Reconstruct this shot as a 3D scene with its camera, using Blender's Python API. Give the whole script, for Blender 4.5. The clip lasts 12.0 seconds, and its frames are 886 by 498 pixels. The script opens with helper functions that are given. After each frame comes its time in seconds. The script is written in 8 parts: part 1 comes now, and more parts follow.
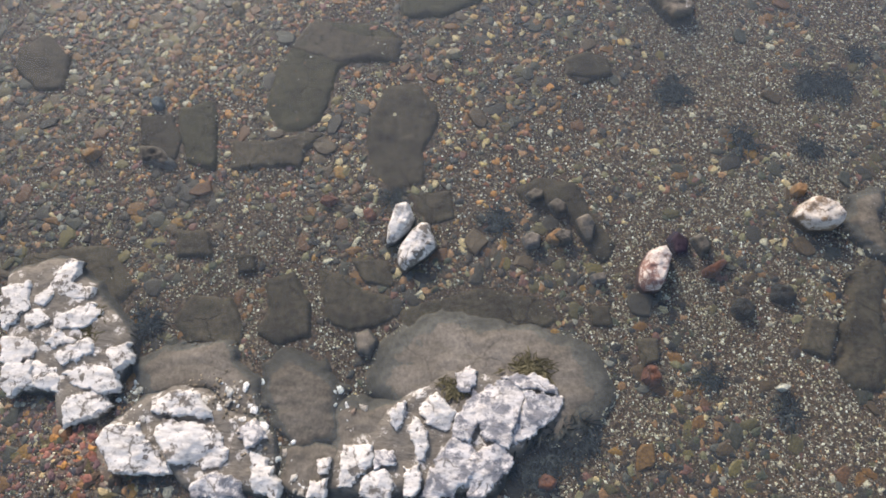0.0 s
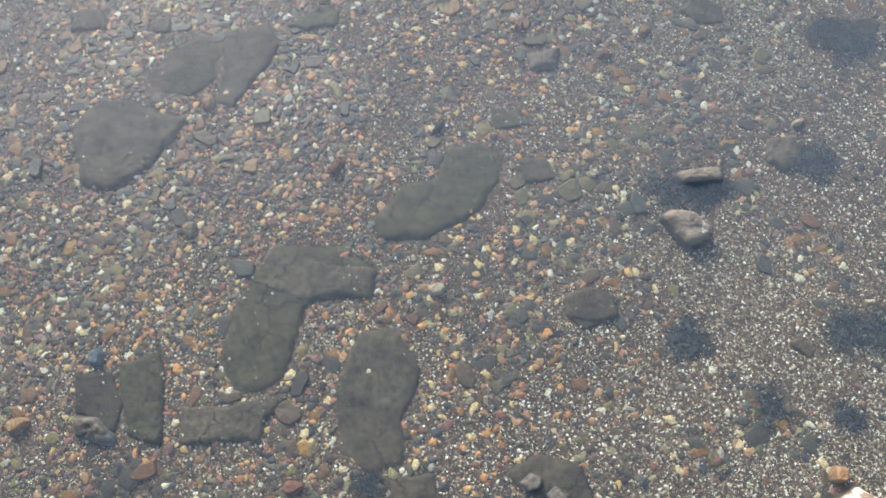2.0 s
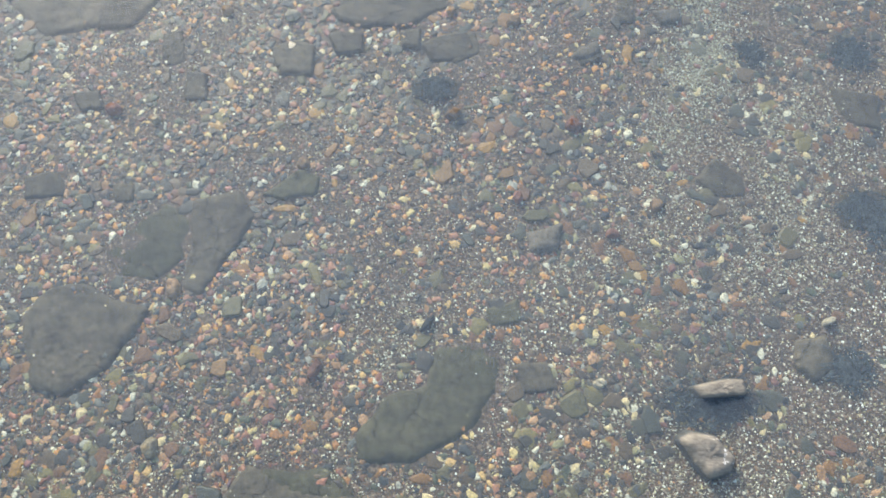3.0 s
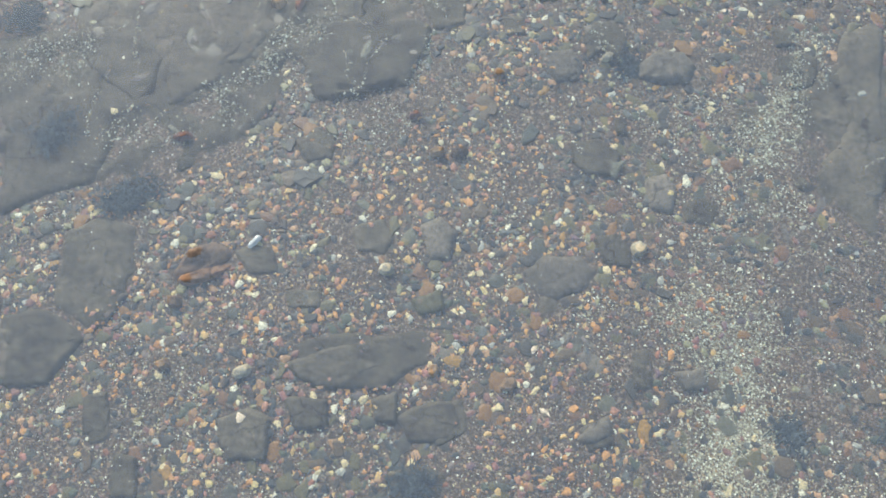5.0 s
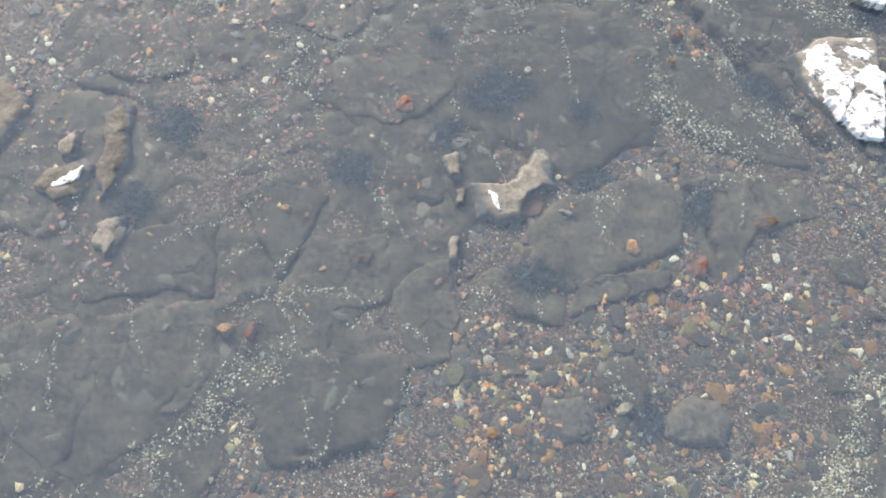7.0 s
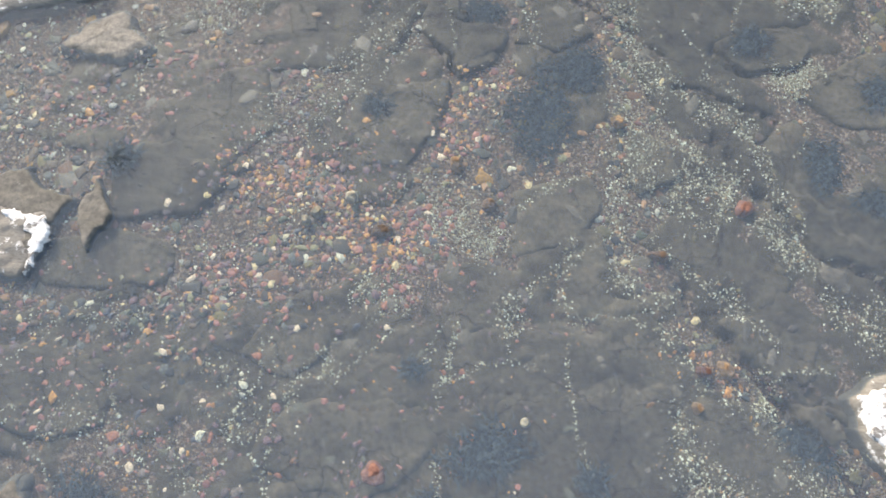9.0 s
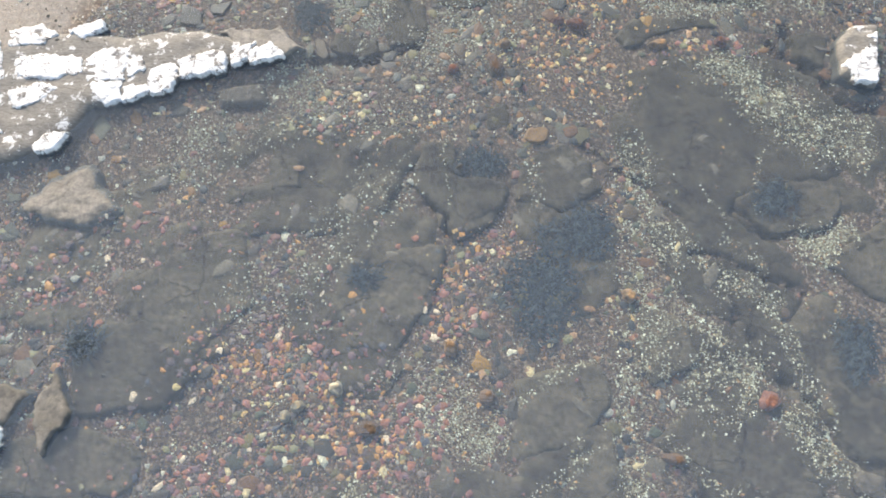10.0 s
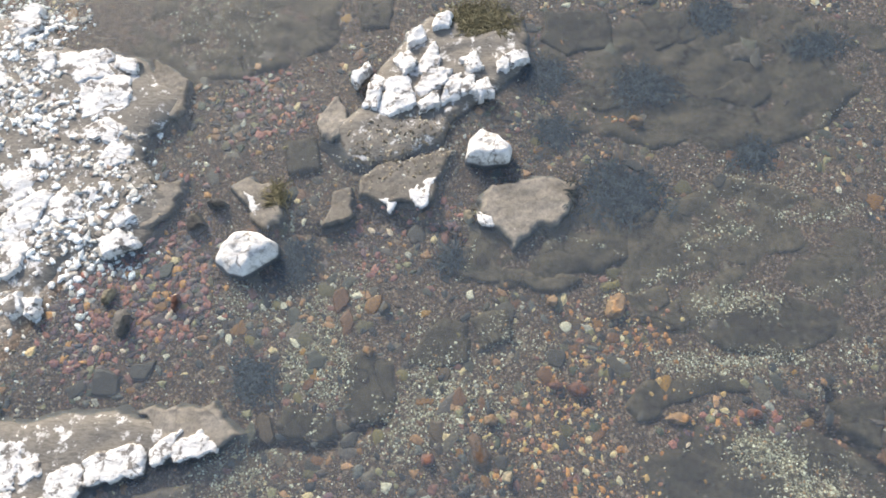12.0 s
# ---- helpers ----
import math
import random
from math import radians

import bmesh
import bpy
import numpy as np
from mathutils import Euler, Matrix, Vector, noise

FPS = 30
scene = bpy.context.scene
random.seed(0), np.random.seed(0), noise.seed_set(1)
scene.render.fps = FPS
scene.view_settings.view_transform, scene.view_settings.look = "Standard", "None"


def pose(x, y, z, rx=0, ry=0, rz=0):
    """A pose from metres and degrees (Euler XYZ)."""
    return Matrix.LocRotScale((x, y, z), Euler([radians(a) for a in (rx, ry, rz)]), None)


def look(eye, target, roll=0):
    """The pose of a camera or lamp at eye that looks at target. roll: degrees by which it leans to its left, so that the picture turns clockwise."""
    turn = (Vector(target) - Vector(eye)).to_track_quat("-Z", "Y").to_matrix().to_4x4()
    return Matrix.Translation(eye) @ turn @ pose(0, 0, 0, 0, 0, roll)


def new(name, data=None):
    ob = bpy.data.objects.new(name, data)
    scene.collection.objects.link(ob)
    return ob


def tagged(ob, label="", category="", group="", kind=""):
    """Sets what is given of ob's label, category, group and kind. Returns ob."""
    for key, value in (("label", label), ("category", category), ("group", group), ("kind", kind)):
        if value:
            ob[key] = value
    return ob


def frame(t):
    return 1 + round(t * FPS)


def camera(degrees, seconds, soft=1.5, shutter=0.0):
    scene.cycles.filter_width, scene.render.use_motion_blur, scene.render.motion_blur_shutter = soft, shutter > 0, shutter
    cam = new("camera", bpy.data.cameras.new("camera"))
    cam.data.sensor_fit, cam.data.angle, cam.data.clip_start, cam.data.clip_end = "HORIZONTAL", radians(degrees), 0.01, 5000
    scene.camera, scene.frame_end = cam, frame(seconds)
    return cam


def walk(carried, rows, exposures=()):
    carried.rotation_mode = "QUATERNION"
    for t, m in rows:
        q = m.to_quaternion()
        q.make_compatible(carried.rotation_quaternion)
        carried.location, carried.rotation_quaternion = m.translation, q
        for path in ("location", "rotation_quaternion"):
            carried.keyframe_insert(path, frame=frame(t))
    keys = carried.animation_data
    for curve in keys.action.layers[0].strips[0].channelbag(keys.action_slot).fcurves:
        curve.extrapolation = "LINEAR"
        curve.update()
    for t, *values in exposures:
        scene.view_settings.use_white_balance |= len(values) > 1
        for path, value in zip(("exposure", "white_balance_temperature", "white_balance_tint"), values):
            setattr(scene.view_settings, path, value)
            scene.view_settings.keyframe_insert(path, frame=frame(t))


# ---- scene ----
cam = camera(74.2, 12.0, soft=1.75)
PATH = [
    (0, (0.359, -0.746, 3.102), (0.258, -0.09, 1.216), -4.7),
    (0.5, (0.356, -0.597, 3.093), (0.258, 0.055, 1.205), -4.9),
    (1, (0.353, -0.275, 3.089), (0.254, 0.382, 1.202), -5.1),
    (1.5, (0.348, 0.224, 3.103), (0.252, 0.877, 1.214), -5.2),
    (2, (0.34, 0.815, 3.133), (0.246, 1.457, 1.242), -5.1),
    (2.5, (0.33, 1.425, 3.153), (0.237, 2.059, 1.259), -5.2),
    (3, (0.336, 2.026, 3.16), (0.234, 2.659, 1.266), -5.9),
    (3.2, (0.313, 2.263, 3.175), (0.223, 2.891, 1.279), -5.0),
    (4.8, (0.236, 4.253, 3.272), (0.178, 4.802, 1.35), -3.2),
    (5, (0.229, 4.472, 3.264), (0.175, 5.025, 1.343), -2.8),
    (5.5, (0.229, 5.034, 3.241), (0.174, 5.58, 1.318), -3.1),
    (6, (0.232, 5.594, 3.223), (0.174, 6.131, 1.298), -3.7),
    (6.5, (0.21, 6.098, 3.197), (0.164, 6.651, 1.276), -2.4),
    (7, (0.21, 6.627, 3.181), (0.162, 7.187, 1.261), -2.4),
    (7.2, (0.212, 6.838, 3.171), (0.165, 7.401, 1.253), -2.4),
    (8.8, (0.156, 8.457, 3.086), (0.159, 9.045, 1.175), 2.3),
    (9, (0.159, 8.655, 3.073), (0.162, 9.249, 1.163), 2.2),
    (9.5, (0.187, 9.195, 3.075), (0.179, 9.772, 1.16), 1.2),
    (10, (0.183, 9.727, 3.077), (0.172, 10.305, 1.163), 0.8),
    (10.5, (0.168, 10.255, 3.074), (0.161, 10.842, 1.162), 0.9),
    (11, (0.173, 10.812, 3.067), (0.168, 11.398, 1.155), 1.1),
    (11.5, (0.212, 11.359, 3.055), (0.204, 11.95, 1.145), 0.8),
    (12, (0.233, 11.844, 3.039), (0.238, 12.483, 1.143), 1.8),
]
walk(cam, [(t, look(eye, target, roll)) for t, eye, target, roll in PATH],
     exposures=((0, 0.45, 7150, 17), (0.9, 0.59, 7110, 17), (1.6, 0.96, 6890, 14), (2.1, 1.10, 6830, 11), (2.6, 1.25, 6800, 8), (5, 1.22, 6800, 7), (6, 1.33, 6870, 9), (6.6, 1.32, 6900, 10),
                (7.2, 1.21, 6920, 11), (8.8, 1.20, 6960, 11), (10, 1.21, 6950, 11), (11, 1.20, 7000, 12), (11.5, 1.11, 7010, 12), (12, 0.94, 7010, 12)))

from mathutils.bvhtree import BVHTree

# ---- world, sun and exposure ----
SUN_ELEVATION, SUN_AZIMUTH = 31.0, -30.0      # degrees; the azimuth runs clockwise from +y
world = bpy.data.worlds.new("hazy_sky")
world.use_nodes = True
scene.world = world
sky = world.node_tree.nodes.new("ShaderNodeTexSky")
sky.sky_type, sky.sun_disc = "NISHITA", False
sky.sun_elevation, sky.sun_rotation = radians(SUN_ELEVATION), radians(SUN_AZIMUTH)
sky.air_density, sky.dust_density, sky.ozone_density = 1.0, 1.4, 1.0
background = world.node_tree.nodes["Background"]
background.inputs["Strength"].default_value = 0.15
world.node_tree.links.new(sky.outputs[0], background.inputs["Color"])
sun = new("sun", bpy.data.lights.new("sun", "SUN"))
sun.data.energy, sun.data.angle, sun.data.color = 2.7, radians(12), (1.0, 0.94, 0.86)
e, a = radians(SUN_ELEVATION), radians(SUN_AZIMUTH)
toward_sun = Vector((math.sin(a) * math.cos(e), math.cos(a) * math.cos(e), math.sin(e)))
sun.matrix_world = look(toward_sun * 40, (0, 0, 0))

WATER_LEVEL = 0.05


# ---- materials ----
def material(name):
    m = bpy.data.materials.new(name)
    m.use_nodes = True
    nodes, links = m.node_tree.nodes, m.node_tree.links
    return m, nodes, links, nodes["Principled BSDF"]


def ramp(nodes, stops, mode="LINEAR"):
    r = nodes.new("ShaderNodeValToRGB")
    r.color_ramp.interpolation = mode
    while len(r.color_ramp.elements) < len(stops):
        r.color_ramp.elements.new(0.5)
    for el, (p, c) in zip(r.color_ramp.elements, stops):
        el.position, el.color = p, (*c, 1)
    return r


def noise_of(nodes, links, scale, detail=4, rough=0.55, stretch=(1, 1, 1)):
    geo = nodes.new("ShaderNodeNewGeometry")
    mapping = nodes.new("ShaderNodeMapping")
    mapping.inputs["Scale"].default_value = stretch
    links.new(geo.outputs["Position"], mapping.inputs["Vector"])
    n = nodes.new("ShaderNodeTexNoise")
    n.inputs["Scale"].default_value, n.inputs["Detail"].default_value, n.inputs["Roughness"].default_value = scale, detail, rough
    links.new(mapping.outputs[0], n.inputs["Vector"])
    return n


def mixed(nodes, links, factor, one, two, blend="MIX"):
    x = nodes.new("ShaderNodeMix")
    x.data_type, x.blend_type = "RGBA", blend
    for socket, value in ((x.inputs[0], factor), (x.inputs[6], one), (x.inputs[7], two)):
        if isinstance(value, bpy.types.NodeSocket):
            links.new(value, socket)
        elif isinstance(value, tuple):
            socket.default_value = (*value, 1)
        else:
            socket.default_value = value
    return x.outputs[2]


def bumped(nodes, links, shader, height, strength, distance):
    b = nodes.new("ShaderNodeBump")
    b.inputs["Strength"].default_value, b.inputs["Distance"].default_value = strength, distance
    links.new(height, b.inputs["Height"])
    links.new(b.outputs[0], shader.inputs["Normal"])


def wetted(nodes, links, colour, wet=0.5):
    """Stone is darker where the water wets it, up to a ragged line just above the surface."""
    geo = nodes.new("ShaderNodeNewGeometry")
    parts = nodes.new("ShaderNodeSeparateXYZ")
    links.new(geo.outputs["Position"], parts.inputs[0])
    ragged = noise_of(nodes, links, 18, 5, 0.65)
    sums = nodes.new("ShaderNodeMath")
    sums.operation = "MULTIPLY_ADD"
    sums.inputs[1].default_value = -0.014
    links.new(ragged.outputs[0], sums.inputs[0])
    links.new(parts.outputs[2], sums.inputs[2])
    line = nodes.new("ShaderNodeMapRange")
    line.inputs["From Min"].default_value, line.inputs["From Max"].default_value = WATER_LEVEL - 0.020, WATER_LEVEL + 0.004
    line.inputs["To Min"].default_value = wet
    links.new(sums.outputs[0], line.inputs["Value"])
    return mixed(nodes, links, 1.0, colour, line.outputs[0], "MULTIPLY"), line.outputs[0]


def rock_material(name, dark, light, tint, rough=0.75, speck=(0.3, 0.28, 0.24), specks=0.5, tidal=False):
    """Silty rock: broad patches, streaks of a second tint, fine specks, a grainy skin."""
    m, nodes, links, shader = material(name)
    broad = noise_of(nodes, links, 4.5, 6, 0.6)
    base = ramp(nodes, ((0.32, dark), (0.68, light)))
    links.new(broad.outputs[0], base.inputs[0])
    streak = noise_of(nodes, links, 9, 5, 0.65, (1.0, 2.6, 1.0))
    streak_ramp = ramp(nodes, ((0.5, (0, 0, 0)), (0.75, (0.7, 0.7, 0.7))))
    links.new(streak.outputs[0], streak_ramp.inputs[0])
    info = nodes.new("ShaderNodeObjectInfo")
    vary = ramp(nodes, ((0.0, (0.74, 0.74, 0.74)), (1.0, (1.22, 1.2, 1.18))))
    links.new(info.outputs["Random"], vary.inputs[0])
    colour = mixed(nodes, links, streak_ramp.outputs[0], base.outputs[0], tint)
    colour = mixed(nodes, links, 1.0, colour, vary.outputs[0], "MULTIPLY")
    grain = noise_of(nodes, links, 38, 7, 0.75)
    grain_ramp = ramp(nodes, ((0.32, (0.66, 0.66, 0.67)), (0.68, (1.34, 1.32, 1.28)))) if tidal else ramp(nodes, ((0.32, (0.45, 0.45, 0.46)), (0.68, (1.55, 1.52, 1.45))))
    links.new(grain.outputs[0], grain_ramp.inputs[0])
    colour = mixed(nodes, links, 1.0, colour, grain_ramp.outputs[0], "MULTIPLY")
    fine = noise_of(nodes, links, 75, 6, 0.75)
    fine_ramp = ramp(nodes, ((0.63, (0, 0, 0)), (0.70, (specks, specks, specks))))
    links.new(fine.outputs[0], fine_ramp.inputs[0])
    colour = mixed(nodes, links, fine_ramp.outputs[0], colour, speck)
    bend = noise_of(nodes, links, 3.0, 4, 0.6)
    geo = nodes.new("ShaderNodeNewGeometry")
    moved = nodes.new("ShaderNodeVectorMath")
    moved.operation = "MULTIPLY_ADD"
    moved.inputs[1].default_value = (0.35, 0.35, 0.0)
    links.new(bend.outputs["Color"], moved.inputs[0])
    links.new(geo.outputs["Position"], moved.inputs[2])
    joints = nodes.new("ShaderNodeTexVoronoi")
    joints.feature, joints.voronoi_dimensions = "DISTANCE_TO_EDGE", "2D"
    joints.inputs["Scale"].default_value = 3.6
    links.new(moved.outputs[0], joints.inputs["Vector"])
    joint = ramp(nodes, ((0.0, (0.75, 0.75, 0.75) if tidal else (0.35, 0.35, 0.35)), (0.028, (1, 1, 1))))
    links.new(joints.outputs["Distance"], joint.inputs[0])
    broken = noise_of(nodes, links, 2.2, 3, 0.5)
    where = ramp(nodes, ((0.47, (0, 0, 0)), (0.56, (1, 1, 1))))
    links.new(broken.outputs[0], where.inputs[0])
    joint_colour = mixed(nodes, links, where.outputs[0], (1.0, 1.0, 1.0), joint.outputs[0])
    colour = mixed(nodes, links, 1.0, colour, joint_colour, "MULTIPLY")
    if tidal:
        colour, line = wetted(nodes, links, colour)
        height = nodes.new("ShaderNodeSeparateXYZ")          # salt crust on the crests
        links.new(geo.outputs["Position"], height.inputs[0])
        uneven = noise_of(nodes, links, 14, 6, 0.7)
        level = nodes.new("ShaderNodeMath")
        level.operation = "MULTIPLY_ADD"
        level.inputs[1].default_value = 0.09
        links.new(uneven.outputs[0], level.inputs[0])
        links.new(height.outputs[2], level.inputs[2])
        crest = nodes.new("ShaderNodeMapRange")
        crest.inputs["From Min"].default_value, crest.inputs["From Max"].default_value = 0.130, 0.136
        links.new(level.outputs[0], crest.inputs["Value"])
        colour = mixed(nodes, links, crest.outputs[0], colour, (0.72, 0.70, 0.66))
    links.new(colour, shader.inputs["Base Color"])
    shader.inputs["Roughness"].default_value = rough
    shader.inputs["Specular IOR Level"].default_value = 0.2
    relief = noise_of(nodes, links, 22, 4, 0.6)
    cut = nodes.new("ShaderNodeMath")
    cut.operation = "MULTIPLY_ADD"
    cut.inputs[1].default_value = 0.5
    links.new(joint_colour, cut.inputs[0])
    links.new(relief.outputs[0], cut.inputs[2])
    ledges = noise_of(nodes, links, 5.0, 6, 0.62, (1.0, 1.7, 1.0))
    terraces = ramp(nodes, tuple((0.34 + 0.05 * k, (0.17 * k, 0.17 * k, 0.17 * k)) for k in range(7)), "CONSTANT")
    links.new(ledges.outputs[0], terraces.inputs[0])
    whole = nodes.new("ShaderNodeMath")
    whole.operation = "MULTIPLY_ADD"
    whole.inputs[1].default_value = 1.6 if not tidal else 0.7
    links.new(terraces.outputs[0], whole.inputs[0])
    links.new(cut.outputs[0], whole.inputs[2])
    bumped(nodes, links, shader, whole.outputs[0], 0.6, 0.012)
    return m


SEA_ROCK = rock_material("silted_sea_rock", (0.047, 0.039, 0.029), (0.107, 0.088, 0.062), (0.080, 0.073, 0.046))
GREEN_ROCK = rock_material("algae_filmed_rock", (0.046, 0.043, 0.026), (0.084, 0.075, 0.046), (0.072, 0.072, 0.038))
DRY_ROCK = rock_material("dried_silt_rock", (0.152, 0.140, 0.119), (0.254, 0.236, 0.206), (0.168, 0.157, 0.124), 0.85, (0.52, 0.50, 0.45), 0.55, True)
BROWN_ROCK = rock_material("grey_brown_rounded_rock", (0.085, 0.072, 0.058), (0.150, 0.125, 0.098), (0.120, 0.105, 0.080))
SLATE = rock_material("grey_slate", (0.07, 0.068, 0.064), (0.15, 0.145, 0.135), (0.10, 0.095, 0.07), 0.7)


def crust_material(name, crust, bare, low, high, brown=(0.16, 0.13, 0.09), tidal=True):
    """Pale crust over darker stone, broken where the stone is rubbed bare."""
    m, nodes, links, shader = material(name)
    patch = noise_of(nodes, links, 12, 9, 0.74)
    cover = ramp(nodes, ((low, (0, 0, 0)), (high, (1, 1, 1))))
    links.new(patch.outputs[0], cover.inputs[0])
    tone = noise_of(nodes, links, 30, 5, 0.6, (1, 3, 1))
    stone = ramp(nodes, ((0.35, tuple(c * 0.6 for c in bare)), (0.6, bare), (0.72, brown)))
    links.new(tone.outputs[0], stone.inputs[0])
    fleck = noise_of(nodes, links, 55, 4, 0.7)
    pale = ramp(nodes, ((0.30, tuple(c * 0.45 for c in crust)), (0.41, crust)))
    links.new(fleck.outputs[0], pale.inputs[0])
    streak = noise_of(nodes, links, 16, 7, 0.7, (1.0, 2.4, 1.0))      # grey and brown weathering streaks
    worn = ramp(nodes, ((0.30, (0.46, 0.45, 0.44)), (0.47, (0.86, 0.85, 0.83)), (0.60, (1.0, 1.0, 1.0))))
    links.new(streak.outputs[0], worn.inputs[0])
    skin = mixed(nodes, links, 1.0, pale.outputs[0], worn.outputs[0], "MULTIPLY")
    bend = noise_of(nodes, links, 11.0, 4, 0.6)
    place = nodes.new("ShaderNodeNewGeometry")
    moved = nodes.new("ShaderNodeVectorMath")
    moved.operation = "MULTIPLY_ADD"
    moved.inputs[1].default_value = (0.12, 0.12, 0.0)
    links.new(bend.outputs["Color"], moved.inputs[0])
    links.new(place.outputs["Position"], moved.inputs[2])
    joints = nodes.new("ShaderNodeTexVoronoi")
    joints.feature = "DISTANCE_TO_EDGE"
    facets = nodes.new("ShaderNodeTexVoronoi")
    for cells in (joints, facets):
        cells.voronoi_dimensions = "2D"
        cells.inputs["Scale"].default_value = 11.0
        links.new(moved.outputs[0], cells.inputs["Vector"])
    crack = ramp(nodes, ((0.0, (0.16, 0.14, 0.12)), (0.035, (0.62, 0.61, 0.59)), (0.075, (1, 1, 1))))
    links.new(joints.outputs["Distance"], crack.inputs[0])
    open_joint = ramp(nodes, ((0.52, (0, 0, 0)), (0.60, (1, 1, 1))))
    links.new(noise_of(nodes, links, 7.0, 3, 0.5).outputs[0], open_joint.inputs[0])
    skin = mixed(nodes, links, 1.0, skin, mixed(nodes, links, open_joint.outputs[0], (1.0, 1.0, 1.0), crack.outputs[0]), "MULTIPLY")
    bare_stone, line = wetted(nodes, links, stone.outputs[0], 0.35)
    dry = nodes.new("ShaderNodeMapRange")
    dry.inputs["From Min"].default_value = 0.7
    links.new(line, dry.inputs["Value"])
    shown = nodes.new("ShaderNodeMath")
    shown.operation = "MULTIPLY"
    links.new(cover.outputs[0], shown.inputs[0])
    if tidal:      # the crust keeps to faces that look up, above the water
        geo = nodes.new("ShaderNodeNewGeometry")
        slope = nodes.new("ShaderNodeSeparateXYZ")
        links.new(geo.outputs["Normal"], slope.inputs[0])
        upward = nodes.new("ShaderNodeMapRange")
        upward.inputs["From Min"].default_value, upward.inputs["From Max"].default_value = -0.1, 0.25
        links.new(slope.outputs[2], upward.inputs["Value"])
        both = nodes.new("ShaderNodeMath")
        both.operation = "MULTIPLY"
        links.new(dry.outputs[0], both.inputs[0])
        links.new(upward.outputs[0], both.inputs[1])
        links.new(both.outputs[0], shown.inputs[1])
    else:
        shown.inputs[1].default_value = 1.0
    links.new(mixed(nodes, links, shown.outputs[0], bare_stone, skin), shader.inputs["Base Color"])
    shader.inputs["Roughness"].default_value = 0.85
    steps = nodes.new("ShaderNodeSeparateColor")
    links.new(facets.outputs["Color"], steps.inputs[0])
    relief = nodes.new("ShaderNodeMath")
    relief.operation = "MULTIPLY_ADD"
    relief.inputs[1].default_value = 0.9
    links.new(steps.outputs[0], relief.inputs[0])
    links.new(noise_of(nodes, links, 30, 6, 0.68, (1.0, 2.2, 1.0)).outputs[0], relief.inputs[2])
    bumped(nodes, links, shader, relief.outputs[0], 0.55, 0.009)
    return m


WHITE_CRUST = crust_material("white_crusted_rock", (0.80, 0.78, 0.74), (0.22, 0.20, 0.175), 0.42, 0.45)
CRUSTED_ROCK = crust_material("half_crusted_silt_rock", (0.72, 0.70, 0.66), (0.225, 0.205, 0.172), 0.55, 0.59, (0.17, 0.145, 0.105))
VEINED_CRUST = crust_material("veined_white_slate", (0.76, 0.74, 0.72), (0.30, 0.305, 0.325), 0.46, 0.52)
PINK_CRUST = crust_material("pinkish_crusted_stone", (0.66, 0.60, 0.56), (0.26, 0.15, 0.13), 0.45, 0.54)
BROWN_CRUST = crust_material("brown_crusted_stone", (0.62, 0.58, 0.53), (0.22, 0.16, 0.11), 0.45, 0.53)


def richer(c, depth, strength, warmth):
    """A wet stone's colour: deeper and stronger than the dry one."""
    grey = (c[0] + c[1] + c[2]) / 3
    gain = (max(c) / 0.16) ** depth
    return tuple(max(0.004, (grey + (v - grey) * strength) * w * gain) for v, w in zip(c, (1.0, 1.03, warmth)))


def pebble_material(name, stops, per_object=False, depth=0.2, strength=1.22, warmth=0.88):
    m, nodes, links, shader = material(name)
    source = nodes.new("ShaderNodeObjectInfo") if per_object else nodes.new("ShaderNodeNewGeometry")
    palette = ramp(nodes, tuple((p, richer(c, depth, strength, warmth)) for p, c in stops), "CONSTANT" if len(stops) > 3 else "LINEAR")
    links.new(source.outputs["Random" if per_object else "Random Per Island"], palette.inputs[0])
    mottle = noise_of(nodes, links, 85, 6, 0.72)
    shade = ramp(nodes, ((0.32, (0.38, 0.38, 0.39)), (0.5, (0.95, 0.95, 0.95)), (0.68, (1.75, 1.72, 1.66))))
    links.new(mottle.outputs[0], shade.inputs[0])
    links.new(mixed(nodes, links, 1.0, palette.outputs[0], shade.outputs[0], "MULTIPLY"), shader.inputs["Base Color"])
    shader.inputs["Roughness"].default_value = 0.6
    bumped(nodes, links, shader, noise_of(nodes, links, 160, 4, 0.6).outputs[0], 0.4, 0.004)
    return m


PEBBLE_MIXED = pebble_material("mixed_pebbles", (
    (0.00, (0.030, 0.029, 0.028)), (0.14, (0.062, 0.047, 0.038)), (0.27, (0.046, 0.048, 0.048)), (0.38, (0.100, 0.066, 0.046)), (0.47, (0.075, 0.078, 0.050)),
    (0.56, (0.165, 0.082, 0.066)), (0.64, (0.110, 0.105, 0.092)), (0.71, (0.230, 0.128, 0.070)), (0.78, (0.20, 0.175, 0.10)), (0.84, (0.31, 0.180, 0.105)),
    (0.885, (0.40, 0.31, 0.185)), (0.925, (0.27, 0.25, 0.21)), (0.955, (0.42, 0.375, 0.29))), False, 0.24, 1.14, 0.98)
STONE_DARK = pebble_material("dark_flat_stones", (
    (0.00, (0.035, 0.030, 0.027)), (0.20, (0.071, 0.050, 0.036)), (0.38, (0.077, 0.064, 0.040)), (0.55, (0.043, 0.040, 0.034)),
    (0.68, (0.112, 0.062, 0.041)), (0.80, (0.160, 0.088, 0.047)), (0.90, (0.130, 0.105, 0.057)), (0.96, (0.246, 0.144, 0.066))), False, -0.15, 1.35, 0.86)
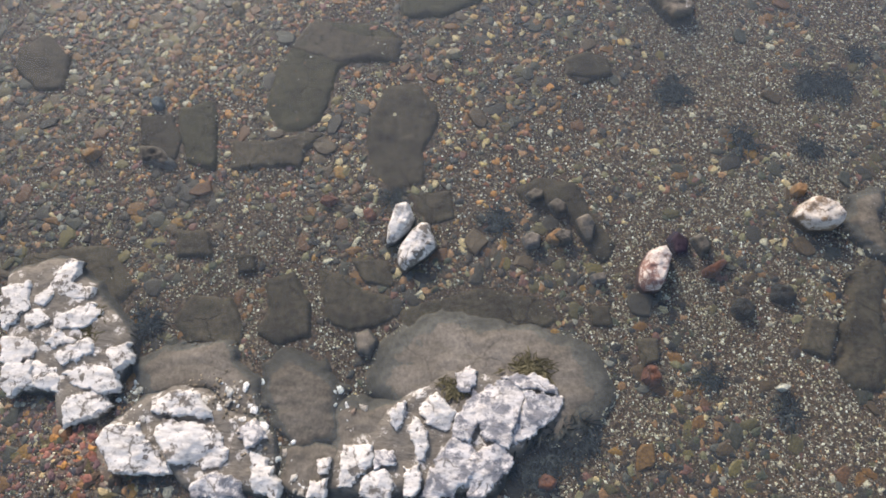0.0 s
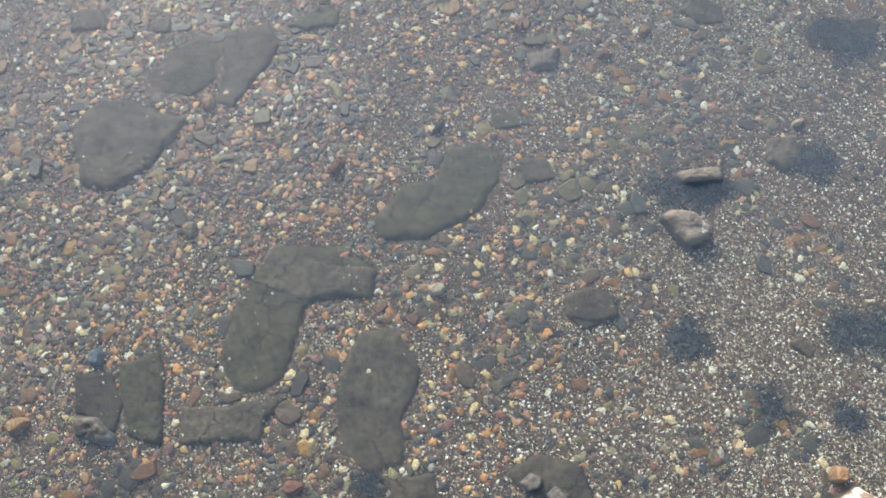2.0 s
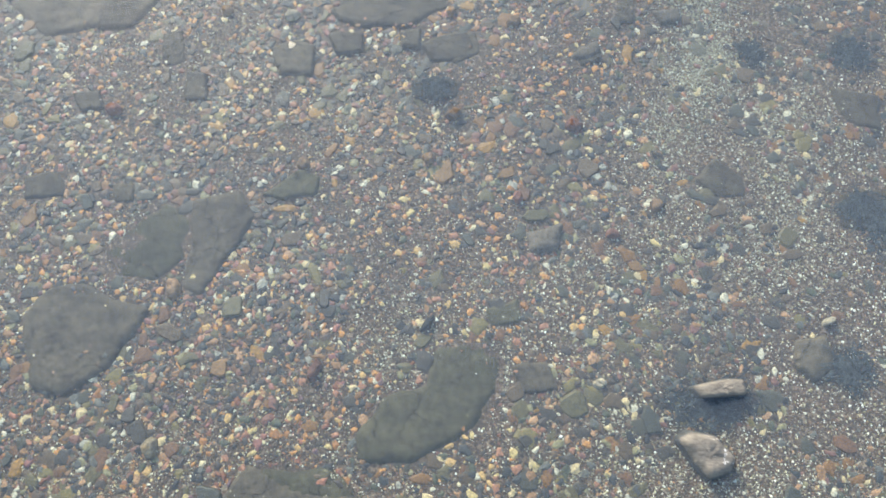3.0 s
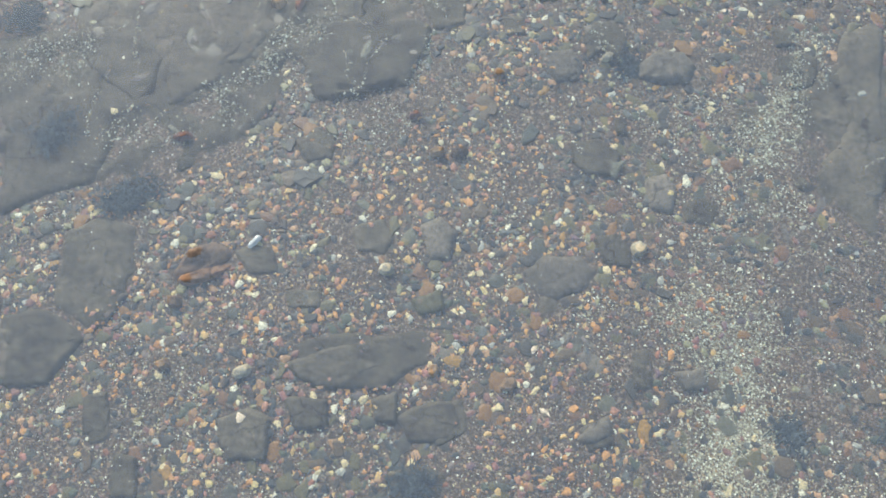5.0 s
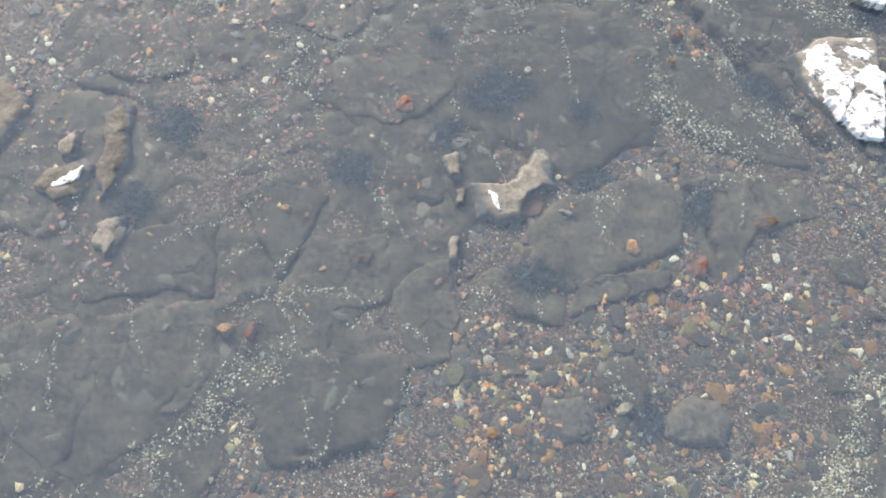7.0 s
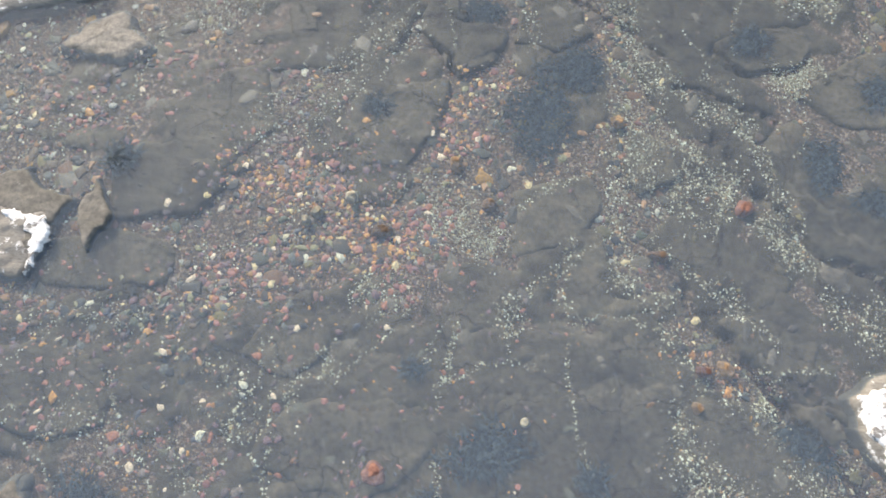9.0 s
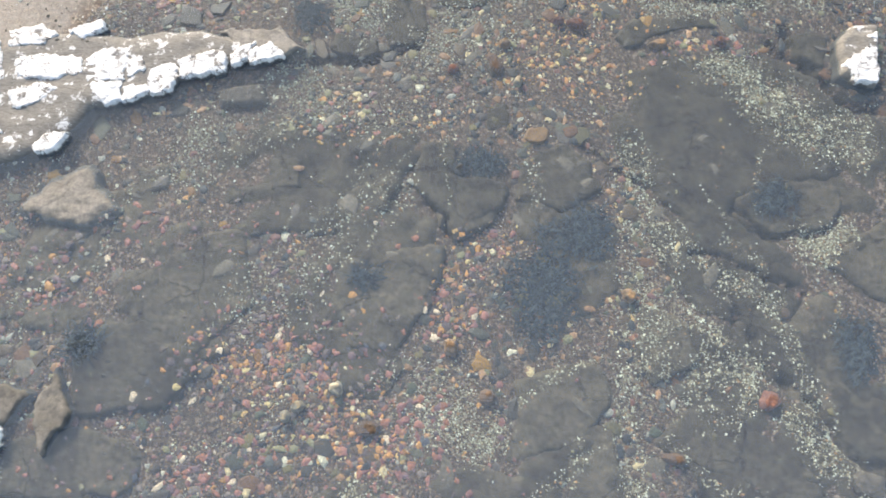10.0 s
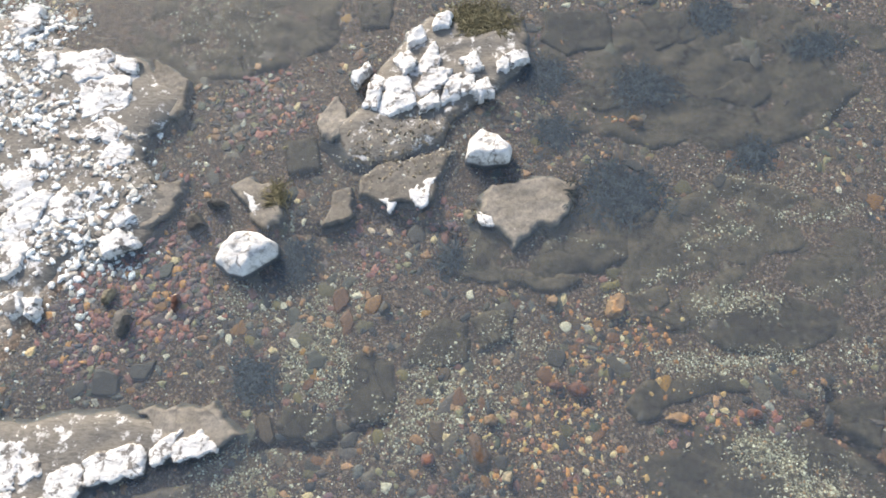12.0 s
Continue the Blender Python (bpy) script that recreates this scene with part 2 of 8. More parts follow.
BEDROCK_PLATES = pebble_material("silted_rock_plates", (
    (0.00, (0.075, 0.060, 0.044)), (0.25, (0.115, 0.090, 0.064)), (0.45, (0.095, 0.084, 0.056)), (0.65, (0.135, 0.106, 0.078)), (0.85, (0.100, 0.078, 0.064))), False, 0.0, 1.0, 0.95)
STONE_SINGLE = pebble_material("single_flat_stones", (
    (0.00, (0.036, 0.031, 0.028)), (0.22, (0.072, 0.051, 0.037)), (0.42, (0.078, 0.066, 0.042)), (0.60, (0.042, 0.041, 0.037)),
    (0.74, (0.115, 0.064, 0.044)), (0.86, (0.165, 0.098, 0.056))), True, -0.15, 1.35, 0.86)
PEBBLE_OCHRE = pebble_material("ochre_pebbles", (
    (0.00, (0.056, 0.046, 0.038)), (0.16, (0.115, 0.080, 0.055)), (0.28, (0.250, 0.118, 0.052)), (0.40, (0.370, 0.185, 0.080)), (0.52, (0.370, 0.240, 0.115)),
    (0.62, (0.270, 0.135, 0.090)), (0.75, (0.170, 0.072, 0.046)), (0.82, (0.380, 0.290, 0.150)), (0.895, (0.430, 0.365, 0.250)), (0.94, (0.080, 0.076, 0.072))), False, 0.24, 1.18, 0.98)
PEBBLE_RED = pebble_material("red_pebbles", (
    (0.00, (0.098, 0.070, 0.065)), (0.20, (0.194, 0.088, 0.074)), (0.38, (0.270, 0.125, 0.096)), (0.54, (0.147, 0.090, 0.090)),
    (0.66, (0.250, 0.108, 0.070)), (0.76, (0.169, 0.130, 0.106)), (0.86, (0.355, 0.184, 0.074)), (0.93, (0.498, 0.388, 0.278)), (0.97, (0.075, 0.075, 0.083))), False, 0.15, 1.18, 1.04)
PEBBLE_DRY = pebble_material("dry_shore_pebbles", (
    (0.00, (0.22, 0.19, 0.155)), (0.10, (0.36, 0.325, 0.275)), (0.26, (0.54, 0.51, 0.455)), (0.44, (0.70, 0.675, 0.625)), (0.66, (0.80, 0.78, 0.74)), (0.96, (0.28, 0.20, 0.15))), False, 0.0, 0.95, 1.03)
PEBBLE_TAN = pebble_material("tan_dry_grit", (
    (0.00, (0.14, 0.115, 0.085)), (0.3, (0.22, 0.175, 0.12)), (0.55, (0.31, 0.25, 0.18)), (0.78, (0.46, 0.40, 0.31)), (0.93, (0.66, 0.62, 0.55))), False, 0.0, 1.0, 1.0)
PALE_GRIT = pebble_material("pale_shell_fragments", (
    (0.00, (0.26, 0.20, 0.15)), (0.14, (0.48, 0.41, 0.31)), (0.36, (0.58, 0.51, 0.40)), (0.62, (0.72, 0.67, 0.56)),
    (0.82, (0.84, 0.81, 0.74)), (0.97, (0.348, 0.183, 0.078))), False, 0.0, 1.0, 0.96)
SHELL_GRIT = pebble_material("shell_grit", (
    (0.00, (0.131, 0.101, 0.063)), (0.18, (0.190, 0.158, 0.106)), (0.40, (0.320, 0.280, 0.195)), (0.62, (0.430, 0.400, 0.300)),
    (0.84, (0.580, 0.555, 0.460)), (0.96, (0.348, 0.183, 0.078))), False, 0.0, 1.0, 0.94)
BROWN_GRIT = pebble_material("brown_grit", (
    (0.00, (0.090, 0.058, 0.040)), (0.28, (0.042, 0.034, 0.029)), (0.44, (0.18, 0.112, 0.073)), (0.62, (0.40, 0.345, 0.21)),
    (0.80, (0.66, 0.61, 0.51)), (0.95, (0.32, 0.15, 0.085))), False, 0.1, 1.1, 0.92)
STONE_LOOKS = {
    "greytop": crust_material("grey_stone_with_white_patches", (0.72, 0.70, 0.66), (0.20, 0.18, 0.15), 0.60, 0.64),
    "greywhite": crust_material("grey_stone_half_crusted_white", (0.76, 0.74, 0.70), (0.21, 0.19, 0.165), 0.47, 0.50),
    "stick": rock_material("bleached_splinter", (0.55, 0.53, 0.50), (0.78, 0.76, 0.72), (0.66, 0.64, 0.60)),
    "slate": SLATE, "white": crust_material("white_crusted_boulder", (0.80, 0.78, 0.74), (0.34, 0.32, 0.29), 0.39, 0.48), "pinkwhite": PINK_CRUST, "browntop": BROWN_CRUST, "orangetop": rock_material("rusty_orange_stone", (0.19, 0.098, 0.052), (0.33, 0.168, 0.088), (0.26, 0.16, 0.10)),
    "grey": rock_material("pale_grey_stone", (0.12, 0.115, 0.11), (0.24, 0.23, 0.215), (0.15, 0.14, 0.11)),
    "dark": rock_material("blackish_stone", (0.022, 0.024, 0.026), (0.045, 0.047, 0.047), (0.035, 0.035, 0.03)),
    "ochre": rock_material("ochre_stone", (0.15, 0.090, 0.05), (0.30, 0.19, 0.11), (0.34, 0.27, 0.17)),
    "red": rock_material("red_stone", (0.11, 0.055, 0.042), (0.22, 0.105, 0.078), (0.17, 0.10, 0.07)),
    "purple": rock_material("purple_stone", (0.030, 0.022, 0.040), (0.06, 0.045, 0.07), (0.04, 0.03, 0.035)),
    "blue": rock_material("blue_grey_stone", (0.06, 0.085, 0.10), (0.10, 0.13, 0.15), (0.08, 0.10, 0.10)),
    "cream": rock_material("cream_stone", (0.22, 0.18, 0.12), (0.42, 0.37, 0.27), (0.34, 0.26, 0.15)),
    "pale": rock_material("pale_stone", (0.34, 0.33, 0.30), (0.60, 0.58, 0.52), (0.40, 0.44, 0.36)),
    "brown": rock_material("brown_stone", (0.075, 0.048, 0.034), (0.15, 0.098, 0.066), (0.12, 0.09, 0.06)),
}
STONE_WORDS = {
    "stick": "bleached white splinter of slate",
    "greywhite": "angular grey stone half crusted white",
    "slate": "grey slate stone", "greytop": "grey brown stone with white crust patches", "white": "white crusted angular boulder", "pinkwhite": "pinkish white crusted long stone",
    "browntop": "brown and white crusted boulder", "orangetop": "rusty orange side of a slab", "grey": "pale grey rounded stone",
    "dark": "blackish rounded stone", "ochre": "ochre rounded stone", "red": "reddish rounded stone", "purple": "dark purple split stone",
    "blue": "blue grey flat stone", "cream": "cream coloured rounded stone", "pale": "pale angular stone chip", "brown": "brown rounded stone"}

# sea bed: brown sand and fine grit
SEA_BED, nodes, links, shader = material("sandy_sea_bed")
broad = noise_of(nodes, links, 1.6, 6, 0.6)
sand = ramp(nodes, ((0.3, (0.050, 0.035, 0.025)), (0.7, (0.094, 0.065, 0.045))))
links.new(broad.outputs[0], sand.inputs[0])
colour = sand.outputs[0]
for cell, amount, palette in (
        (62, 0.68, ((0.0, (0.035, 0.027, 0.022)), (0.28, (0.094, 0.061, 0.040)), (0.48, (0.055, 0.045, 0.032)), (0.68, (0.154, 0.086, 0.050)), (0.83, (0.110, 0.088, 0.054)), (0.93, (0.396, 0.304, 0.207)))),
        (130, 0.38, ((0.0, (0.033, 0.025, 0.020)), (0.4, (0.105, 0.069, 0.047)), (0.66, (0.220, 0.152, 0.099)), (0.86, (0.528, 0.431, 0.324))))):
    geo = nodes.new("ShaderNodeNewGeometry")
    cells = nodes.new("ShaderNodeTexVoronoi")
    cells.inputs["Scale"].default_value = cell
    links.new(geo.outputs["Position"], cells.inputs["Vector"])
    parts = nodes.new("ShaderNodeSeparateColor")
    links.new(cells.outputs["Color"], parts.inputs[0])
    grains = ramp(nodes, palette, "CONSTANT")
    links.new(parts.outputs[0], grains.inputs[0])
    colour = mixed(nodes, links, amount, colour, grains.outputs[0])
colour = mixed(nodes, links, 1.0, colour, (1.62, 1.54, 1.46), "MULTIPLY")
colour, line = wetted(nodes, links, colour, 0.52)
dried = nodes.new("ShaderNodeMapRange")      # tan sand where the banks stand dry
dried.inputs["From Min"].default_value, dried.inputs["To Max"].default_value = 0.75, 0.8
links.new(line, dried.inputs["Value"])
tan = ramp(nodes, ((0.35, (0.235, 0.205, 0.165)), (0.65, (0.345, 0.310, 0.260))))
links.new(noise_of(nodes, links, 26, 6, 0.7).outputs[0], tan.inputs[0])
colour = mixed(nodes, links, dried.outputs[0], colour, tan.outputs[0])
links.new(colour, shader.inputs["Base Color"])
shader.inputs["Roughness"].default_value = 0.85
bumped(nodes, links, shader, cells.outputs["Distance"], 0.6, 0.006)

# seaweed
WEED, nodes, links, shader = material("dark_seaweed")
geo = nodes.new("ShaderNodeNewGeometry")
fronds = ramp(nodes, ((0.0, (0.022, 0.028, 0.030)), (0.6, (0.046, 0.056, 0.058)), (1.0, (0.090, 0.104, 0.104))))
links.new(geo.outputs["Random Per Island"], fronds.inputs[0])
links.new(fronds.outputs[0], shader.inputs["Base Color"])
shader.inputs["Roughness"].default_value = 0.85
shader.inputs["Specular IOR Level"].default_value = 0.15
OLIVE_WEED = WEED.copy()
OLIVE_WEED.name = "olive_turf_weed"
for node in OLIVE_WEED.node_tree.nodes:
    if node.type == "VALTORGB":
        for el, c in zip(node.color_ramp.elements, ((0.055, 0.050, 0.028), (0.11, 0.10, 0.058), (0.20, 0.18, 0.11))):
            el.color = (*c, 1)

# shallow water with a little silt in it: it lets the bed show, and mirrors the sky
WATER = bpy.data.materials.new("clear_sea_water")
WATER.use_nodes = True
nodes, links = WATER.node_tree.nodes, WATER.node_tree.links
nodes.remove(nodes["Principled BSDF"])
clear = nodes.new("ShaderNodeBsdfTransparent")
clear.inputs["Color"].default_value = (0.90, 0.945, 0.94, 1)
gloss = nodes.new("ShaderNodeBsdfGlossy")
gloss.inputs["Roughness"].default_value = 0.04
# bluish diffuse veil: suspended silt, plus sky glare painted into the water's colour
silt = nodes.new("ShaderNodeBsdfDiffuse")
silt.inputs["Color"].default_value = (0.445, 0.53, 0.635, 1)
silt_and_glare = nodes.new("ShaderNodeMixShader")
place = nodes.new("ShaderNodeNewGeometry")      # the painted-in glare is set strongest midway along the flat
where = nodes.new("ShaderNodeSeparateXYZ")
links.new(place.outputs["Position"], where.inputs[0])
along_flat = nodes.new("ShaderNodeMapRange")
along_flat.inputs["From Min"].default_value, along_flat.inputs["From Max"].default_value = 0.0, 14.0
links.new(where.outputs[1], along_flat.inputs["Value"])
veil_share = ramp(nodes, tuple((p / 14.0, (v, v, v)) for p, v in ((0.0, 0.036), (1.4, 0.056), (2.8, 0.098), (6.0, 0.108), (9.0, 0.104), (10.5, 0.088), (12.0, 0.070), (14.0, 0.064))))
links.new(along_flat.outputs[0], veil_share.inputs[0])
links.new(veil_share.outputs[0], silt_and_glare.inputs[0])
links.new(clear.outputs[0], silt_and_glare.inputs[1])
links.new(silt.outputs[0], silt_and_glare.inputs[2])
facing = nodes.new("ShaderNodeLayerWeight")
facing.inputs["Blend"].default_value = 0.5
fifth = nodes.new("ShaderNodeMath")
fifth.operation = "POWER"
fifth.inputs[1].default_value = 5.0
links.new(facing.outputs["Facing"], fifth.inputs[0])
fresnel = nodes.new("ShaderNodeMath")          # Schlick's mirror share of water
fresnel.operation = "MULTIPLY_ADD"
fresnel.inputs[1].default_value, fresnel.inputs[2].default_value = 0.98, 0.021
links.new(fifth.outputs[0], fresnel.inputs[0])
ripple = noise_of(nodes, links, 5.5, 3, 0.5)
bump = nodes.new("ShaderNodeBump")
bump.inputs["Strength"].default_value, bump.inputs["Distance"].default_value = 0.04, 0.006
links.new(ripple.outputs[0], bump.inputs["Height"])
links.new(bump.outputs[0], gloss.inputs["Normal"])
mix = nodes.new("ShaderNodeMixShader")
links.new(fresnel.outputs[0], mix.inputs[0])
links.new(silt_and_glare.outputs[0], mix.inputs[1])
links.new(gloss.outputs[0], mix.inputs[2])
links.new(mix.outputs[0], nodes["Material Output"].inputs["Surface"])


# ---- forms ----
BANKS = (
    (-1.75, -0.89, 0.5, 0.05),
    (-0.61, -0.7, 0.52, 0.035),
    (-1.22, -0.85, 0.43, 0.03),
    (-2.25, 13.93, 0.68, 0.055),
    (-1.93, 12.85, 0.61, 0.055),
    (-2.61, 13.27, 0.7, 0.05),
    (0.01, 13.58, 0.36, 0.055),
    (-2.41, 12.27, 0.65, 0.062),
    (-2.64, 11.6, 0.64, 0.055),
    (0.51, 13.77, 0.2, 0.04),
)


FISSURES = (
    (1.46, 9.46, 1.62, 9.21, 0.035), (1.62, 9.21, 1.81, 8.97, 0.035), (1.81, 8.97, 1.97, 8.63, 0.035), (1.73, 10.35, 1.85, 10.13, 0.035), (1.85, 10.13, 2.08, 9.85, 0.035),
    (2.08, 9.85, 2.25, 9.65, 0.035), (2.25, 9.65, 2.62, 9.45, 0.035), (1.53, 10.7, 1.87, 10.59, 0.02), (1.87, 10.59, 2.09, 10.45, 0.02), (1.79, 10.96, 1.96, 10.77, 0.022),
    (1.96, 10.77, 2.21, 10.8, 0.022), (2.21, 10.8, 2.44, 10.95, 0.022), (0.71, 9.43, 0.83, 9.26, 0.015), (0.83, 9.26, 0.95, 9.17, 0.015), (1.96, 8.97, 2.22, 8.75, 0.02),
)
FISSURES += (
    (2.22, 8.75, 2.36, 8.53, 0.02), (0.97, 11.3, 1.09, 11.21, 0.02), (1.09, 11.21, 1.31, 11.04, 0.02), (1.31, 11.04, 1.48, 10.88, 0.02), (2.2, 12.17, 2.34, 11.86, 0.05),
    (2.34, 11.86, 2.51, 11.64, 0.05), (2.51, 11.64, 2.72, 11.61, 0.05), (-0.69, 11.84, -0.35, 11.83, 0.03), (-0.35, 11.83, -0.02, 11.94, 0.03), (-0.01, 11.03, 0.15, 10.84, 0.02),
    (0.15, 10.84, 0.21, 10.69, 0.02), (1.77, 9.04, 2, 8.74, 0.055), (2, 8.74, 2.24, 8.42, 0.055), (2.24, 8.42, 2.39, 8.26, 0.055), (1.46, 8.15, 1.61, 7.85, 0.03),
)
FISSURES += (
    (1.61, 7.85, 1.68, 7.57, 0.03), (0.5, 7.18, 0.7, 7.15, 0.02), (0.21, 7.3, 0.4, 7.48, 0.015), (2.19, 7.01, 2.51, 7.25, 0.02), (2.51, 7.25, 2.61, 7.13, 0.02),
    (2.5, 6.59, 2.58, 6.4, 0.018), (2.29, 5.94, 2.48, 5.68, 0.018), (-0.57, 6.4, -0.22, 6.48, 0.016), (2.12, 12.02, 2.27, 11.92, 0.05), (2.27, 11.92, 2.43, 11.79, 0.05),
    (-0.64, 12.91, -0.4, 12.95, 0.03), (-0.4, 12.95, -0.03, 13.05, 0.03), (-0.03, 13.05, 0.38, 12.93, 0.03), (-0.72, 11.82, -0.47, 11.8, 0.02), (-0.47, 11.8, -0.25, 11.83, 0.02),
    (2.39, 0.29, 2.27, -0.15, 0.025),
)


def fissure(x, y):
    """How deep the cracks of the bedrock cut at each place."""
    x, y = np.asarray(x, float), np.asarray(y, float)
    wx, wy = x + 0.016 * np.sin(19 * y) + 0.008 * np.sin(53 * y + 2), y + 0.016 * np.sin(17 * x + 1) + 0.008 * np.sin(47 * x)
    deep = np.zeros_like(x)
    for ax, ay, bx, by, w in FISSURES:
        f = np.clip(((wx - ax) * (bx - ax) + (wy - ay) * (by - ay)) / ((bx - ax) ** 2 + (by - ay) ** 2), 0, 1)
        away = np.hypot(wx - ax - f * (bx - ax), wy - ay - f * (by - ay))
        deep = np.maximum(deep, np.clip(1.25 - away / (0.6 * w), 0, 1) * (0.04 + w))
    return deep


def bed_height(x, y):
    """The level of the gravel bed: soft unevenness, and the banks that rise out of the water."""
    x, y = np.asarray(x, float), np.asarray(y, float)
    z = 0.006 * np.sin(3.1 * x + 1.3 * np.sin(2.2 * y)) + 0.006 * np.sin(2.7 * y + 1.7 * np.sin(1.9 * x + 0.6))
    z = z + 0.003 * np.sin(9.3 * x + 4.1 * y) + 0.003 * np.sin(8.1 * y - 5.2 * x + 1.0)
    for bx, by, r, h in BANKS:
        z = z + h * np.exp(-((x - bx) ** 2 + (y - by) ** 2) / (0.6 * r * r))
    return z - fissure(x, y)


def grid_mesh(name, xs, ys, height):
    gx, gy = np.meshgrid(xs, ys)
    verts = np.stack([gx.ravel(), gy.ravel(), height(gx, gy).ravel()], 1)
    w, n = len(xs), len(ys)
    i = (np.arange(n - 1)[:, None] * w + np.arange(w - 1)[None]).ravel()
    return fast_mesh(name, verts, np.stack([i, i + 1, i + w + 1, i + w], 1), True)


def fast_mesh(name, verts, faces, smooth=False):
    """A mesh from arrays of corners and of equally sized faces."""
    mesh = bpy.data.meshes.new(name)
    faces = np.asarray(faces, np.int32)
    k = faces.shape[1]
    mesh.vertices.add(len(verts))
    mesh.vertices.foreach_set("co", np.asarray(verts, np.float32).ravel())
    mesh.loops.add(faces.size)
    mesh.loops.foreach_set("vertex_index", faces.ravel())
    mesh.polygons.add(len(faces))
    mesh.polygons.foreach_set("loop_start", np.arange(0, faces.size, k, dtype=np.int32))
    mesh.polygons.foreach_set("use_smooth", np.full(len(faces), smooth))
    mesh.update(calc_edges=True)
    return mesh


def outline(rng, corners, wobble):
    """192 radii of a rough many-cornered shape of mean radius 1, with a broken edge."""
    at = np.sort((np.arange(corners) + rng.uniform(-0.32, 0.32, corners)) * 2 * np.pi / corners + rng.uniform(0, 6.28))
    r = rng.uniform(0.80, 1.16, corners)
    px, py = r * np.cos(at), r * np.sin(at)
    angles = np.linspace(0, 2 * np.pi, 192, endpoint=False)
    radii = np.zeros(192)
    for i in range(corners):
        ax, ay, bx, by = px[i], py[i], px[(i + 1) % corners], py[(i + 1) % corners]
        dx, dy = np.cos(angles), np.sin(angles)
        cross = dx * (by - ay) - dy * (bx - ax)
        with np.errstate(divide="ignore", invalid="ignore"):
            d = (ax * (by - ay) - ay * (bx - ax)) / cross
            s = np.where(np.abs(bx - ax) > np.abs(by - ay), (d * dx - ax) / (bx - ax), (d * dy - ay) / (by - ay))
        ok = (d > 0) & (s >= -1e-6) & (s <= 1 + 1e-6)
        radii = np.where(ok & (radii == 0), d, radii)
    radii[radii == 0] = 1
    for k in range(2):
        radii = (np.roll(radii, 1) + 2 * radii + np.roll(radii, -1)) / 4
    off = Vector(rng.uniform(-90, 90, 3))
    for scale, amount in ((1.6, 1.0), (4.5, 0.75), (11.0, 0.45)):
        radii = radii + wobble * amount * np.array([noise.noise(Vector((scale * math.cos(t), scale * math.sin(t), 0)) + off) for t in angles])
    return radii / radii.mean()


def rock_form(name, a, b, base, top, rng, corners=7, wobble=0.05, shoulder=0.72, rough=0.006, rings=9, spokes=48, smooth=True, tilt=0.0, grain=9.0, steps=0, radii=None):
    """A stone of half axes a and b that rises from base to top, with a shoulder, uneven skin and broken outline. Returns mesh and radii."""
    if radii is None:
        radii = outline(rng, corners, wobble)
    ang = np.linspace(0, 2 * np.pi, spokes, endpoint=False)
    r_at = np.interp(ang, np.linspace(0, 2 * np.pi, 193), np.append(radii, radii[0]))
    if shoulder > 0.6:
        rho = np.concatenate([np.linspace(0.12, shoulder, rings - 4), [shoulder + (1 - shoulder) * 0.45, 0.955, 1.0, 1.03]])
    else:
        rho = np.concatenate([np.linspace(0.08, 0.94, rings - 3), [0.98, 1.0, 1.03]])
    lift = profile(rho, shoulder)
    off = Vector(rng.uniform(-50, 50, 3))
    slope = rng.uniform(-tilt, tilt, 2)
    verts = [(0, 0, top)]
    for p, l in zip(rho, lift):
        for t, r in zip(ang, r_at):
            x, y = a * p * r * math.cos(t), b * p * r * math.sin(t)
            n = noise.fractal(Vector((x * grain, y * grain, l)) + off, 0.9, 2.0, 4)
            if steps:
                n = 0.25 * n + 0.75 * round(n * steps) / steps
            z = base + (top - base) * l + rough * n * min(1.0, max(0.0, l + 0.3)) + (slope[0] * x + slope[1] * y) * max(0.0, l)
            k = 1 + 0.02 * n
            verts.append((x * k, y * k, z))
    faces = []
    bm = bmesh.new()
    vs = [bm.verts.new(v) for v in verts]
    for j in range(spokes):
        bm.faces.new((vs[0], vs[1 + j], vs[1 + (j + 1) % spokes]))
    for i in range(len(rho) - 1):
        for j in range(spokes):
            p, q = 1 + i * spokes, 1 + (i + 1) * spokes
            k = (j + 1) % spokes
            bm.faces.new((vs[p + j], vs[q + j], vs[q + k], vs[p + k]))
    for f in bm.faces:
        f.smooth = smooth
    mesh = bpy.data.meshes.new(name)
    bm.to_mesh(mesh)
    bm.free()
    return mesh, radii


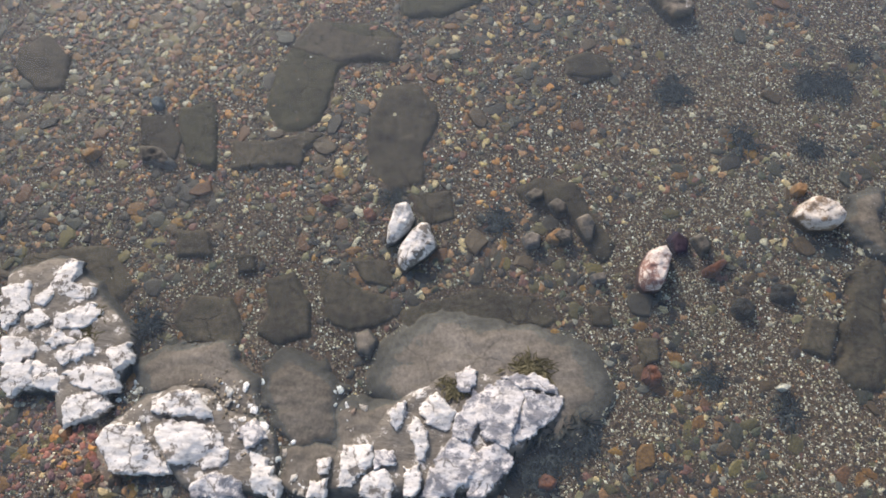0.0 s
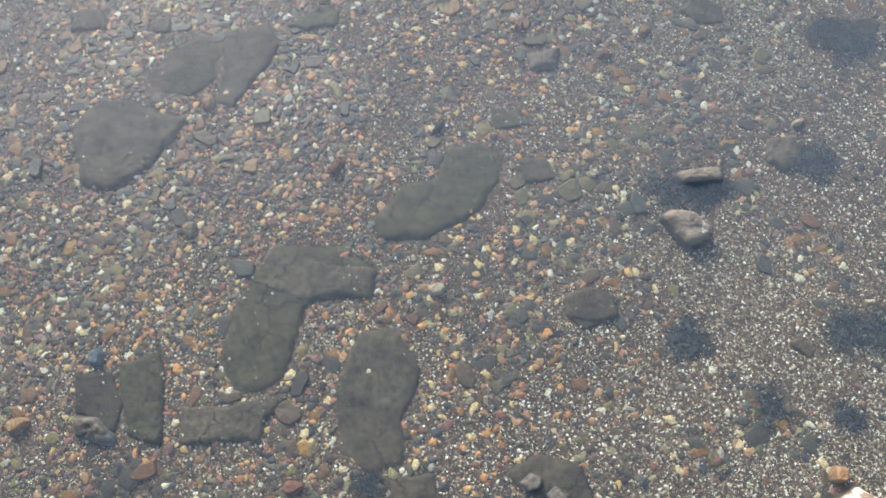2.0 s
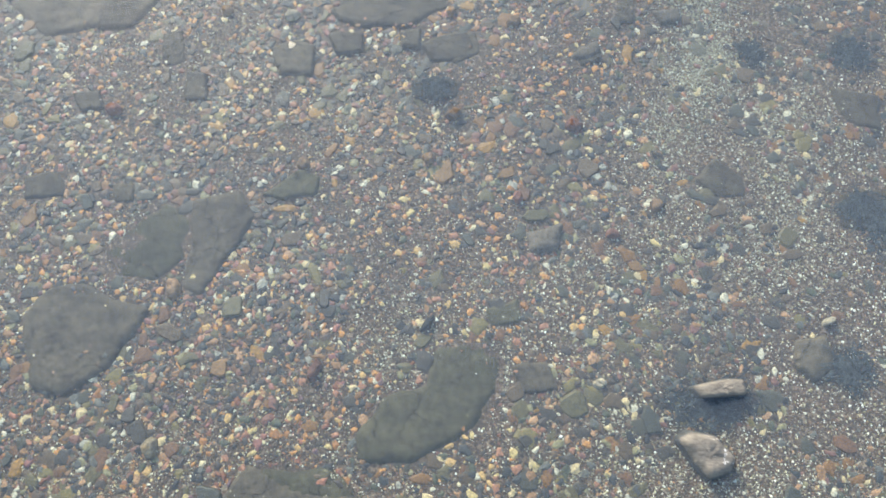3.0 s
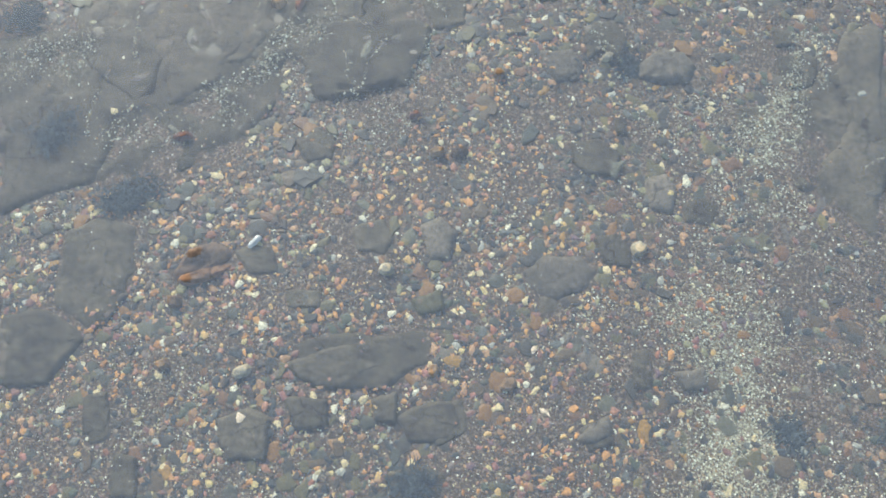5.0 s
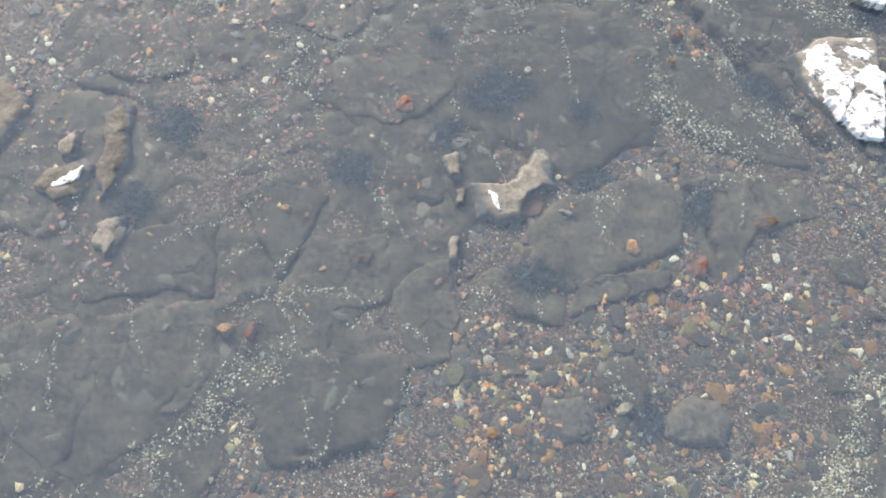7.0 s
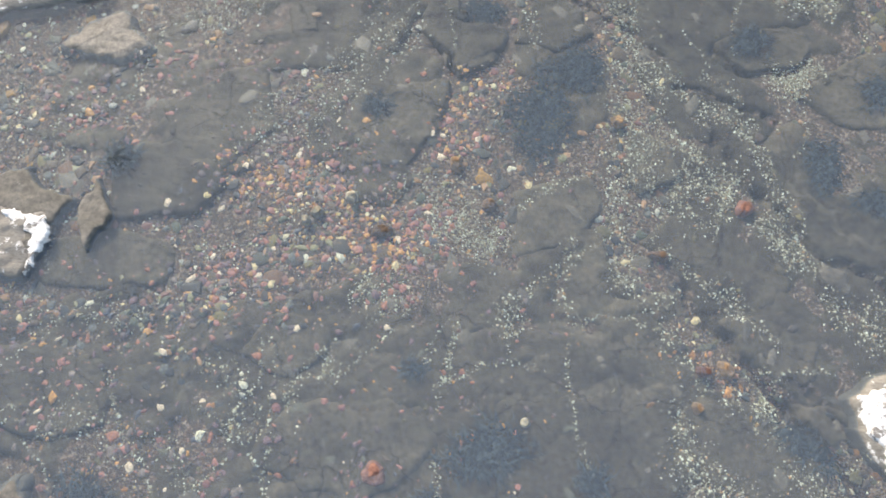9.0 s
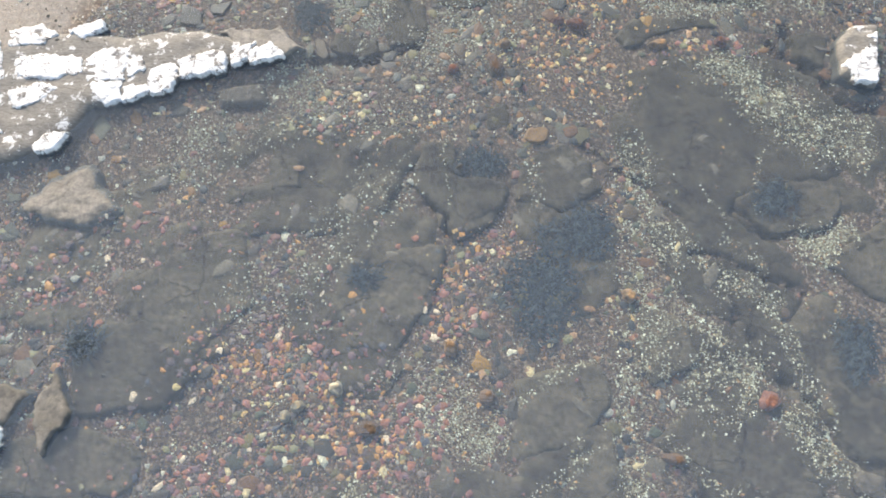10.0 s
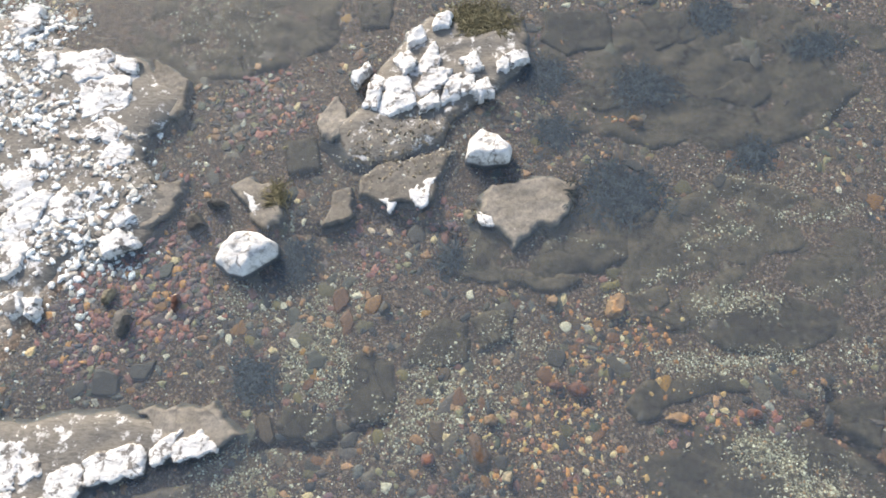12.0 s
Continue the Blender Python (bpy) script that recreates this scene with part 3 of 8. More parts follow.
def rock_sheet(name, a, b, base, top, rng, corners, wobble, shoulder, rough, cell, smooth=True, grain=9.0, steps=0, octaves=5, dip=(0.0, 0.0), radii=None):
    """Rock that lies broad and low: an uneven net of facets inside a broken outline, sinking into the bed at its rim. Returns mesh and radii."""
    if radii is None:
        radii = outline(rng, corners, wobble * 0.3)
    half_x, half_y = a * radii.max() * 1.08 + wobble * 0.35 * b, b * radii.max() * 1.08 + wobble * 0.35 * b
    nx, ny = max(8, int(2 * half_x / cell)), max(8, int(2 * half_y / cell))
    gx, gy = np.meshgrid(np.linspace(-half_x, half_x, nx), np.linspace(-half_y, half_y, ny))
    gx, gy = gx + rng.uniform(-0.28, 0.28, gx.shape) * cell, gy + rng.uniform(-0.28, 0.28, gy.shape) * cell
    off = Vector(rng.uniform(-50, 50, 3))
    reach = min(a, b)
    pace = 1.6 / reach
    bent = np.array([noise.turbulence_vector(Vector((x * pace, y * pace, 0)) + off, 4, False, amplitude_scale=0.5, frequency_scale=2.1) for x, y in zip(gx.ravel().tolist(), gy.ravel().tolist())])
    sx, sy = gx + wobble * 0.8 * reach * bent[:, 0].reshape(gx.shape), gy + wobble * 0.8 * reach * bent[:, 1].reshape(gx.shape)
    ang = np.arctan2(sy / b, sx / a) % (2 * np.pi)
    rho = np.hypot(sx / a, sy / b) / np.interp(ang, np.linspace(0, 2 * np.pi, 193), np.append(radii, radii[0]))
    lift = np.maximum(profile(rho, shoulder), -0.9)
    n = np.array([noise.fractal(Vector((x * grain, y * grain * 1.5, 0.0)) + off, 0.9, 2.1, octaves) for x, y in zip(gx.ravel().tolist(), gy.ravel().tolist())]).reshape(gx.shape)
    if steps:
        n = 0.25 * n + 0.75 * np.round(n * steps) / steps
    z = base + (top - base) * lift + rough * n * np.clip(lift + 0.3, 0, 1)
    z = z + (dip[0] * gx + dip[1] * gy) * np.clip(lift, 0, 1)
    z = np.maximum(z, -0.06)
    i = (np.arange(ny - 1)[:, None] * nx + np.arange(nx - 1)[None]).ravel()
    faces = np.stack([i, i + 1, i + nx + 1, i + nx], 1)
    faces = faces[(rho.ravel()[faces] < 1.05).any(1)]
    used, faces = np.unique(faces, return_inverse=True)
    verts = np.stack([gx.ravel(), gy.ravel(), z.ravel()], 1)[used]
    return fast_mesh(name, verts, faces.reshape(-1, 4), smooth), radii


def profile(rho, shoulder):
    """How high a stone stands, from 1 in its middle to 0 at its rim and below."""
    rho = np.asarray(rho, float)
    s = np.clip((rho - shoulder) / (1 - shoulder), 0, None)
    return np.where(s < 1, np.sqrt(np.clip(1 - s ** 2, 0, 1)) * 0.985 + 0.015 * (1 - np.clip(rho, 0, 1)), -(rho - 1) * 12)


LYING = []       # every stone on the bed: place, half axes, turn, outline, base, top, shoulder


def part(name, mesh, mat, parent=None, label=""):
    ob = new(name, mesh)
    if mat:
        mesh.materials.clear()
        mesh.materials.append(mat)
    if parent:
        ob.parent = parent
    if label:
        ob["label"] = label
    return ob


SURFACE = [[], []]     # corners and faces of all rock that gravel can lie on


def lay(ob, x, y, a, b, turn, radii, base, top, shoulder):
    ob.matrix_basis = pose(x, y, 0, 0, 0, turn)
    if base < 9 and top < 0.05:
        co = np.empty(len(ob.data.vertices) * 3, np.float32)
        ob.data.vertices.foreach_get("co", co)
        co = co.reshape(-1, 3)
        c, s = math.cos(radians(turn)), math.sin(radians(turn))
        co[:, 2] -= fissure(x + c * co[:, 0] - s * co[:, 1], y + s * co[:, 0] + c * co[:, 1])
        ob.data.vertices.foreach_set("co", co.ravel())
        ob.data.update()
    if base < 9:
        first = len(SURFACE[0])
        SURFACE[0].extend(ob.matrix_basis @ v.co for v in ob.data.vertices)
        SURFACE[1].extend([first + k for k in f.vertices] for f in ob.data.polygons)
    LYING.append((x, y, a, b, radians(turn), radii, base, top, shoulder))


stone_rng = np.random.default_rng(11)


def plan_of(corners, grow=1.0):
    """Centre, reach and 192 relative radii of a stone that is given by the corners of its plan."""
    c = np.array(corners, float)
    d = np.roll(c, -1, 0)
    w = c[:, 0] * d[:, 1] - d[:, 0] * c[:, 1]
    middle = ((c + d) * w[:, None]).sum(0) / (3 * w.sum())
    c, d = c - middle, d - middle
    ang = np.linspace(0, 2 * np.pi, 192, endpoint=False)
    ux, uy = np.cos(ang)[:, None], np.sin(ang)[:, None]
    ex, ey = (d - c)[:, 0], (d - c)[:, 1]
    den = ux * ey - uy * ex
    with np.errstate(divide="ignore", invalid="ignore"):
        far_out = (c[:, 0] * ey - c[:, 1] * ex) / den
        share = (c[:, 0] * uy - c[:, 1] * ux) / den
    r = np.where((share >= -1e-6) & (share <= 1 + 1e-6) & (far_out > 0), far_out, 0).max(1)
    r = np.where(r > 0, r, r[r > 0].mean()) * grow
    for k in range(3):
        r = (np.roll(r, 1) + 2 * r + np.roll(r, -1)) / 4
    return float(middle[0]), float(middle[1]), float(r.max()), r / r.max()


DARK, GREEN, BROWN, BEDROCK = "dark silt covered", "greenish algae filmed", "grey brown rounded", "silted bedrock"


def sea_rock(look_of, *corners):
    rng = stone_rng
    x, y, reach, radii = plan_of(corners, 1.03)
    low = look_of == BEDROCK
    top = rng.uniform(0.010, 0.028) if low else rng.uniform(0.012, 0.024) + (0.012 if look_of == BROWN else 0)
    shoulder = 0.5 if look_of == BROWN else 0.88 if low else 0.8
    mesh, _ = rock_sheet("rock_slab", reach, reach, -0.02, top, rng, 0, 0.13 if low else 0.10, shoulder, 0.009 if low else 0.004 + 0.008 * min(reach, 0.5), max(0.013, reach / 24),
                         True, 8.0 if low else 11.0, 3, radii=radii)
    ob = part("rock_slab", mesh, GREEN_ROCK if look_of == GREEN else BROWN_ROCK if look_of == BROWN else SEA_ROCK)
    size = "large flat" if reach > 0.42 else "flat" if reach > 0.2 else "small flat"
    tagged(ob, f"{size} {look_of} rock slab under shallow water", "rock slab", "slabs of the sea bed")
    lay(ob, x, y, reach * 0.97, reach * 0.97, 0, radii, -0.02, top, shoulder)


def bedrock(x, y, a, b, turn):
    rng = stone_rng
    mesh, radii = rock_sheet("bedrock_shelf", a, b, -0.03, 0.008, rng, 9, 0.18, 0.9, 0.024, 0.028, True, 6.0, 3)
    ob = part("bedrock_shelf", mesh, SEA_ROCK)
    tagged(ob, "broad silted bedrock shelf under shallow water", "bedrock", "bedrock shelves")
    lay(ob, x, y, a * 0.97, b * 0.97, turn, radii, -0.03, 0.010, 0.9)


def dry_ledge(shoulder, *corners):
    rng = stone_rng
    x, y, reach, radii = plan_of(corners, 1.04 if shoulder > 0.6 else 1.16)
    top = (0.061 if shoulder > 0.6 else 0.058) + 0.006 * rng.random()
    dip = (0.0, (-0.013 if shoulder > 0.6 else -0.004) / reach)      # the beds dip away to the north
    mesh, _ = rock_sheet("rock_ledge", reach, reach, 0.015, top, rng, 0, 0.20, shoulder, 0.006, max(0.008, reach / 34), True, 9.0, 3, 4, dip, radii=radii)
    ob = part("rock_ledge", mesh, DRY_ROCK)
    tagged(ob, "grey brown silt dusted rock ledge just above the water", "rock ledge", "low ledges above the water")
    lay(ob, x, y, reach, reach, 0, radii, 0.015, top, shoulder)
    return ob, top, 0.005


def crusted_outcrop(top, proud, *corners):
    rng = stone_rng
    x, y, reach, radii = plan_of(corners, 1.04)
    mesh, _ = rock_sheet("rock_outcrop", reach, reach, -0.03, top, rng, 0, 0.10, 0.68, 0.012, max(0.011, reach / 40), True, 8.0, 3, 4, radii=radii)
    ob = part("rock_outcrop", mesh, CRUSTED_ROCK)
    tagged(ob, "grey brown rock outcrop with cracked white crusted blocks", "rock outcrop", "outcrops above the water")
    lay(ob, x, y, reach, reach, 0, radii, -0.03, top, 0.68)
    return ob, top, proud


def depth_inside(px, py, corners):
    """How far each place lies inside the outline; below 0 outside of it."""
    c = np.array(corners, float)
    d = np.roll(c, -1, 0)
    near, inside = np.full(len(px), 9.0), np.zeros(len(px), bool)
    for (ax, ay), (bx, by) in zip(c, d):
        f = np.clip(((px - ax) * (bx - ax) + (py - ay) * (by - ay)) / ((bx - ax) ** 2 + (by - ay) ** 2), 0, 1)
        near = np.minimum(near, np.hypot(px - ax - f * (bx - ax), py - ay - f * (by - ay)))
        if ay != by:
            inside ^= ((ay > py) != (by > py)) & (px < ax + (py - ay) * (bx - ax) / (by - ay))
    return np.where(inside, near, -near)


def crust_block(rock, mat, *corners):
    """A crusted block of an outcrop: a few plane faces cut off along a ragged rim, with a chipped skin."""
    rng = stone_rng
    base, level, proud = rock
    c = np.array(corners, float)
    x, y = c.mean(0)
    wide = float(np.ptp(c, 0).max())
    cell = max(0.0062, wide / 44)
    gx, gy = np.meshgrid(np.arange(c[:, 0].min() - 0.035, c[:, 0].max() + 0.035, cell), np.arange(c[:, 1].min() - 0.035, c[:, 1].max() + 0.035, cell))
    ny, nx = gx.shape
    px, py = (gx + rng.uniform(-0.25, 0.25, gx.shape) * cell).ravel(), (gy + rng.uniform(-0.25, 0.25, gy.shape) * cell).ravel()
    off = Vector(rng.uniform(-50, 50, 3))
    drift = np.array([noise.turbulence_vector(Vector((u * 17, v * 17, 0)) + off, 4, False, amplitude_scale=0.6, frequency_scale=2.2) for u, v in zip(px.tolist(), py.tolist())])
    chip = np.array([noise.fractal(Vector((u * 20, v * 28, 3)) + off, 0.8, 2.1, 4) for u, v in zip(px.tolist(), py.tolist())])
    within = depth_inside(px + 0.019 * drift[:, 0], py + 0.019 * drift[:, 1], corners) + 0.010
    top = np.full(len(px), level + proud * rng.uniform(0.9, 1.3))
    for k in range(rng.integers(3, 6)):      # plane faces
        way, steep = rng.uniform(0, 2 * np.pi), rng.uniform(0.05, 0.25) + 6 * proud * rng.random()
        along_face = (px - x) * math.cos(way) + (py - y) * math.sin(way)
        top = np.minimum(top, level + proud + steep * (wide * rng.uniform(0.05, 0.35) - along_face))
    top = np.maximum(top, level + 0.3 * proud) + (0.002 + 0.06 * proud) * np.round(chip * 3) / 3 + 0.0015 * chip
    rise = np.clip(within / 0.005, -1, 1)
    low = level - 0.030
    z = np.where(rise > 0, low + (top - low) * np.clip(rise, 0, 1) ** 0.7, low + 0.02 * rise)
    i = (np.arange(ny - 1)[:, None] * nx + np.arange(nx - 1)[None]).ravel()
    quads = np.stack([i, i + 1, i + nx + 1, i + nx], 1)
    faces = quads[(within[quads] > 0).any(1)]
    used, faces = np.unique(faces, return_inverse=True)
    ob = part("block", fast_mesh("block", np.stack([px[used] - x, py[used] - y, z[used]], 1), faces.reshape(-1, 4), True), mat, base)
    ob.matrix_parent_inverse = base.matrix_basis.inverted()
    ob.matrix_basis = pose(x, y, 0)
    mx, my, reach, radii = plan_of(corners)
    LYING.append((mx, my, reach, reach, 0.0, radii, 9.0, level + 0.02, 0.8))


def loose_stone(x, y, a, b, turn, h, look_of):
    rng = stone_rng
    big = max(a, b) > 0.1
    name = "boulder" if big else "cobble"
    corners = rng.integers(5, 7) if look_of in ("white", "browntop", "purple", "slate", "greytop") else rng.integers(7, 10)
    mesh, radii = rock_form(name, a, b, -0.02, h, rng, corners, 0.085, 0.66 if big else 0.5, 0.013 if big else 0.007, 10 if big else 8, 34 if big else 24, False,
                            0.25 if big else 0.15, 12.0 if big else 26.0)
    ob = part(name, mesh, STONE_LOOKS[look_of])
    where = "standing out of the water" if h > WATER_LEVEL + 0.02 else "lying on the gravel bed"
    tagged(ob, f"{STONE_WORDS[look_of]} {where}", "boulder" if big else "stone", "loose boulders" if big else "loose cobbles")
    lay(ob, x, y, a, b, turn, radii, 9.0, h, 0.4)


def plain_stone(look_of, h, *corners, side_of=None):
    """A stone of its own shape, given by the corners of its plan, with broad even faces."""
    rng = stone_rng
    x, y, reach, radii = plan_of(corners)
    big = reach > 0.1
    name = "boulder" if big else "cobble"
    mesh, _ = rock_form(name, reach, reach, -0.02, h, rng, 0, 0.0, 0.58, 0.016 if big else 0.007, 13 if big else 9, 56 if big else 28, True, 0.3 if big else 0.15, 14.0 if big else 24.0, radii=radii)
    if side_of:
        ob = part("side_face", mesh, STONE_LOOKS[look_of], side_of, STONE_WORDS[look_of])
        ob.matrix_parent_inverse = side_of.matrix_basis.inverted()
    else:
        ob = part(name, mesh, STONE_LOOKS[look_of])
        where = "standing out of the water" if h > WATER_LEVEL + 0.02 else "lying on the gravel bed"
        tagged(ob, f"{STONE_WORDS[look_of]} {where}", "boulder" if big else "stone", "loose boulders" if big else "loose cobbles")
    lay(ob, x, y, reach, reach, 0, radii, 9.0, h, 0.4)
    return ob


weed_rng = np.random.default_rng(5)


def weed_clump(x, y, a, b, turn):
    """A tuft of thin drooping fronds, thickest in the middle."""
    rng = weed_rng
    strands = int(np.clip(a * b * 30000, 100, 1300))
    steps = 4
    th = rng.uniform(0, 2 * np.pi, strands)
    edge = outline(rng, 6, 0.5)
    r = rng.random(strands) ** 0.8 * 0.96 * np.interp(th, np.linspace(0, 2 * np.pi, 193), np.append(edge, edge[0]))
    c, s = math.cos(radians(turn)), math.sin(radians(turn))
    lx, ly = a * r * np.cos(th), b * r * np.sin(th)
    px, py = x + c * lx - s * ly, y + s * lx + c * ly
    ground = np.minimum(top_of(px, py, False)[0], 0.075)
    way = rng.uniform(0, 2 * np.pi, strands)
    length, width = rng.uniform(0.035, 0.09, strands) * min(1.0, max(0.3, b / 0.05)), rng.uniform(0.0022, 0.0052, strands)
    bend = rng.uniform(-1.4, 1.4, strands)
    rise = rng.uniform(0.006, 0.024, strands) * np.where(ground > 0.045, 0.4, 1.0)
    verts = np.zeros((strands, steps, 2, 3))
    for i in range(steps):
        f = i / (steps - 1)
        direction = way + bend * f
        px, py = px + np.cos(direction) * length / steps, py + np.sin(direction) * length / steps
        z = ground + 0.004 + rise * math.sin(math.pi * (0.25 + 0.7 * f))
        w = width * (1 - 0.6 * f)
        for k, side in enumerate((-1, 1)):
            verts[:, i, k] = np.stack([px - side * w * np.sin(direction), py + side * w * np.cos(direction), z + side * 0.001], 1)
    first = np.arange(strands)[:, None] * steps * 2 + np.arange(steps - 1)[None] * 2
    first = first.ravel()
    faces = np.stack([first, first + 1, first + 3, first + 2], 1)
    level = float(np.median(ground))
    spokes, rings = 22, (0.04, 0.2, 0.38, 0.5)
    at = np.linspace(0, 2 * np.pi, spokes, endpoint=False)
    reach = np.interp(at, np.linspace(0, 2 * np.pi, 193), np.append(edge, edge[0]))
    mat = []
    for k, f in enumerate(rings):
        mx, my = a * f * reach * np.cos(at), b * f * reach * np.sin(at)
        mat.append(np.stack([x + c * mx - s * my, y + s * mx + c * my, level + 0.012 * (1 - f) + rng.uniform(-0.003, 0.003, spokes) - (0.012 if k == 3 else 0)], 1))
    ring = np.array([(k * spokes + j, k * spokes + (j + 1) % spokes, (k + 1) * spokes + (j + 1) % spokes, (k + 1) * spokes + j) for k in range(3) for j in range(spokes)])
    look_of = OLIVE_WEED if level > 0.045 else WEED
    ob = part("seaweed_clump", fast_mesh("seaweed_clump", np.concatenate(mat), ring[:, ::-1], True), look_of)
    fronds = part("fronds", fast_mesh("fronds", verts.reshape(-1, 3), faces, True), look_of, ob)
    tagged(fronds, kind="stuff")
    where = "drying on a rock ledge" if level > 0.045 else "growing on the sea bed"
    tagged(ob, f"{'olive brown' if level > 0.045 else 'dark blue green'} tuft of fine seaweed {where}", "seaweed", "seaweed tufts")


def top_of(px, py, loose=True):
    """Level of whatever lies at the places, and how far inside a stone each is (1: rim, 0: middle, 9: none)."""
    z, inside = bed_height(px, py), np.full(len(px), 9.0)
    for x, y, a, b, turn, radii, base, top, shoulder in LYING:
        near = np.nonzero((np.abs(px - x) < max(a, b) * 1.35) & (np.abs(py - y) < max(a, b) * 1.35))[0]
        if not len(near) or (base == 9 and not loose):
            continue
        dx, dy = px[near] - x, py[near] - y
        lx, ly = (math.cos(turn) * dx + math.sin(turn) * dy) / a, (-math.sin(turn) * dx + math.cos(turn) * dy) / b
        ang = np.arctan2(ly, lx) % (2 * np.pi)
        rho = np.hypot(lx, ly) / np.interp(ang, np.linspace(0, 2 * np.pi, 193), np.append(radii, radii[0]))
        here = rho < 1
        level = base + (top - base) * profile(rho, shoulder) if base < 9 else np.full(len(rho), top)
        z[near] = np.where(here, np.maximum(z[near], level), z[near])
        inside[near] = np.minimum(inside[near], np.where(here, rho if base < 9 else -1.0, 9.0))
    return z, inside


# ---- the setting ----
far = (15.0, 40.0, 120.0, 500.0)
xs = np.concatenate([[-v for v in far[::-1]], np.arange(-6, -3, 0.15), np.arange(-3, 3.2, 0.035), np.arange(3.2, 6.01, 0.15), far])
ys = np.concatenate([[-v for v in far[::-1]], np.arange(-5, -1.5, 0.15), np.arange(-1.5, 15, 0.035), np.arange(15, 19.01, 0.15), [v + 12 for v in far]])
ground = part("ground", grid_mesh("ground", xs, ys, bed_height), SEA_BED)
tagged(ground, "brown sandy gravel sea bed with shell fragments", "sea bed", kind="structure")
flat = lambda x, y: np.full_like(x, WATER_LEVEL)
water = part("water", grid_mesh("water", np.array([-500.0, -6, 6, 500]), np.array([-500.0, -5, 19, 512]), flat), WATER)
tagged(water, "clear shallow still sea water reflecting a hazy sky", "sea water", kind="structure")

# ---- broad bedrock ----
for x, y, a, b, turn in (
    (-1.59, 10.5, 0.66, 0.41, 13), (-0.58, 11.14, 0.67, 0.36, 13), (-0.93, 7.65, 1.52, 0.92, 13), (-1.49, 6.44, 0.87, 0.5, 52),
    (0.15, 8.71, 1.72, 0.82, 8), (0.4, 8.86, 1.13, 0.65, 7), (2.01, 9.54, 0.93, 0.58, -53), (-1.69, 8.85, 0.65, 0.47, 18),
    (1.96, 11.22, 0.8, 0.76, -40), (2.32, 10.07, 0.43, 0.62, -50), (1.98, 12.79, 0.76, 0.53, 10), (1.83, 14.04, 1.13, 0.53, 7),
    (0.85, 13.02, 0.61, 0.33, 17), (-1.21, 14.24, 0.8, 0.37, 8), (-2.39, 7.99, 0.54, 0.84, 74), (-2.63, 6.4, 0.48, 0.57, 64),
    (-0.27, 10.48, 0.49, 0.44, 56), (-1.25, 10.2, 0.46, 0.25, 13), (2.6, 6.29, 0.4, 0.55, -69),
):
    bedrock(x, y, a, b, turn)

# ---- slabs of the sea bed, each by the corners of its plan ----
sea_rock(DARK, (-0.33, 1.12), (-0.25, 1.38), (-0.04, 1.42), (0.11, 1.2), (0.09, 1.04), (0.03, 0.93), (0.07, 0.71), (-0.11, 0.64), (-0.28, 0.72), (-0.34, 0.94))
sea_rock(DARK, (-0.11, 0.64), (0.22, 0.7), (0.25, 0.51), (0.11, 0.44), (-0, 0.59))
sea_rock(DARK, (-1.26, -0.16), (-1.17, -0.02), (-0.94, -0.02), (-0.85, -0.19), (-0.83, -0.28), (-1.14, -0.3))
sea_rock(DARK, (-0.78, 0.1), (-0.62, 0.14), (-0.51, -0.01), (-0.46, -0.22), (-0.65, -0.27), (-0.77, -0.21), (-0.75, -0.06))
sea_rock(DARK, (-0.5, 0.18), (-0.34, 0.16), (-0.23, 0.07), (-0.04, 0.05), (-0.03, -0.1), (-0.27, -0.18), (-0.43, -0.1))
sea_rock(DARK, (-0.32, 0.25), (-0.1, 0.24), (-0.05, 0.09), (-0.24, 0.1))
sea_rock(DARK, (-0.04, -0.03), (0.14, 0.07), (0.44, 0.15), (0.75, 0.11), (0.87, -0.01), (0.76, -0.11), (0.36, -0.11), (0.04, -0.16))
sea_rock(DARK, (-0.97, 0.22), (-0.87, 0.24), (-0.83, 0.13), (-0.94, 0.11))
sea_rock(DARK, (0.86, 1.66), (1.07, 1.69), (1.12, 1.54), (0.97, 1.45), (0.86, 1.53))
sea_rock(DARK, (0.56, 0.72), (0.74, 0.82), (0.93, 0.78), (1.07, 0.52), (1.15, 0.39), (1.07, 0.27), (0.99, 0.42), (0.87, 0.55), (0.64, 0.64))
sea_rock(DARK, (2.39, 0.35), (2.61, 0.46), (2.48, -0.3), (2.3, -0.26), (2.23, -0.15), (2.35, 0.09))
sea_rock(DARK, (0.99, 0.06), (1.11, 0.07), (1.13, -0.05), (1.02, -0.06))
sea_rock(DARK, (1.24, -0.1), (1.36, -0.08), (1.37, -0.21), (1.28, -0.25))
sea_rock(DARK, (1.77, 0.15), (1.89, 0.15), (1.87, 0.06), (1.76, 0.05))
sea_rock(DARK, (-2.69, 1.55), (-2.49, 1.65), (-2.3, 1.48), (-2.29, 1.25), (-2.46, 1.22), (-2.67, 1.38))
sea_rock(DARK, (-2.27, -0.03), (-2.14, 0.18), (-1.69, 0.24), (-1.48, -0.04), (-1.57, -0.18))
sea_rock(DARK, (-1.35, 0.35), (-1.15, 0.36), (-1.1, 0.2), (-1.31, 0.18))
sea_rock(DARK, (-0.94, 1.64), (-0.75, 1.88), (-0.51, 1.75), (-0.18, 1.77), (-0.2, 1.58), (-0.56, 1.53))
sea_rock(DARK, (2.15, 0.08), (2.32, 0.06), (2.23, -0.15), (2.09, -0.1))
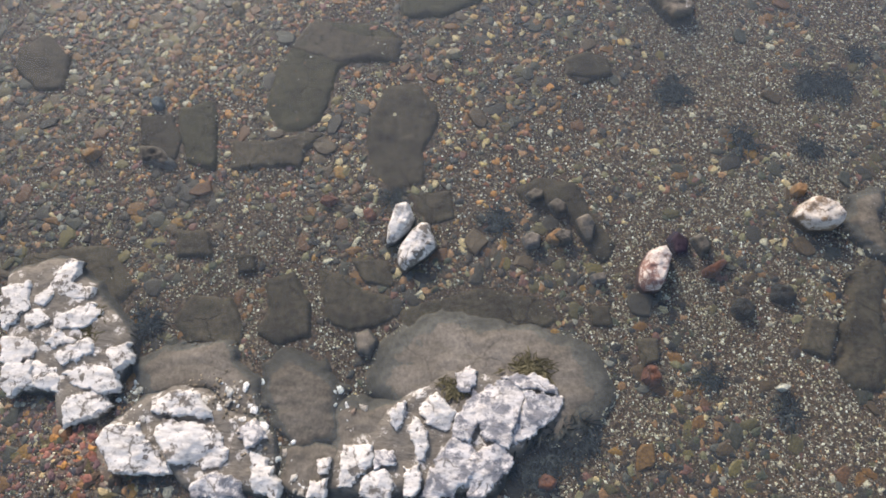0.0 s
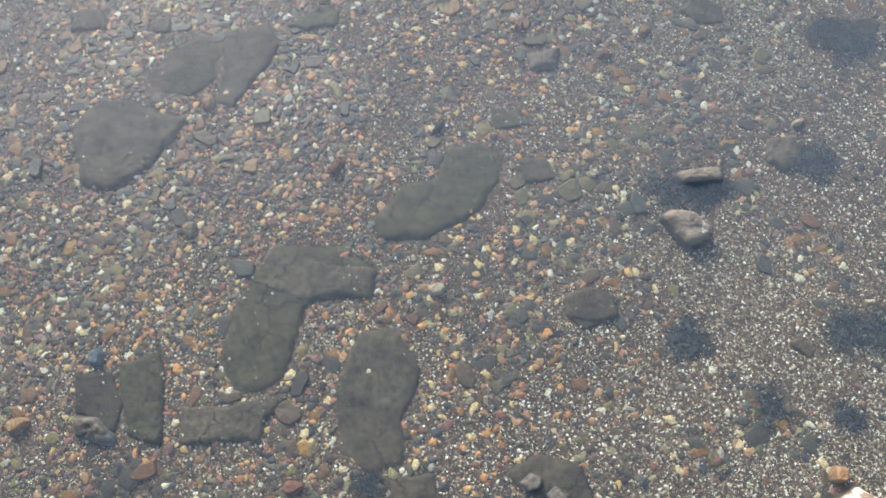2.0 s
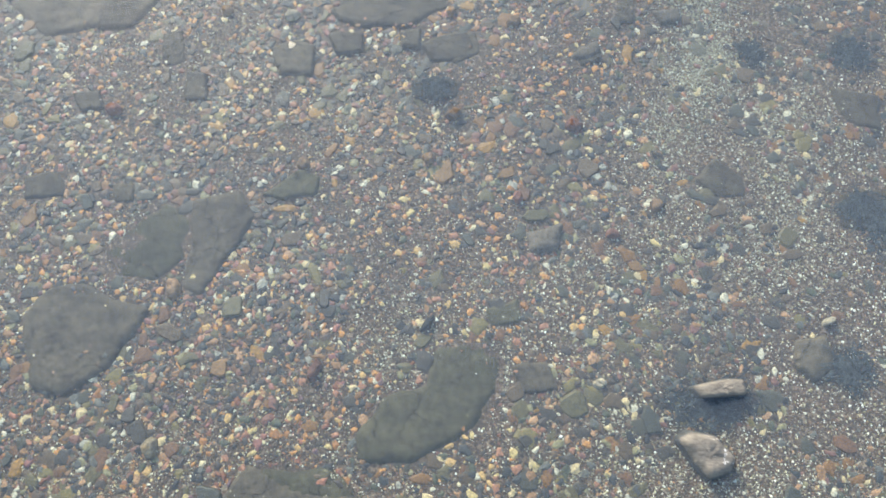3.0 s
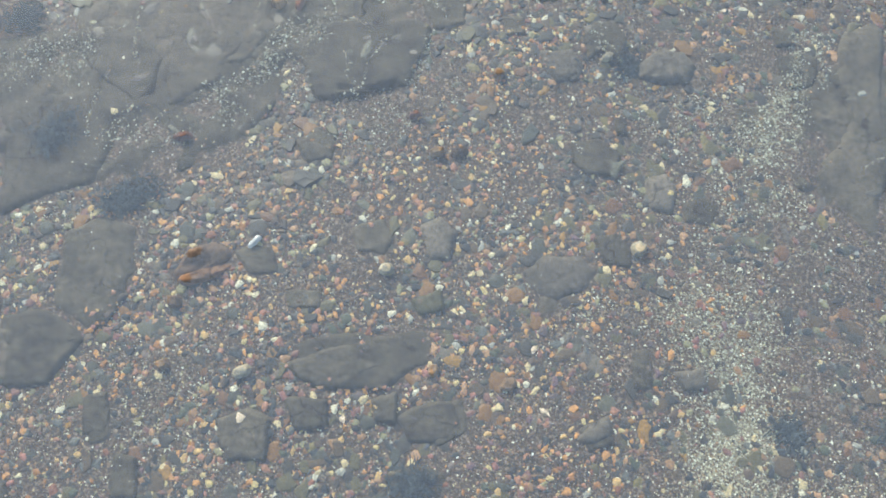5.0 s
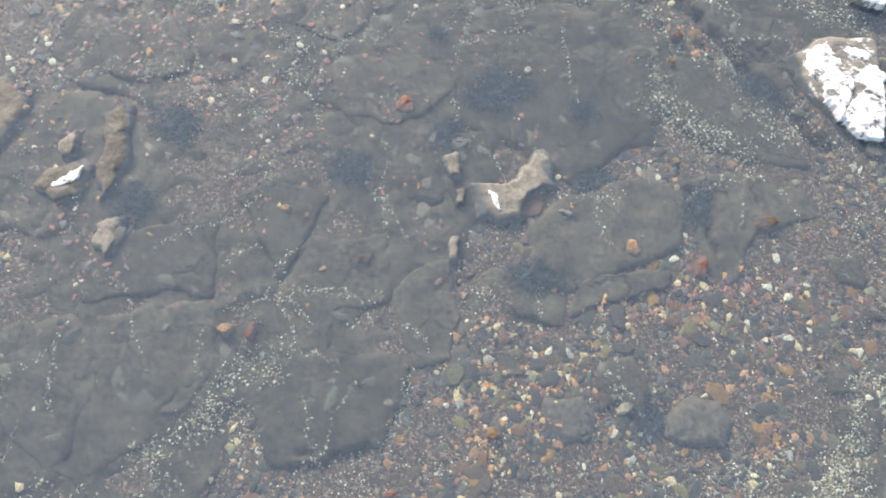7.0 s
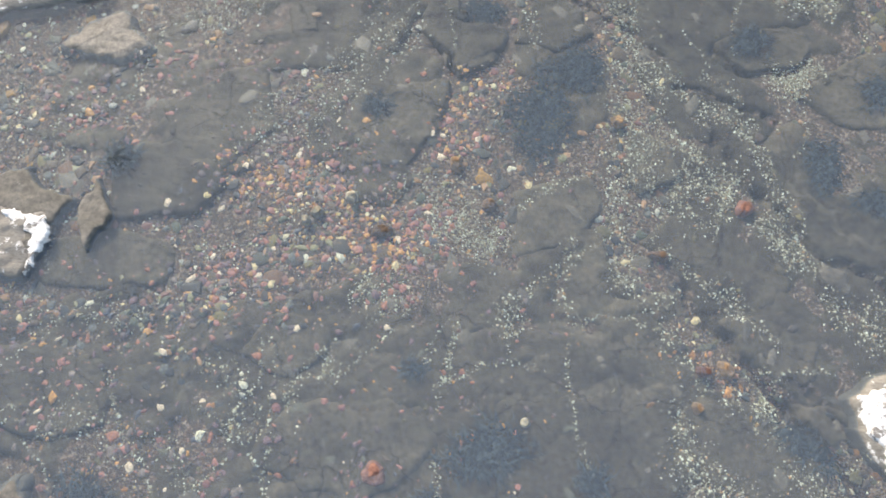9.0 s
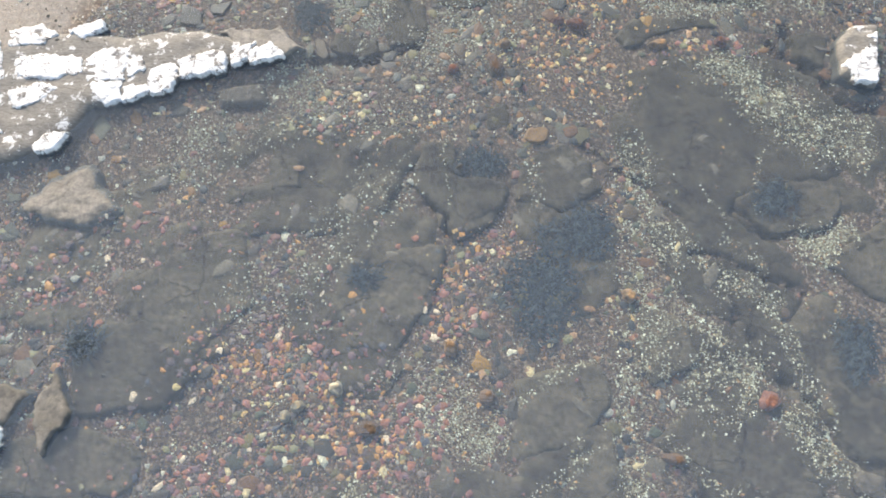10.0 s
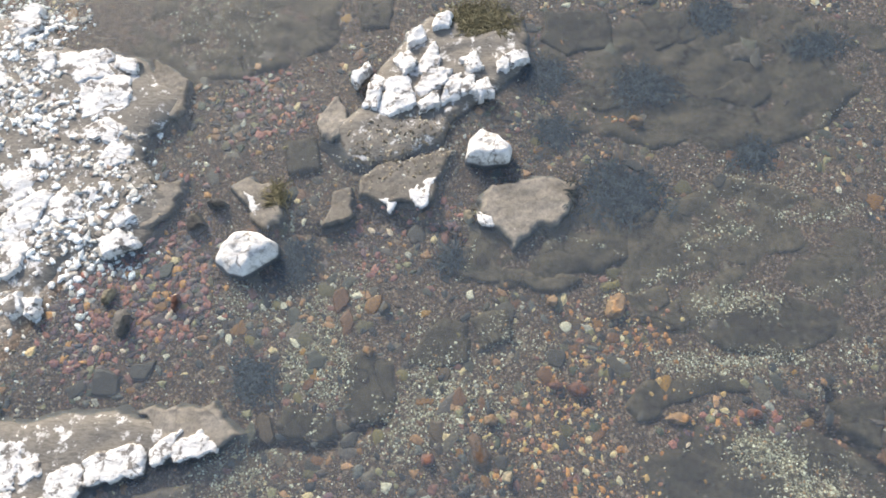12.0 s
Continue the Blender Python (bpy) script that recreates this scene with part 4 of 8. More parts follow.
sea_rock(GREEN, (-0.92, 1.54), (-0.87, 1.72), (-0.7, 1.87), (-0.38, 1.87), (-0.18, 1.74), (-0.23, 1.61), (-0.52, 1.56), (-0.56, 1.32), (-0.59, 1.12), (-0.75, 1), (-0.86, 0.97), (-0.96, 1.18), (-0.97, 1.39))
sea_rock(DARK, (-1.15, 0.95), (-0.86, 0.95), (-0.67, 1.03), (-0.57, 1.01), (-0.67, 0.9), (-0.68, 0.79), (-1.11, 0.75))
sea_rock(GREEN, (-1.51, 1.15), (-1.29, 1.22), (-1.22, 0.94), (-1.19, 0.73), (-1.38, 0.77), (-1.49, 0.98))
sea_rock(DARK, (-1.75, 1.08), (-1.54, 1.09), (-1.44, 0.93), (-1.43, 0.77), (-1.69, 0.86))
sea_rock(GREEN, (-0.23, 2.06), (-0.1, 2.27), (0.12, 2.32), (0.17, 2.54), (0.37, 2.56), (0.54, 2.48), (0.53, 2.31), (0.39, 2.09), (0.24, 2.02), (0.05, 1.91), (-0.2, 1.93))
sea_rock(DARK, (-2.16, 2.54), (-2.07, 2.74), (-1.86, 2.77), (-1.59, 2.68), (-1.45, 2.65), (-1.51, 2.46), (-1.61, 2.31), (-1.81, 2.15), (-2.02, 2.18))
sea_rock(GREEN, (-1.86, 2.91), (-1.63, 3.17), (-1.47, 3.3), (-1.31, 3.22), (-1.32, 2.93), (-1.44, 2.81), (-1.69, 2.79))
sea_rock(DARK, (-1.36, 3.3), (-1.04, 3.4), (-0.94, 3.23), (-1.05, 2.98), (-1.18, 2.74), (-1.29, 2.77), (-1.3, 3.01))
sea_rock(GREEN, (-0.93, 3.36), (-0.73, 3.54), (-0.58, 3.51), (-0.6, 3.38), (-0.78, 3.33))
sea_rock(DARK, (0.86, 1.64), (0.98, 1.71), (1.14, 1.66), (1.16, 1.54), (1.01, 1.49), (0.89, 1.52))
sea_rock(DARK, (1.6, 3.59), (1.73, 3.73), (1.9, 3.6), (1.89, 3.47), (1.71, 3.47))
sea_rock(BROWN, (0.63, 3.21), (0.84, 3.27), (0.82, 3.1), (0.66, 3.08))
sea_rock(GREEN, (0.42, 2.75), (0.6, 2.82), (0.62, 2.67), (0.44, 2.64))
sea_rock(DARK, (2.07, 2.66), (2.23, 2.71), (2.24, 2.53), (2.14, 2.45), (2.05, 2.52))
sea_rock(DARK, (2.41, 3.54), (2.86, 3.59), (2.82, 3.38), (2.58, 3.29), (2.38, 3.33))
sea_rock(DARK, (0.56, 2.45), (0.77, 2.49), (0.82, 2.34), (0.61, 2.29))
sea_rock(DARK, (-0.65, 4.84), (-0.24, 4.9), (0.09, 4.96), (0.13, 4.78), (-0.15, 4.62), (-0.55, 4.6))
sea_rock(DARK, (-0.96, 4.39), (-0.75, 4.42), (-0.73, 4.2), (-0.96, 4.19))
sea_rock(DARK, (0.01, 4.45), (0.29, 4.59), (0.33, 4.41), (0.16, 4.32))
sea_rock(DARK, (-1.79, 4.49), (-1.65, 4.52), (-1.6, 4.29), (-1.74, 4.28))
sea_rock(DARK, (1.19, 4.82), (1.3, 4.89), (1.32, 4.7), (1.2, 4.65))
sea_rock(DARK, (0.89, 4.45), (1.03, 4.52), (1.1, 4.4), (0.96, 4.33))
sea_rock(DARK, (-2.42, 3.43), (-2.19, 3.46), (-2.11, 3.3), (-2.37, 3.26))
sea_rock(DARK, (-2.27, 4.01), (-2.09, 4.04), (-2.02, 3.9), (-2.19, 3.88))
sea_rock(DARK, (-2.93, 4.85), (-2.56, 4.96), (-2.18, 4.83), (-2.11, 4.56), (-2.56, 4.42), (-2.87, 4.67))
sea_rock(DARK, (2.44, 4.25), (2.76, 4.19), (2.72, 3.96), (2.5, 3.99))
sea_rock(DARK, (-1.86, 3.4), (-1.7, 3.4), (-1.69, 3.27), (-1.81, 3.27))
sea_rock(DARK, (-0.21, 4.55), (-0.07, 4.6), (-0.06, 4.43), (-0.19, 4.43))
sea_rock(DARK, (-1.04, 4.41), (-0.86, 4.48), (-0.73, 4.42), (-0.76, 4.28), (-0.98, 4.24))
sea_rock(DARK, (-0.69, 4.54), (-0.44, 4.54), (-0.43, 4.4), (-0.6, 4.36))
sea_rock(DARK, (-0.07, 4.46), (0.05, 4.54), (0.23, 4.56), (0.29, 4.45), (0.24, 4.36), (0, 4.33))
sea_rock(DARK, (-0.71, 4.72), (-0.53, 4.79), (-0.29, 4.87), (-0.1, 4.86), (-0.12, 4.75), (-0.39, 4.59), (-0.64, 4.64))
sea_rock(DARK, (-0.11, 4.17), (0.04, 4.24), (0.22, 4.19), (0.19, 4.08), (-0.07, 4.06))
sea_rock(BROWN, (0.58, 5.3), (0.71, 5.4), (0.94, 5.41), (1.03, 5.32), (1, 5.22), (0.77, 5.11), (0.61, 5.2))
sea_rock(DARK, (0.66, 5.15), (0.79, 5.18), (0.81, 5.05), (0.68, 5.03))
sea_rock(DARK, (1, 5.52), (1.13, 5.56), (1.23, 5.46), (1.22, 5.33), (1.06, 5.35))
sea_rock(BROWN, (1.31, 5.89), (1.45, 5.96), (1.51, 5.82), (1.47, 5.68), (1.34, 5.71))
sea_rock(DARK, (1.52, 5.75), (1.67, 5.81), (1.76, 5.75), (1.69, 5.62), (1.54, 5.63))
sea_rock(DARK, (0.88, 6.13), (1.05, 6.17), (1.18, 6.06), (1.15, 5.92), (0.98, 5.91), (0.88, 5.98))
sea_rock(BROWN, (-0.01, 5.54), (0.11, 5.62), (0.22, 5.52), (0.19, 5.35), (0.06, 5.34))
sea_rock(DARK, (-0.41, 5.52), (-0.22, 5.58), (-0.14, 5.47), (-0.2, 5.36), (-0.36, 5.37))
sea_rock(DARK, (-0.81, 6.05), (-0.68, 6.17), (-0.55, 6.1), (-0.56, 5.95), (-0.72, 5.92))
sea_rock(DARK, (-0.76, 5.13), (-0.54, 5.14), (-0.53, 5.03), (-0.72, 5.02))
sea_rock(GREEN, (-0.04, 5.1), (0.14, 5.18), (0.17, 5.05), (0.02, 5.01))
sea_rock(DARK, (1.19, 4.88), (1.3, 4.9), (1.3, 4.67), (1.2, 4.67))
sea_rock(BROWN, (1.41, 4.77), (1.6, 4.81), (1.62, 4.69), (1.47, 4.67))
sea_rock(BROWN, (0.95, 4.48), (1.07, 4.53), (1.1, 4.43), (0.98, 4.37), (0.88, 4.38))
sea_rock(DARK, (-1.76, 4.49), (-1.64, 4.5), (-1.58, 4.27), (-1.69, 4.23))
sea_rock(DARK, (-1.56, 4.21), (-1.42, 4.19), (-1.38, 3.99), (-1.53, 3.98))
sea_rock(DARK, (-2.09, 5.21), (-2.11, 5.43), (-1.82, 5.53), (-1.66, 5.47), (-1.62, 5.19), (-1.71, 4.96), (-1.84, 4.83), (-2.07, 4.97))
sea_rock(DARK, (-2.34, 4.9), (-2.07, 4.97), (-1.83, 4.79), (-2, 4.54), (-2.24, 4.5))
sea_rock(DARK, (-1.09, 5.35), (-0.86, 5.4), (-0.78, 5.23), (-0.96, 5.19))
sea_rock(DARK, (-2.79, 6.57), (-2.35, 6.3), (-2.04, 6.39), (-1.93, 6), (-1.97, 5.74), (-2.33, 5.61), (-2.5, 5.5))
sea_rock(DARK, (-2.42, 6.75), (-2.1, 6.85), (-1.72, 6.61), (-1.79, 6.2), (-2.09, 6.43))
sea_rock(DARK, (-1.75, 6.95), (-1.3, 7.01), (-1.12, 6.8), (-1.31, 6.59), (-1.39, 6.38), (-1.65, 6.25))
sea_rock(DARK, (-0.77, 6.99), (-0.37, 7.01), (-0.24, 6.84), (-0.43, 6.46), (-0.71, 6.41), (-0.85, 6.65))
sea_rock(DARK, (-0.32, 6.92), (-0.1, 6.89), (-0.12, 6.59), (-0.39, 6.42))
sea_rock(DARK, (2.58, 6.96), (2.9, 7.05), (2.67, 5.53), (2.44, 5.65), (2.27, 5.89), (2.56, 6.31))
sea_rock(DARK, (2.24, 6.45), (2.48, 6.5), (2.52, 6.31), (2.28, 6.22), (2.22, 6.3))
sea_rock(DARK, (1.89, 6.4), (2.13, 6.45), (2.14, 6.18), (1.9, 6.21))
sea_rock(DARK, (0.96, 6.87), (1.04, 7), (1.16, 7), (1.25, 6.88), (1.21, 6.66), (1.09, 6.78), (1, 6.71))
sea_rock(BROWN, (0.66, 6.76), (0.91, 6.78), (0.97, 6.68), (0.93, 6.56), (0.81, 6.52), (0.68, 6.64))
sea_rock(BROWN, (1.32, 6.69), (1.43, 6.79), (1.61, 6.8), (1.68, 6.68), (1.62, 6.56), (1.44, 6.55), (1.32, 6.59))
sea_rock(DARK, (0.44, 7), (0.6, 7.01), (0.6, 6.87), (0.46, 6.84))
sea_rock(DARK, (2.18, 6.76), (2.34, 6.83), (2.46, 6.77), (2.39, 6.56), (2.21, 6.55))
sea_rock(DARK, (2.17, 6.98), (2.33, 6.97), (2.32, 6.86), (2.19, 6.84))
sea_rock(DARK, (1.15, 6.3), (1.22, 6.33), (1.23, 6.19), (1.16, 6.19))
sea_rock(DARK, (2.29, 7.58), (2.46, 7.63), (2.46, 7.42), (2.31, 7.45))
sea_rock(BEDROCK, (-0.76, 6.92), (-0.38, 6.97), (-0.06, 6.95), (0, 6.92), (-0.12, 6.45), (-0.39, 6.41), (-0.72, 6.34), (-0.78, 6.58), (-0.7, 6.7))
sea_rock(BEDROCK, (-0.77, 7.29), (-0.63, 7.58), (-0.2, 7.63), (-0.14, 7.25), (-0.4, 7.17), (-0.44, 6.9), (-0.76, 6.99))
sea_rock(BEDROCK, (-0.14, 7.25), (-0.03, 7.46), (0.17, 7.5), (0.23, 7.19), (0.22, 6.93), (0.01, 6.89), (-0.06, 6.98))
sea_rock(BEDROCK, (-2.38, 6.99), (-1.89, 7.14), (-1.72, 6.92), (-1.7, 6.66), (-1.78, 6.47), (-1.91, 6.23), (-2.14, 6.05))
sea_rock(BEDROCK, (-1.76, 7.12), (-1.12, 7.21), (-1.04, 6.88), (-1.19, 6.62), (-1.39, 6.55), (-1.51, 6.33), (-1.67, 6.54))
sea_rock(BEDROCK, (-1.84, 7.53), (-1.19, 7.71), (-1.12, 7.24), (-1.71, 7.19), (-1.87, 7.18))
sea_rock(BEDROCK, (-1.1, 7.82), (-0.88, 7.94), (-0.53, 7.88), (-0.63, 7.58), (-0.77, 7.29), (-0.9, 7.57))
sea_rock(BEDROCK, (-0.61, 8.77), (-0.24, 8.78), (0.12, 8.79), (0.17, 8.54), (-0.01, 8.37), (-0.43, 8.31), (-0.8, 8.51))
sea_rock(BEDROCK, (0.16, 8.79), (0.85, 8.82), (1.31, 8.83), (1.36, 8.38), (1.18, 8.21), (0.83, 8.01), (0.7, 8.12), (0.21, 8.26))
sea_rock(BEDROCK, (0.7, 7.85), (1.17, 8.02), (1.48, 7.99), (1.49, 7.7), (1.38, 7.55), (0.82, 7.32), (0.6, 7.41), (0.6, 7.7))
sea_rock(BEDROCK, (0.86, 7.39), (1.38, 7.51), (1.4, 7.38), (1.08, 7.29), (0.82, 7.18))
sea_rock(BEDROCK, (1.51, 8.03), (1.86, 8.12), (2.25, 7.98), (2.26, 7.83), (1.89, 7.71), (1.76, 7.42), (1.63, 7.42), (1.53, 7.81))
sea_rock(BEDROCK, (0.24, 7.43), (0.56, 7.48), (0.82, 7.29), (0.82, 7.12), (0.5, 7.17), (0.28, 7.16))
sea_rock(BEDROCK, (1.46, 8.84), (1.89, 8.85), (2.01, 8.6), (2.27, 8.13), (1.86, 8.16), (1.53, 8.34))
sea_rock(BEDROCK, (-0.08, 9.02), (0.04, 9.15), (0.43, 9.22), (0.94, 9.15), (1.09, 9), (1.07, 8.71), (0.75, 8.64), (0.32, 8.65), (-0.06, 8.64), (-0.31, 8.89))
sea_rock(BEDROCK, (0.21, 9.54), (0.52, 9.52), (0.8, 9.56), (0.68, 9.42), (0.49, 9.26), (0.28, 9.12), (0.03, 9.21), (0.02, 9.43))
sea_rock(BEDROCK, (0.87, 9.8), (1.03, 9.74), (1.08, 9.51), (1.1, 9.25), (0.98, 9.18), (0.83, 9.3), (0.8, 9.53))
sea_rock(BEDROCK, (0.55, 9.97), (1.01, 10.09), (1.07, 9.91), (0.87, 9.63), (0.52, 9.55), (0.55, 9.79))
sea_rock(BEDROCK, (1.19, 9.64), (1.5, 9.93), (1.77, 9.77), (2.06, 9.54), (2.04, 9.41), (1.88, 9.31), (1.71, 9.46), (1.47, 9.55))
sea_rock(BEDROCK, (1.62, 9.27), (2.03, 9.35), (2.18, 9.29), (2.13, 8.98), (1.97, 8.91), (1.7, 9.08))
sea_rock(BEDROCK, (1.71, 10.31), (1.84, 10.12), (2.07, 9.85), (2.24, 9.68), (2.42, 9.62), (2.62, 9.56), (2.77, 10.35), (2.45, 10.41), (2.06, 10.28), (1.87, 10.35))
sea_rock(BEDROCK, (1.26, 10.84), (1.57, 10.86), (1.86, 10.58), (2.08, 10.44), (2.04, 10.32), (1.79, 10.27), (1.53, 10.34), (1.38, 10.56))
sea_rock(BEDROCK, (1.34, 11.1), (1.71, 11.12), (1.76, 10.9), (2.02, 10.75), (2.08, 10.67), (1.96, 10.55), (1.56, 10.65), (1.4, 10.85))
sea_rock(BEDROCK, (2.37, 10.72), (2.57, 10.9), (2.9, 10.99), (2.79, 10.43), (2.46, 10.45), (2.15, 10.68))
sea_rock(BEDROCK, (0.56, 11.06), (0.88, 11.08), (1.15, 10.84), (1.13, 10.47), (0.89, 10.31), (0.73, 10.66), (0.56, 10.73))
sea_rock(BEDROCK, (0.09, 11.04), (0.48, 11.06), (0.45, 10.81), (0.24, 10.68), (0.14, 10.79))
sea_rock(BEDROCK, (-0.37, 10.57), (0.1, 10.67), (0.12, 10.36), (-0.08, 10.2), (-0.42, 10.26))
sea_rock(BEDROCK, (-0.45, 10.22), (-0.08, 10.16), (-0, 10.02), (-0.12, 9.8), (-0.39, 9.89), (-0.43, 10.04))
sea_rock(BEDROCK, (-1.21, 10.66), (-0.94, 10.75), (-0.82, 10.32), (-1.03, 10.12), (-1.41, 10.18), (-1.51, 10.41))
sea_rock(BEDROCK, (-1.77, 10.17), (-1.13, 10.08), (-1.04, 9.94), (-1.24, 9.76), (-1.65, 9.71), (-1.76, 9.95))
sea_rock(BEDROCK, (-1.94, 9.59), (-1.64, 9.67), (-1.3, 9.55), (-1.3, 9.35), (-1.63, 9.31), (-1.97, 9.29), (-2.08, 9.39))
sea_rock(BEDROCK, (-0.64, 8.73), (-0.48, 8.89), (-0.1, 8.9), (-0.06, 8.64), (-0.19, 8.55), (-0.44, 8.44), (-0.62, 8.51))
sea_rock(BEDROCK, (0.41, 8.63), (0.81, 8.67), (1.36, 8.69), (1.35, 8.23), (0.8, 8.16), (0.52, 8.36))
sea_rock(BEDROCK, (1.23, 10.4), (1.46, 10.3), (1.51, 10.07), (1.27, 9.96), (1.18, 10.1))
sea_rock(BEDROCK, (1.42, 8.69), (1.75, 8.82), (1.91, 8.62), (1.92, 8.52), (1.61, 8.53))
sea_rock(BEDROCK, (1.97, 8.85), (2.28, 8.81), (2.29, 8.69), (2.11, 8.63), (1.97, 8.68))
sea_rock(BROWN, (2.23, 9.61), (2.38, 9.55), (2.36, 9.42), (2.21, 9.48))
sea_rock(BEDROCK, (-2.17, 9.01), (-1.82, 9.05), (-1.52, 8.91), (-1.49, 8.62), (-1.77, 8.56), (-2.06, 8.6))
sea_rock(BEDROCK, (-0.7, 9.24), (-0.39, 9.19), (-0.41, 9.01), (-0.6, 8.88), (-0.88, 8.99))
sea_rock(BEDROCK, (1.22, 11.81), (1.7, 11.91), (1.84, 11.65), (2.13, 11.4), (2.46, 11.24), (2.41, 11.14), (2.09, 11.1), (1.74, 11.05), (1.75, 10.86), (1.42, 10.91), (1.19, 11.27), (1.31, 11.56))
sea_rock(BEDROCK, (1.78, 10.89), (1.8, 11.02), (2.16, 11.16), (2.43, 11.07), (2.37, 10.91), (2.14, 10.8), (1.98, 10.74))
sea_rock(BEDROCK, (0.01, 11.3), (0.2, 11.31), (0.23, 11.1), (0.52, 11.05), (0.49, 10.88), (0.21, 10.71), (0.15, 10.87), (-0.01, 11))
sea_rock(BEDROCK, (0.58, 11.18), (0.84, 11.33), (1, 11.23), (1.05, 11.03), (0.83, 10.89), (0.58, 10.95))
sea_rock(DARK, (-1.59, 11.08), (-1.41, 11.12), (-1.38, 10.95), (-1.56, 10.91))
sea_rock(DARK, (-0.85, 11.17), (-0.66, 11.18), (-0.64, 10.98), (-0.82, 10.97))
sea_rock(BROWN, (-1.23, 11.6), (-0.94, 11.65), (-0.89, 11.51), (-1.18, 11.48))
sea_rock(DARK, (-0.08, 10.58), (0.09, 10.68), (0.18, 10.68), (0.16, 10.47), (0.04, 10.49))
sea_rock(BEDROCK, (-0.37, 10.36), (-0.02, 10.43), (0.05, 10.26), (-0.06, 10.08), (-0.32, 10.1))
sea_rock(BEDROCK, (-1.78, 10.2), (-1, 10.25), (-1.01, 10.08), (-1.18, 9.94), (-1.47, 9.93), (-1.75, 10.03))
sea_rock(DARK, (-0.42, 10.98), (-0.17, 11.06), (-0.13, 10.86), (-0.34, 10.82))
sea_rock(DARK, (0.39, 11.53), (0.52, 11.57), (0.55, 11.39), (0.39, 11.37))
sea_rock(DARK, (-0.28, 12.24), (-0.17, 12.32), (0.01, 12.25), (0.05, 12.08), (-0, 11.95), (-0.2, 11.91), (-0.26, 12.08))
sea_rock(BEDROCK, (1.56, 12.4), (1.67, 12.53), (2.11, 12.66), (2.39, 12.54), (2.3, 12.42), (2.05, 12.3), (1.7, 12.32))
sea_rock(BEDROCK, (1.18, 12.05), (1.28, 12.17), (1.74, 12.21), (1.85, 12.15), (1.44, 12.06), (1.23, 11.97))
sea_rock(DARK, (0.12, 12.37), (0.24, 12.49), (0.39, 12.46), (0.39, 12.26), (0.21, 12.2), (0.04, 12.25))
sea_rock(BEDROCK, (0.2, 12.87), (0.38, 12.9), (0.6, 12.75), (1.05, 12.76), (0.9, 12.63), (0.54, 12.68), (0.29, 12.71))
sea_rock(BEDROCK, (1.53, 12.93), (1.82, 13.01), (2.23, 13.05), (2.28, 12.95), (1.82, 12.81), (1.59, 12.87))
sea_rock(BEDROCK, (2.31, 12.92), (2.69, 12.99), (2.63, 12.73), (2.35, 12.66), (2.19, 12.79))
sea_rock(BEDROCK, (2.21, 12.08), (2.36, 12.13), (2.49, 12.11), (2.44, 11.87), (2.26, 11.92))
sea_rock(DARK, (-0.54, 12.02), (-0.28, 11.97), (-0.25, 11.86), (-0.47, 11.83), (-0.58, 11.91))
sea_rock(BEDROCK, (0.83, 14.47), (1.26, 14.48), (1.28, 14.22), (0.96, 14.13), (0.83, 14.25))
sea_rock(BEDROCK, (1.7, 13.87), (2.1, 14.08), (2.33, 14.01), (2.1, 13.8))
sea_rock(BROWN, (1.92, 14.24), (2.17, 14.29), (2.18, 14.13), (1.97, 14.12))
sea_rock(BEDROCK, (2.41, 14.47), (3.01, 14.45), (2.96, 14.23), (2.65, 14.22), (2.38, 14.3))
sea_rock(DARK, (-0.35, 14.52), (-0.1, 14.53), (-0.12, 14.31), (-0.3, 14.3))
sea_rock(BEDROCK, (1.31, 14.1), (1.65, 14.03), (1.55, 13.79), (1.32, 13.86))
sea_rock(BEDROCK, (1.45, 14.48), (1.88, 14.54), (1.93, 14.33), (1.52, 14.19))
sea_rock(DARK, (0.39, 12.49), (0.59, 12.56), (0.62, 12.38), (0.45, 12.32))
sea_rock(BROWN, (0.36, 11.85), (0.47, 11.88), (0.51, 11.75), (0.42, 11.72))
sea_rock(DARK, (-0.7, 13.5), (-0.51, 13.54), (-0.46, 13.32), (-0.65, 13.28))
sea_rock(BEDROCK, (0.98, 13.85), (1.26, 13.94), (1.42, 13.79), (1.15, 13.74))
sea_rock(DARK, (1.26, 12.64), (1.45, 12.71), (1.46, 12.58), (1.31, 12.52))

# ---- low ledges above the water ----
dry_ledge(0.3, (-1.36, -0.41), (-1.2, -0.34), (-0.9, -0.34), (-0.73, -0.43), (-0.64, -0.59), (-0.76, -0.71), (-0.89, -0.53), (-1.26, -0.58))
dry_ledge(0.3, (-0.69, -0.4), (-0.6, -0.32), (-0.38, -0.34), (-0.28, -0.48), (-0.27, -0.73), (-0.46, -0.8), (-0.64, -0.59))
dry_ledge(0.3, (-0.06, -0.44), (-0.01, -0.23), (0.22, -0.13), (0.66, -0.12), (0.95, -0.18), (1.04, -0.39), (0.93, -0.55), (0.7, -0.6), (0.3, -0.52), (0.08, -0.54))
dry_ledge(0.3, (-0.27, -0.56), (-0.04, -0.49), (0.13, -0.48), (0.13, -0.75), (-0.01, -0.84), (-0.29, -0.78))
dry_ledge(0.3, (-0.24, -0.19), (-0.17, -0.16), (-0.12, -0.21), (-0.14, -0.29), (-0.21, -0.28))
dry_ledge(0.3, (-0.52, -0.8), (-0.24, -0.73), (-0.21, -0.93), (-0.37, -1), (-0.52, -0.96))
dry_ledge(0.3, (2.44, 0.78), (2.57, 0.83), (2.64, 0.83), (2.58, 0.44), (2.48, 0.53), (2.4, 0.64))
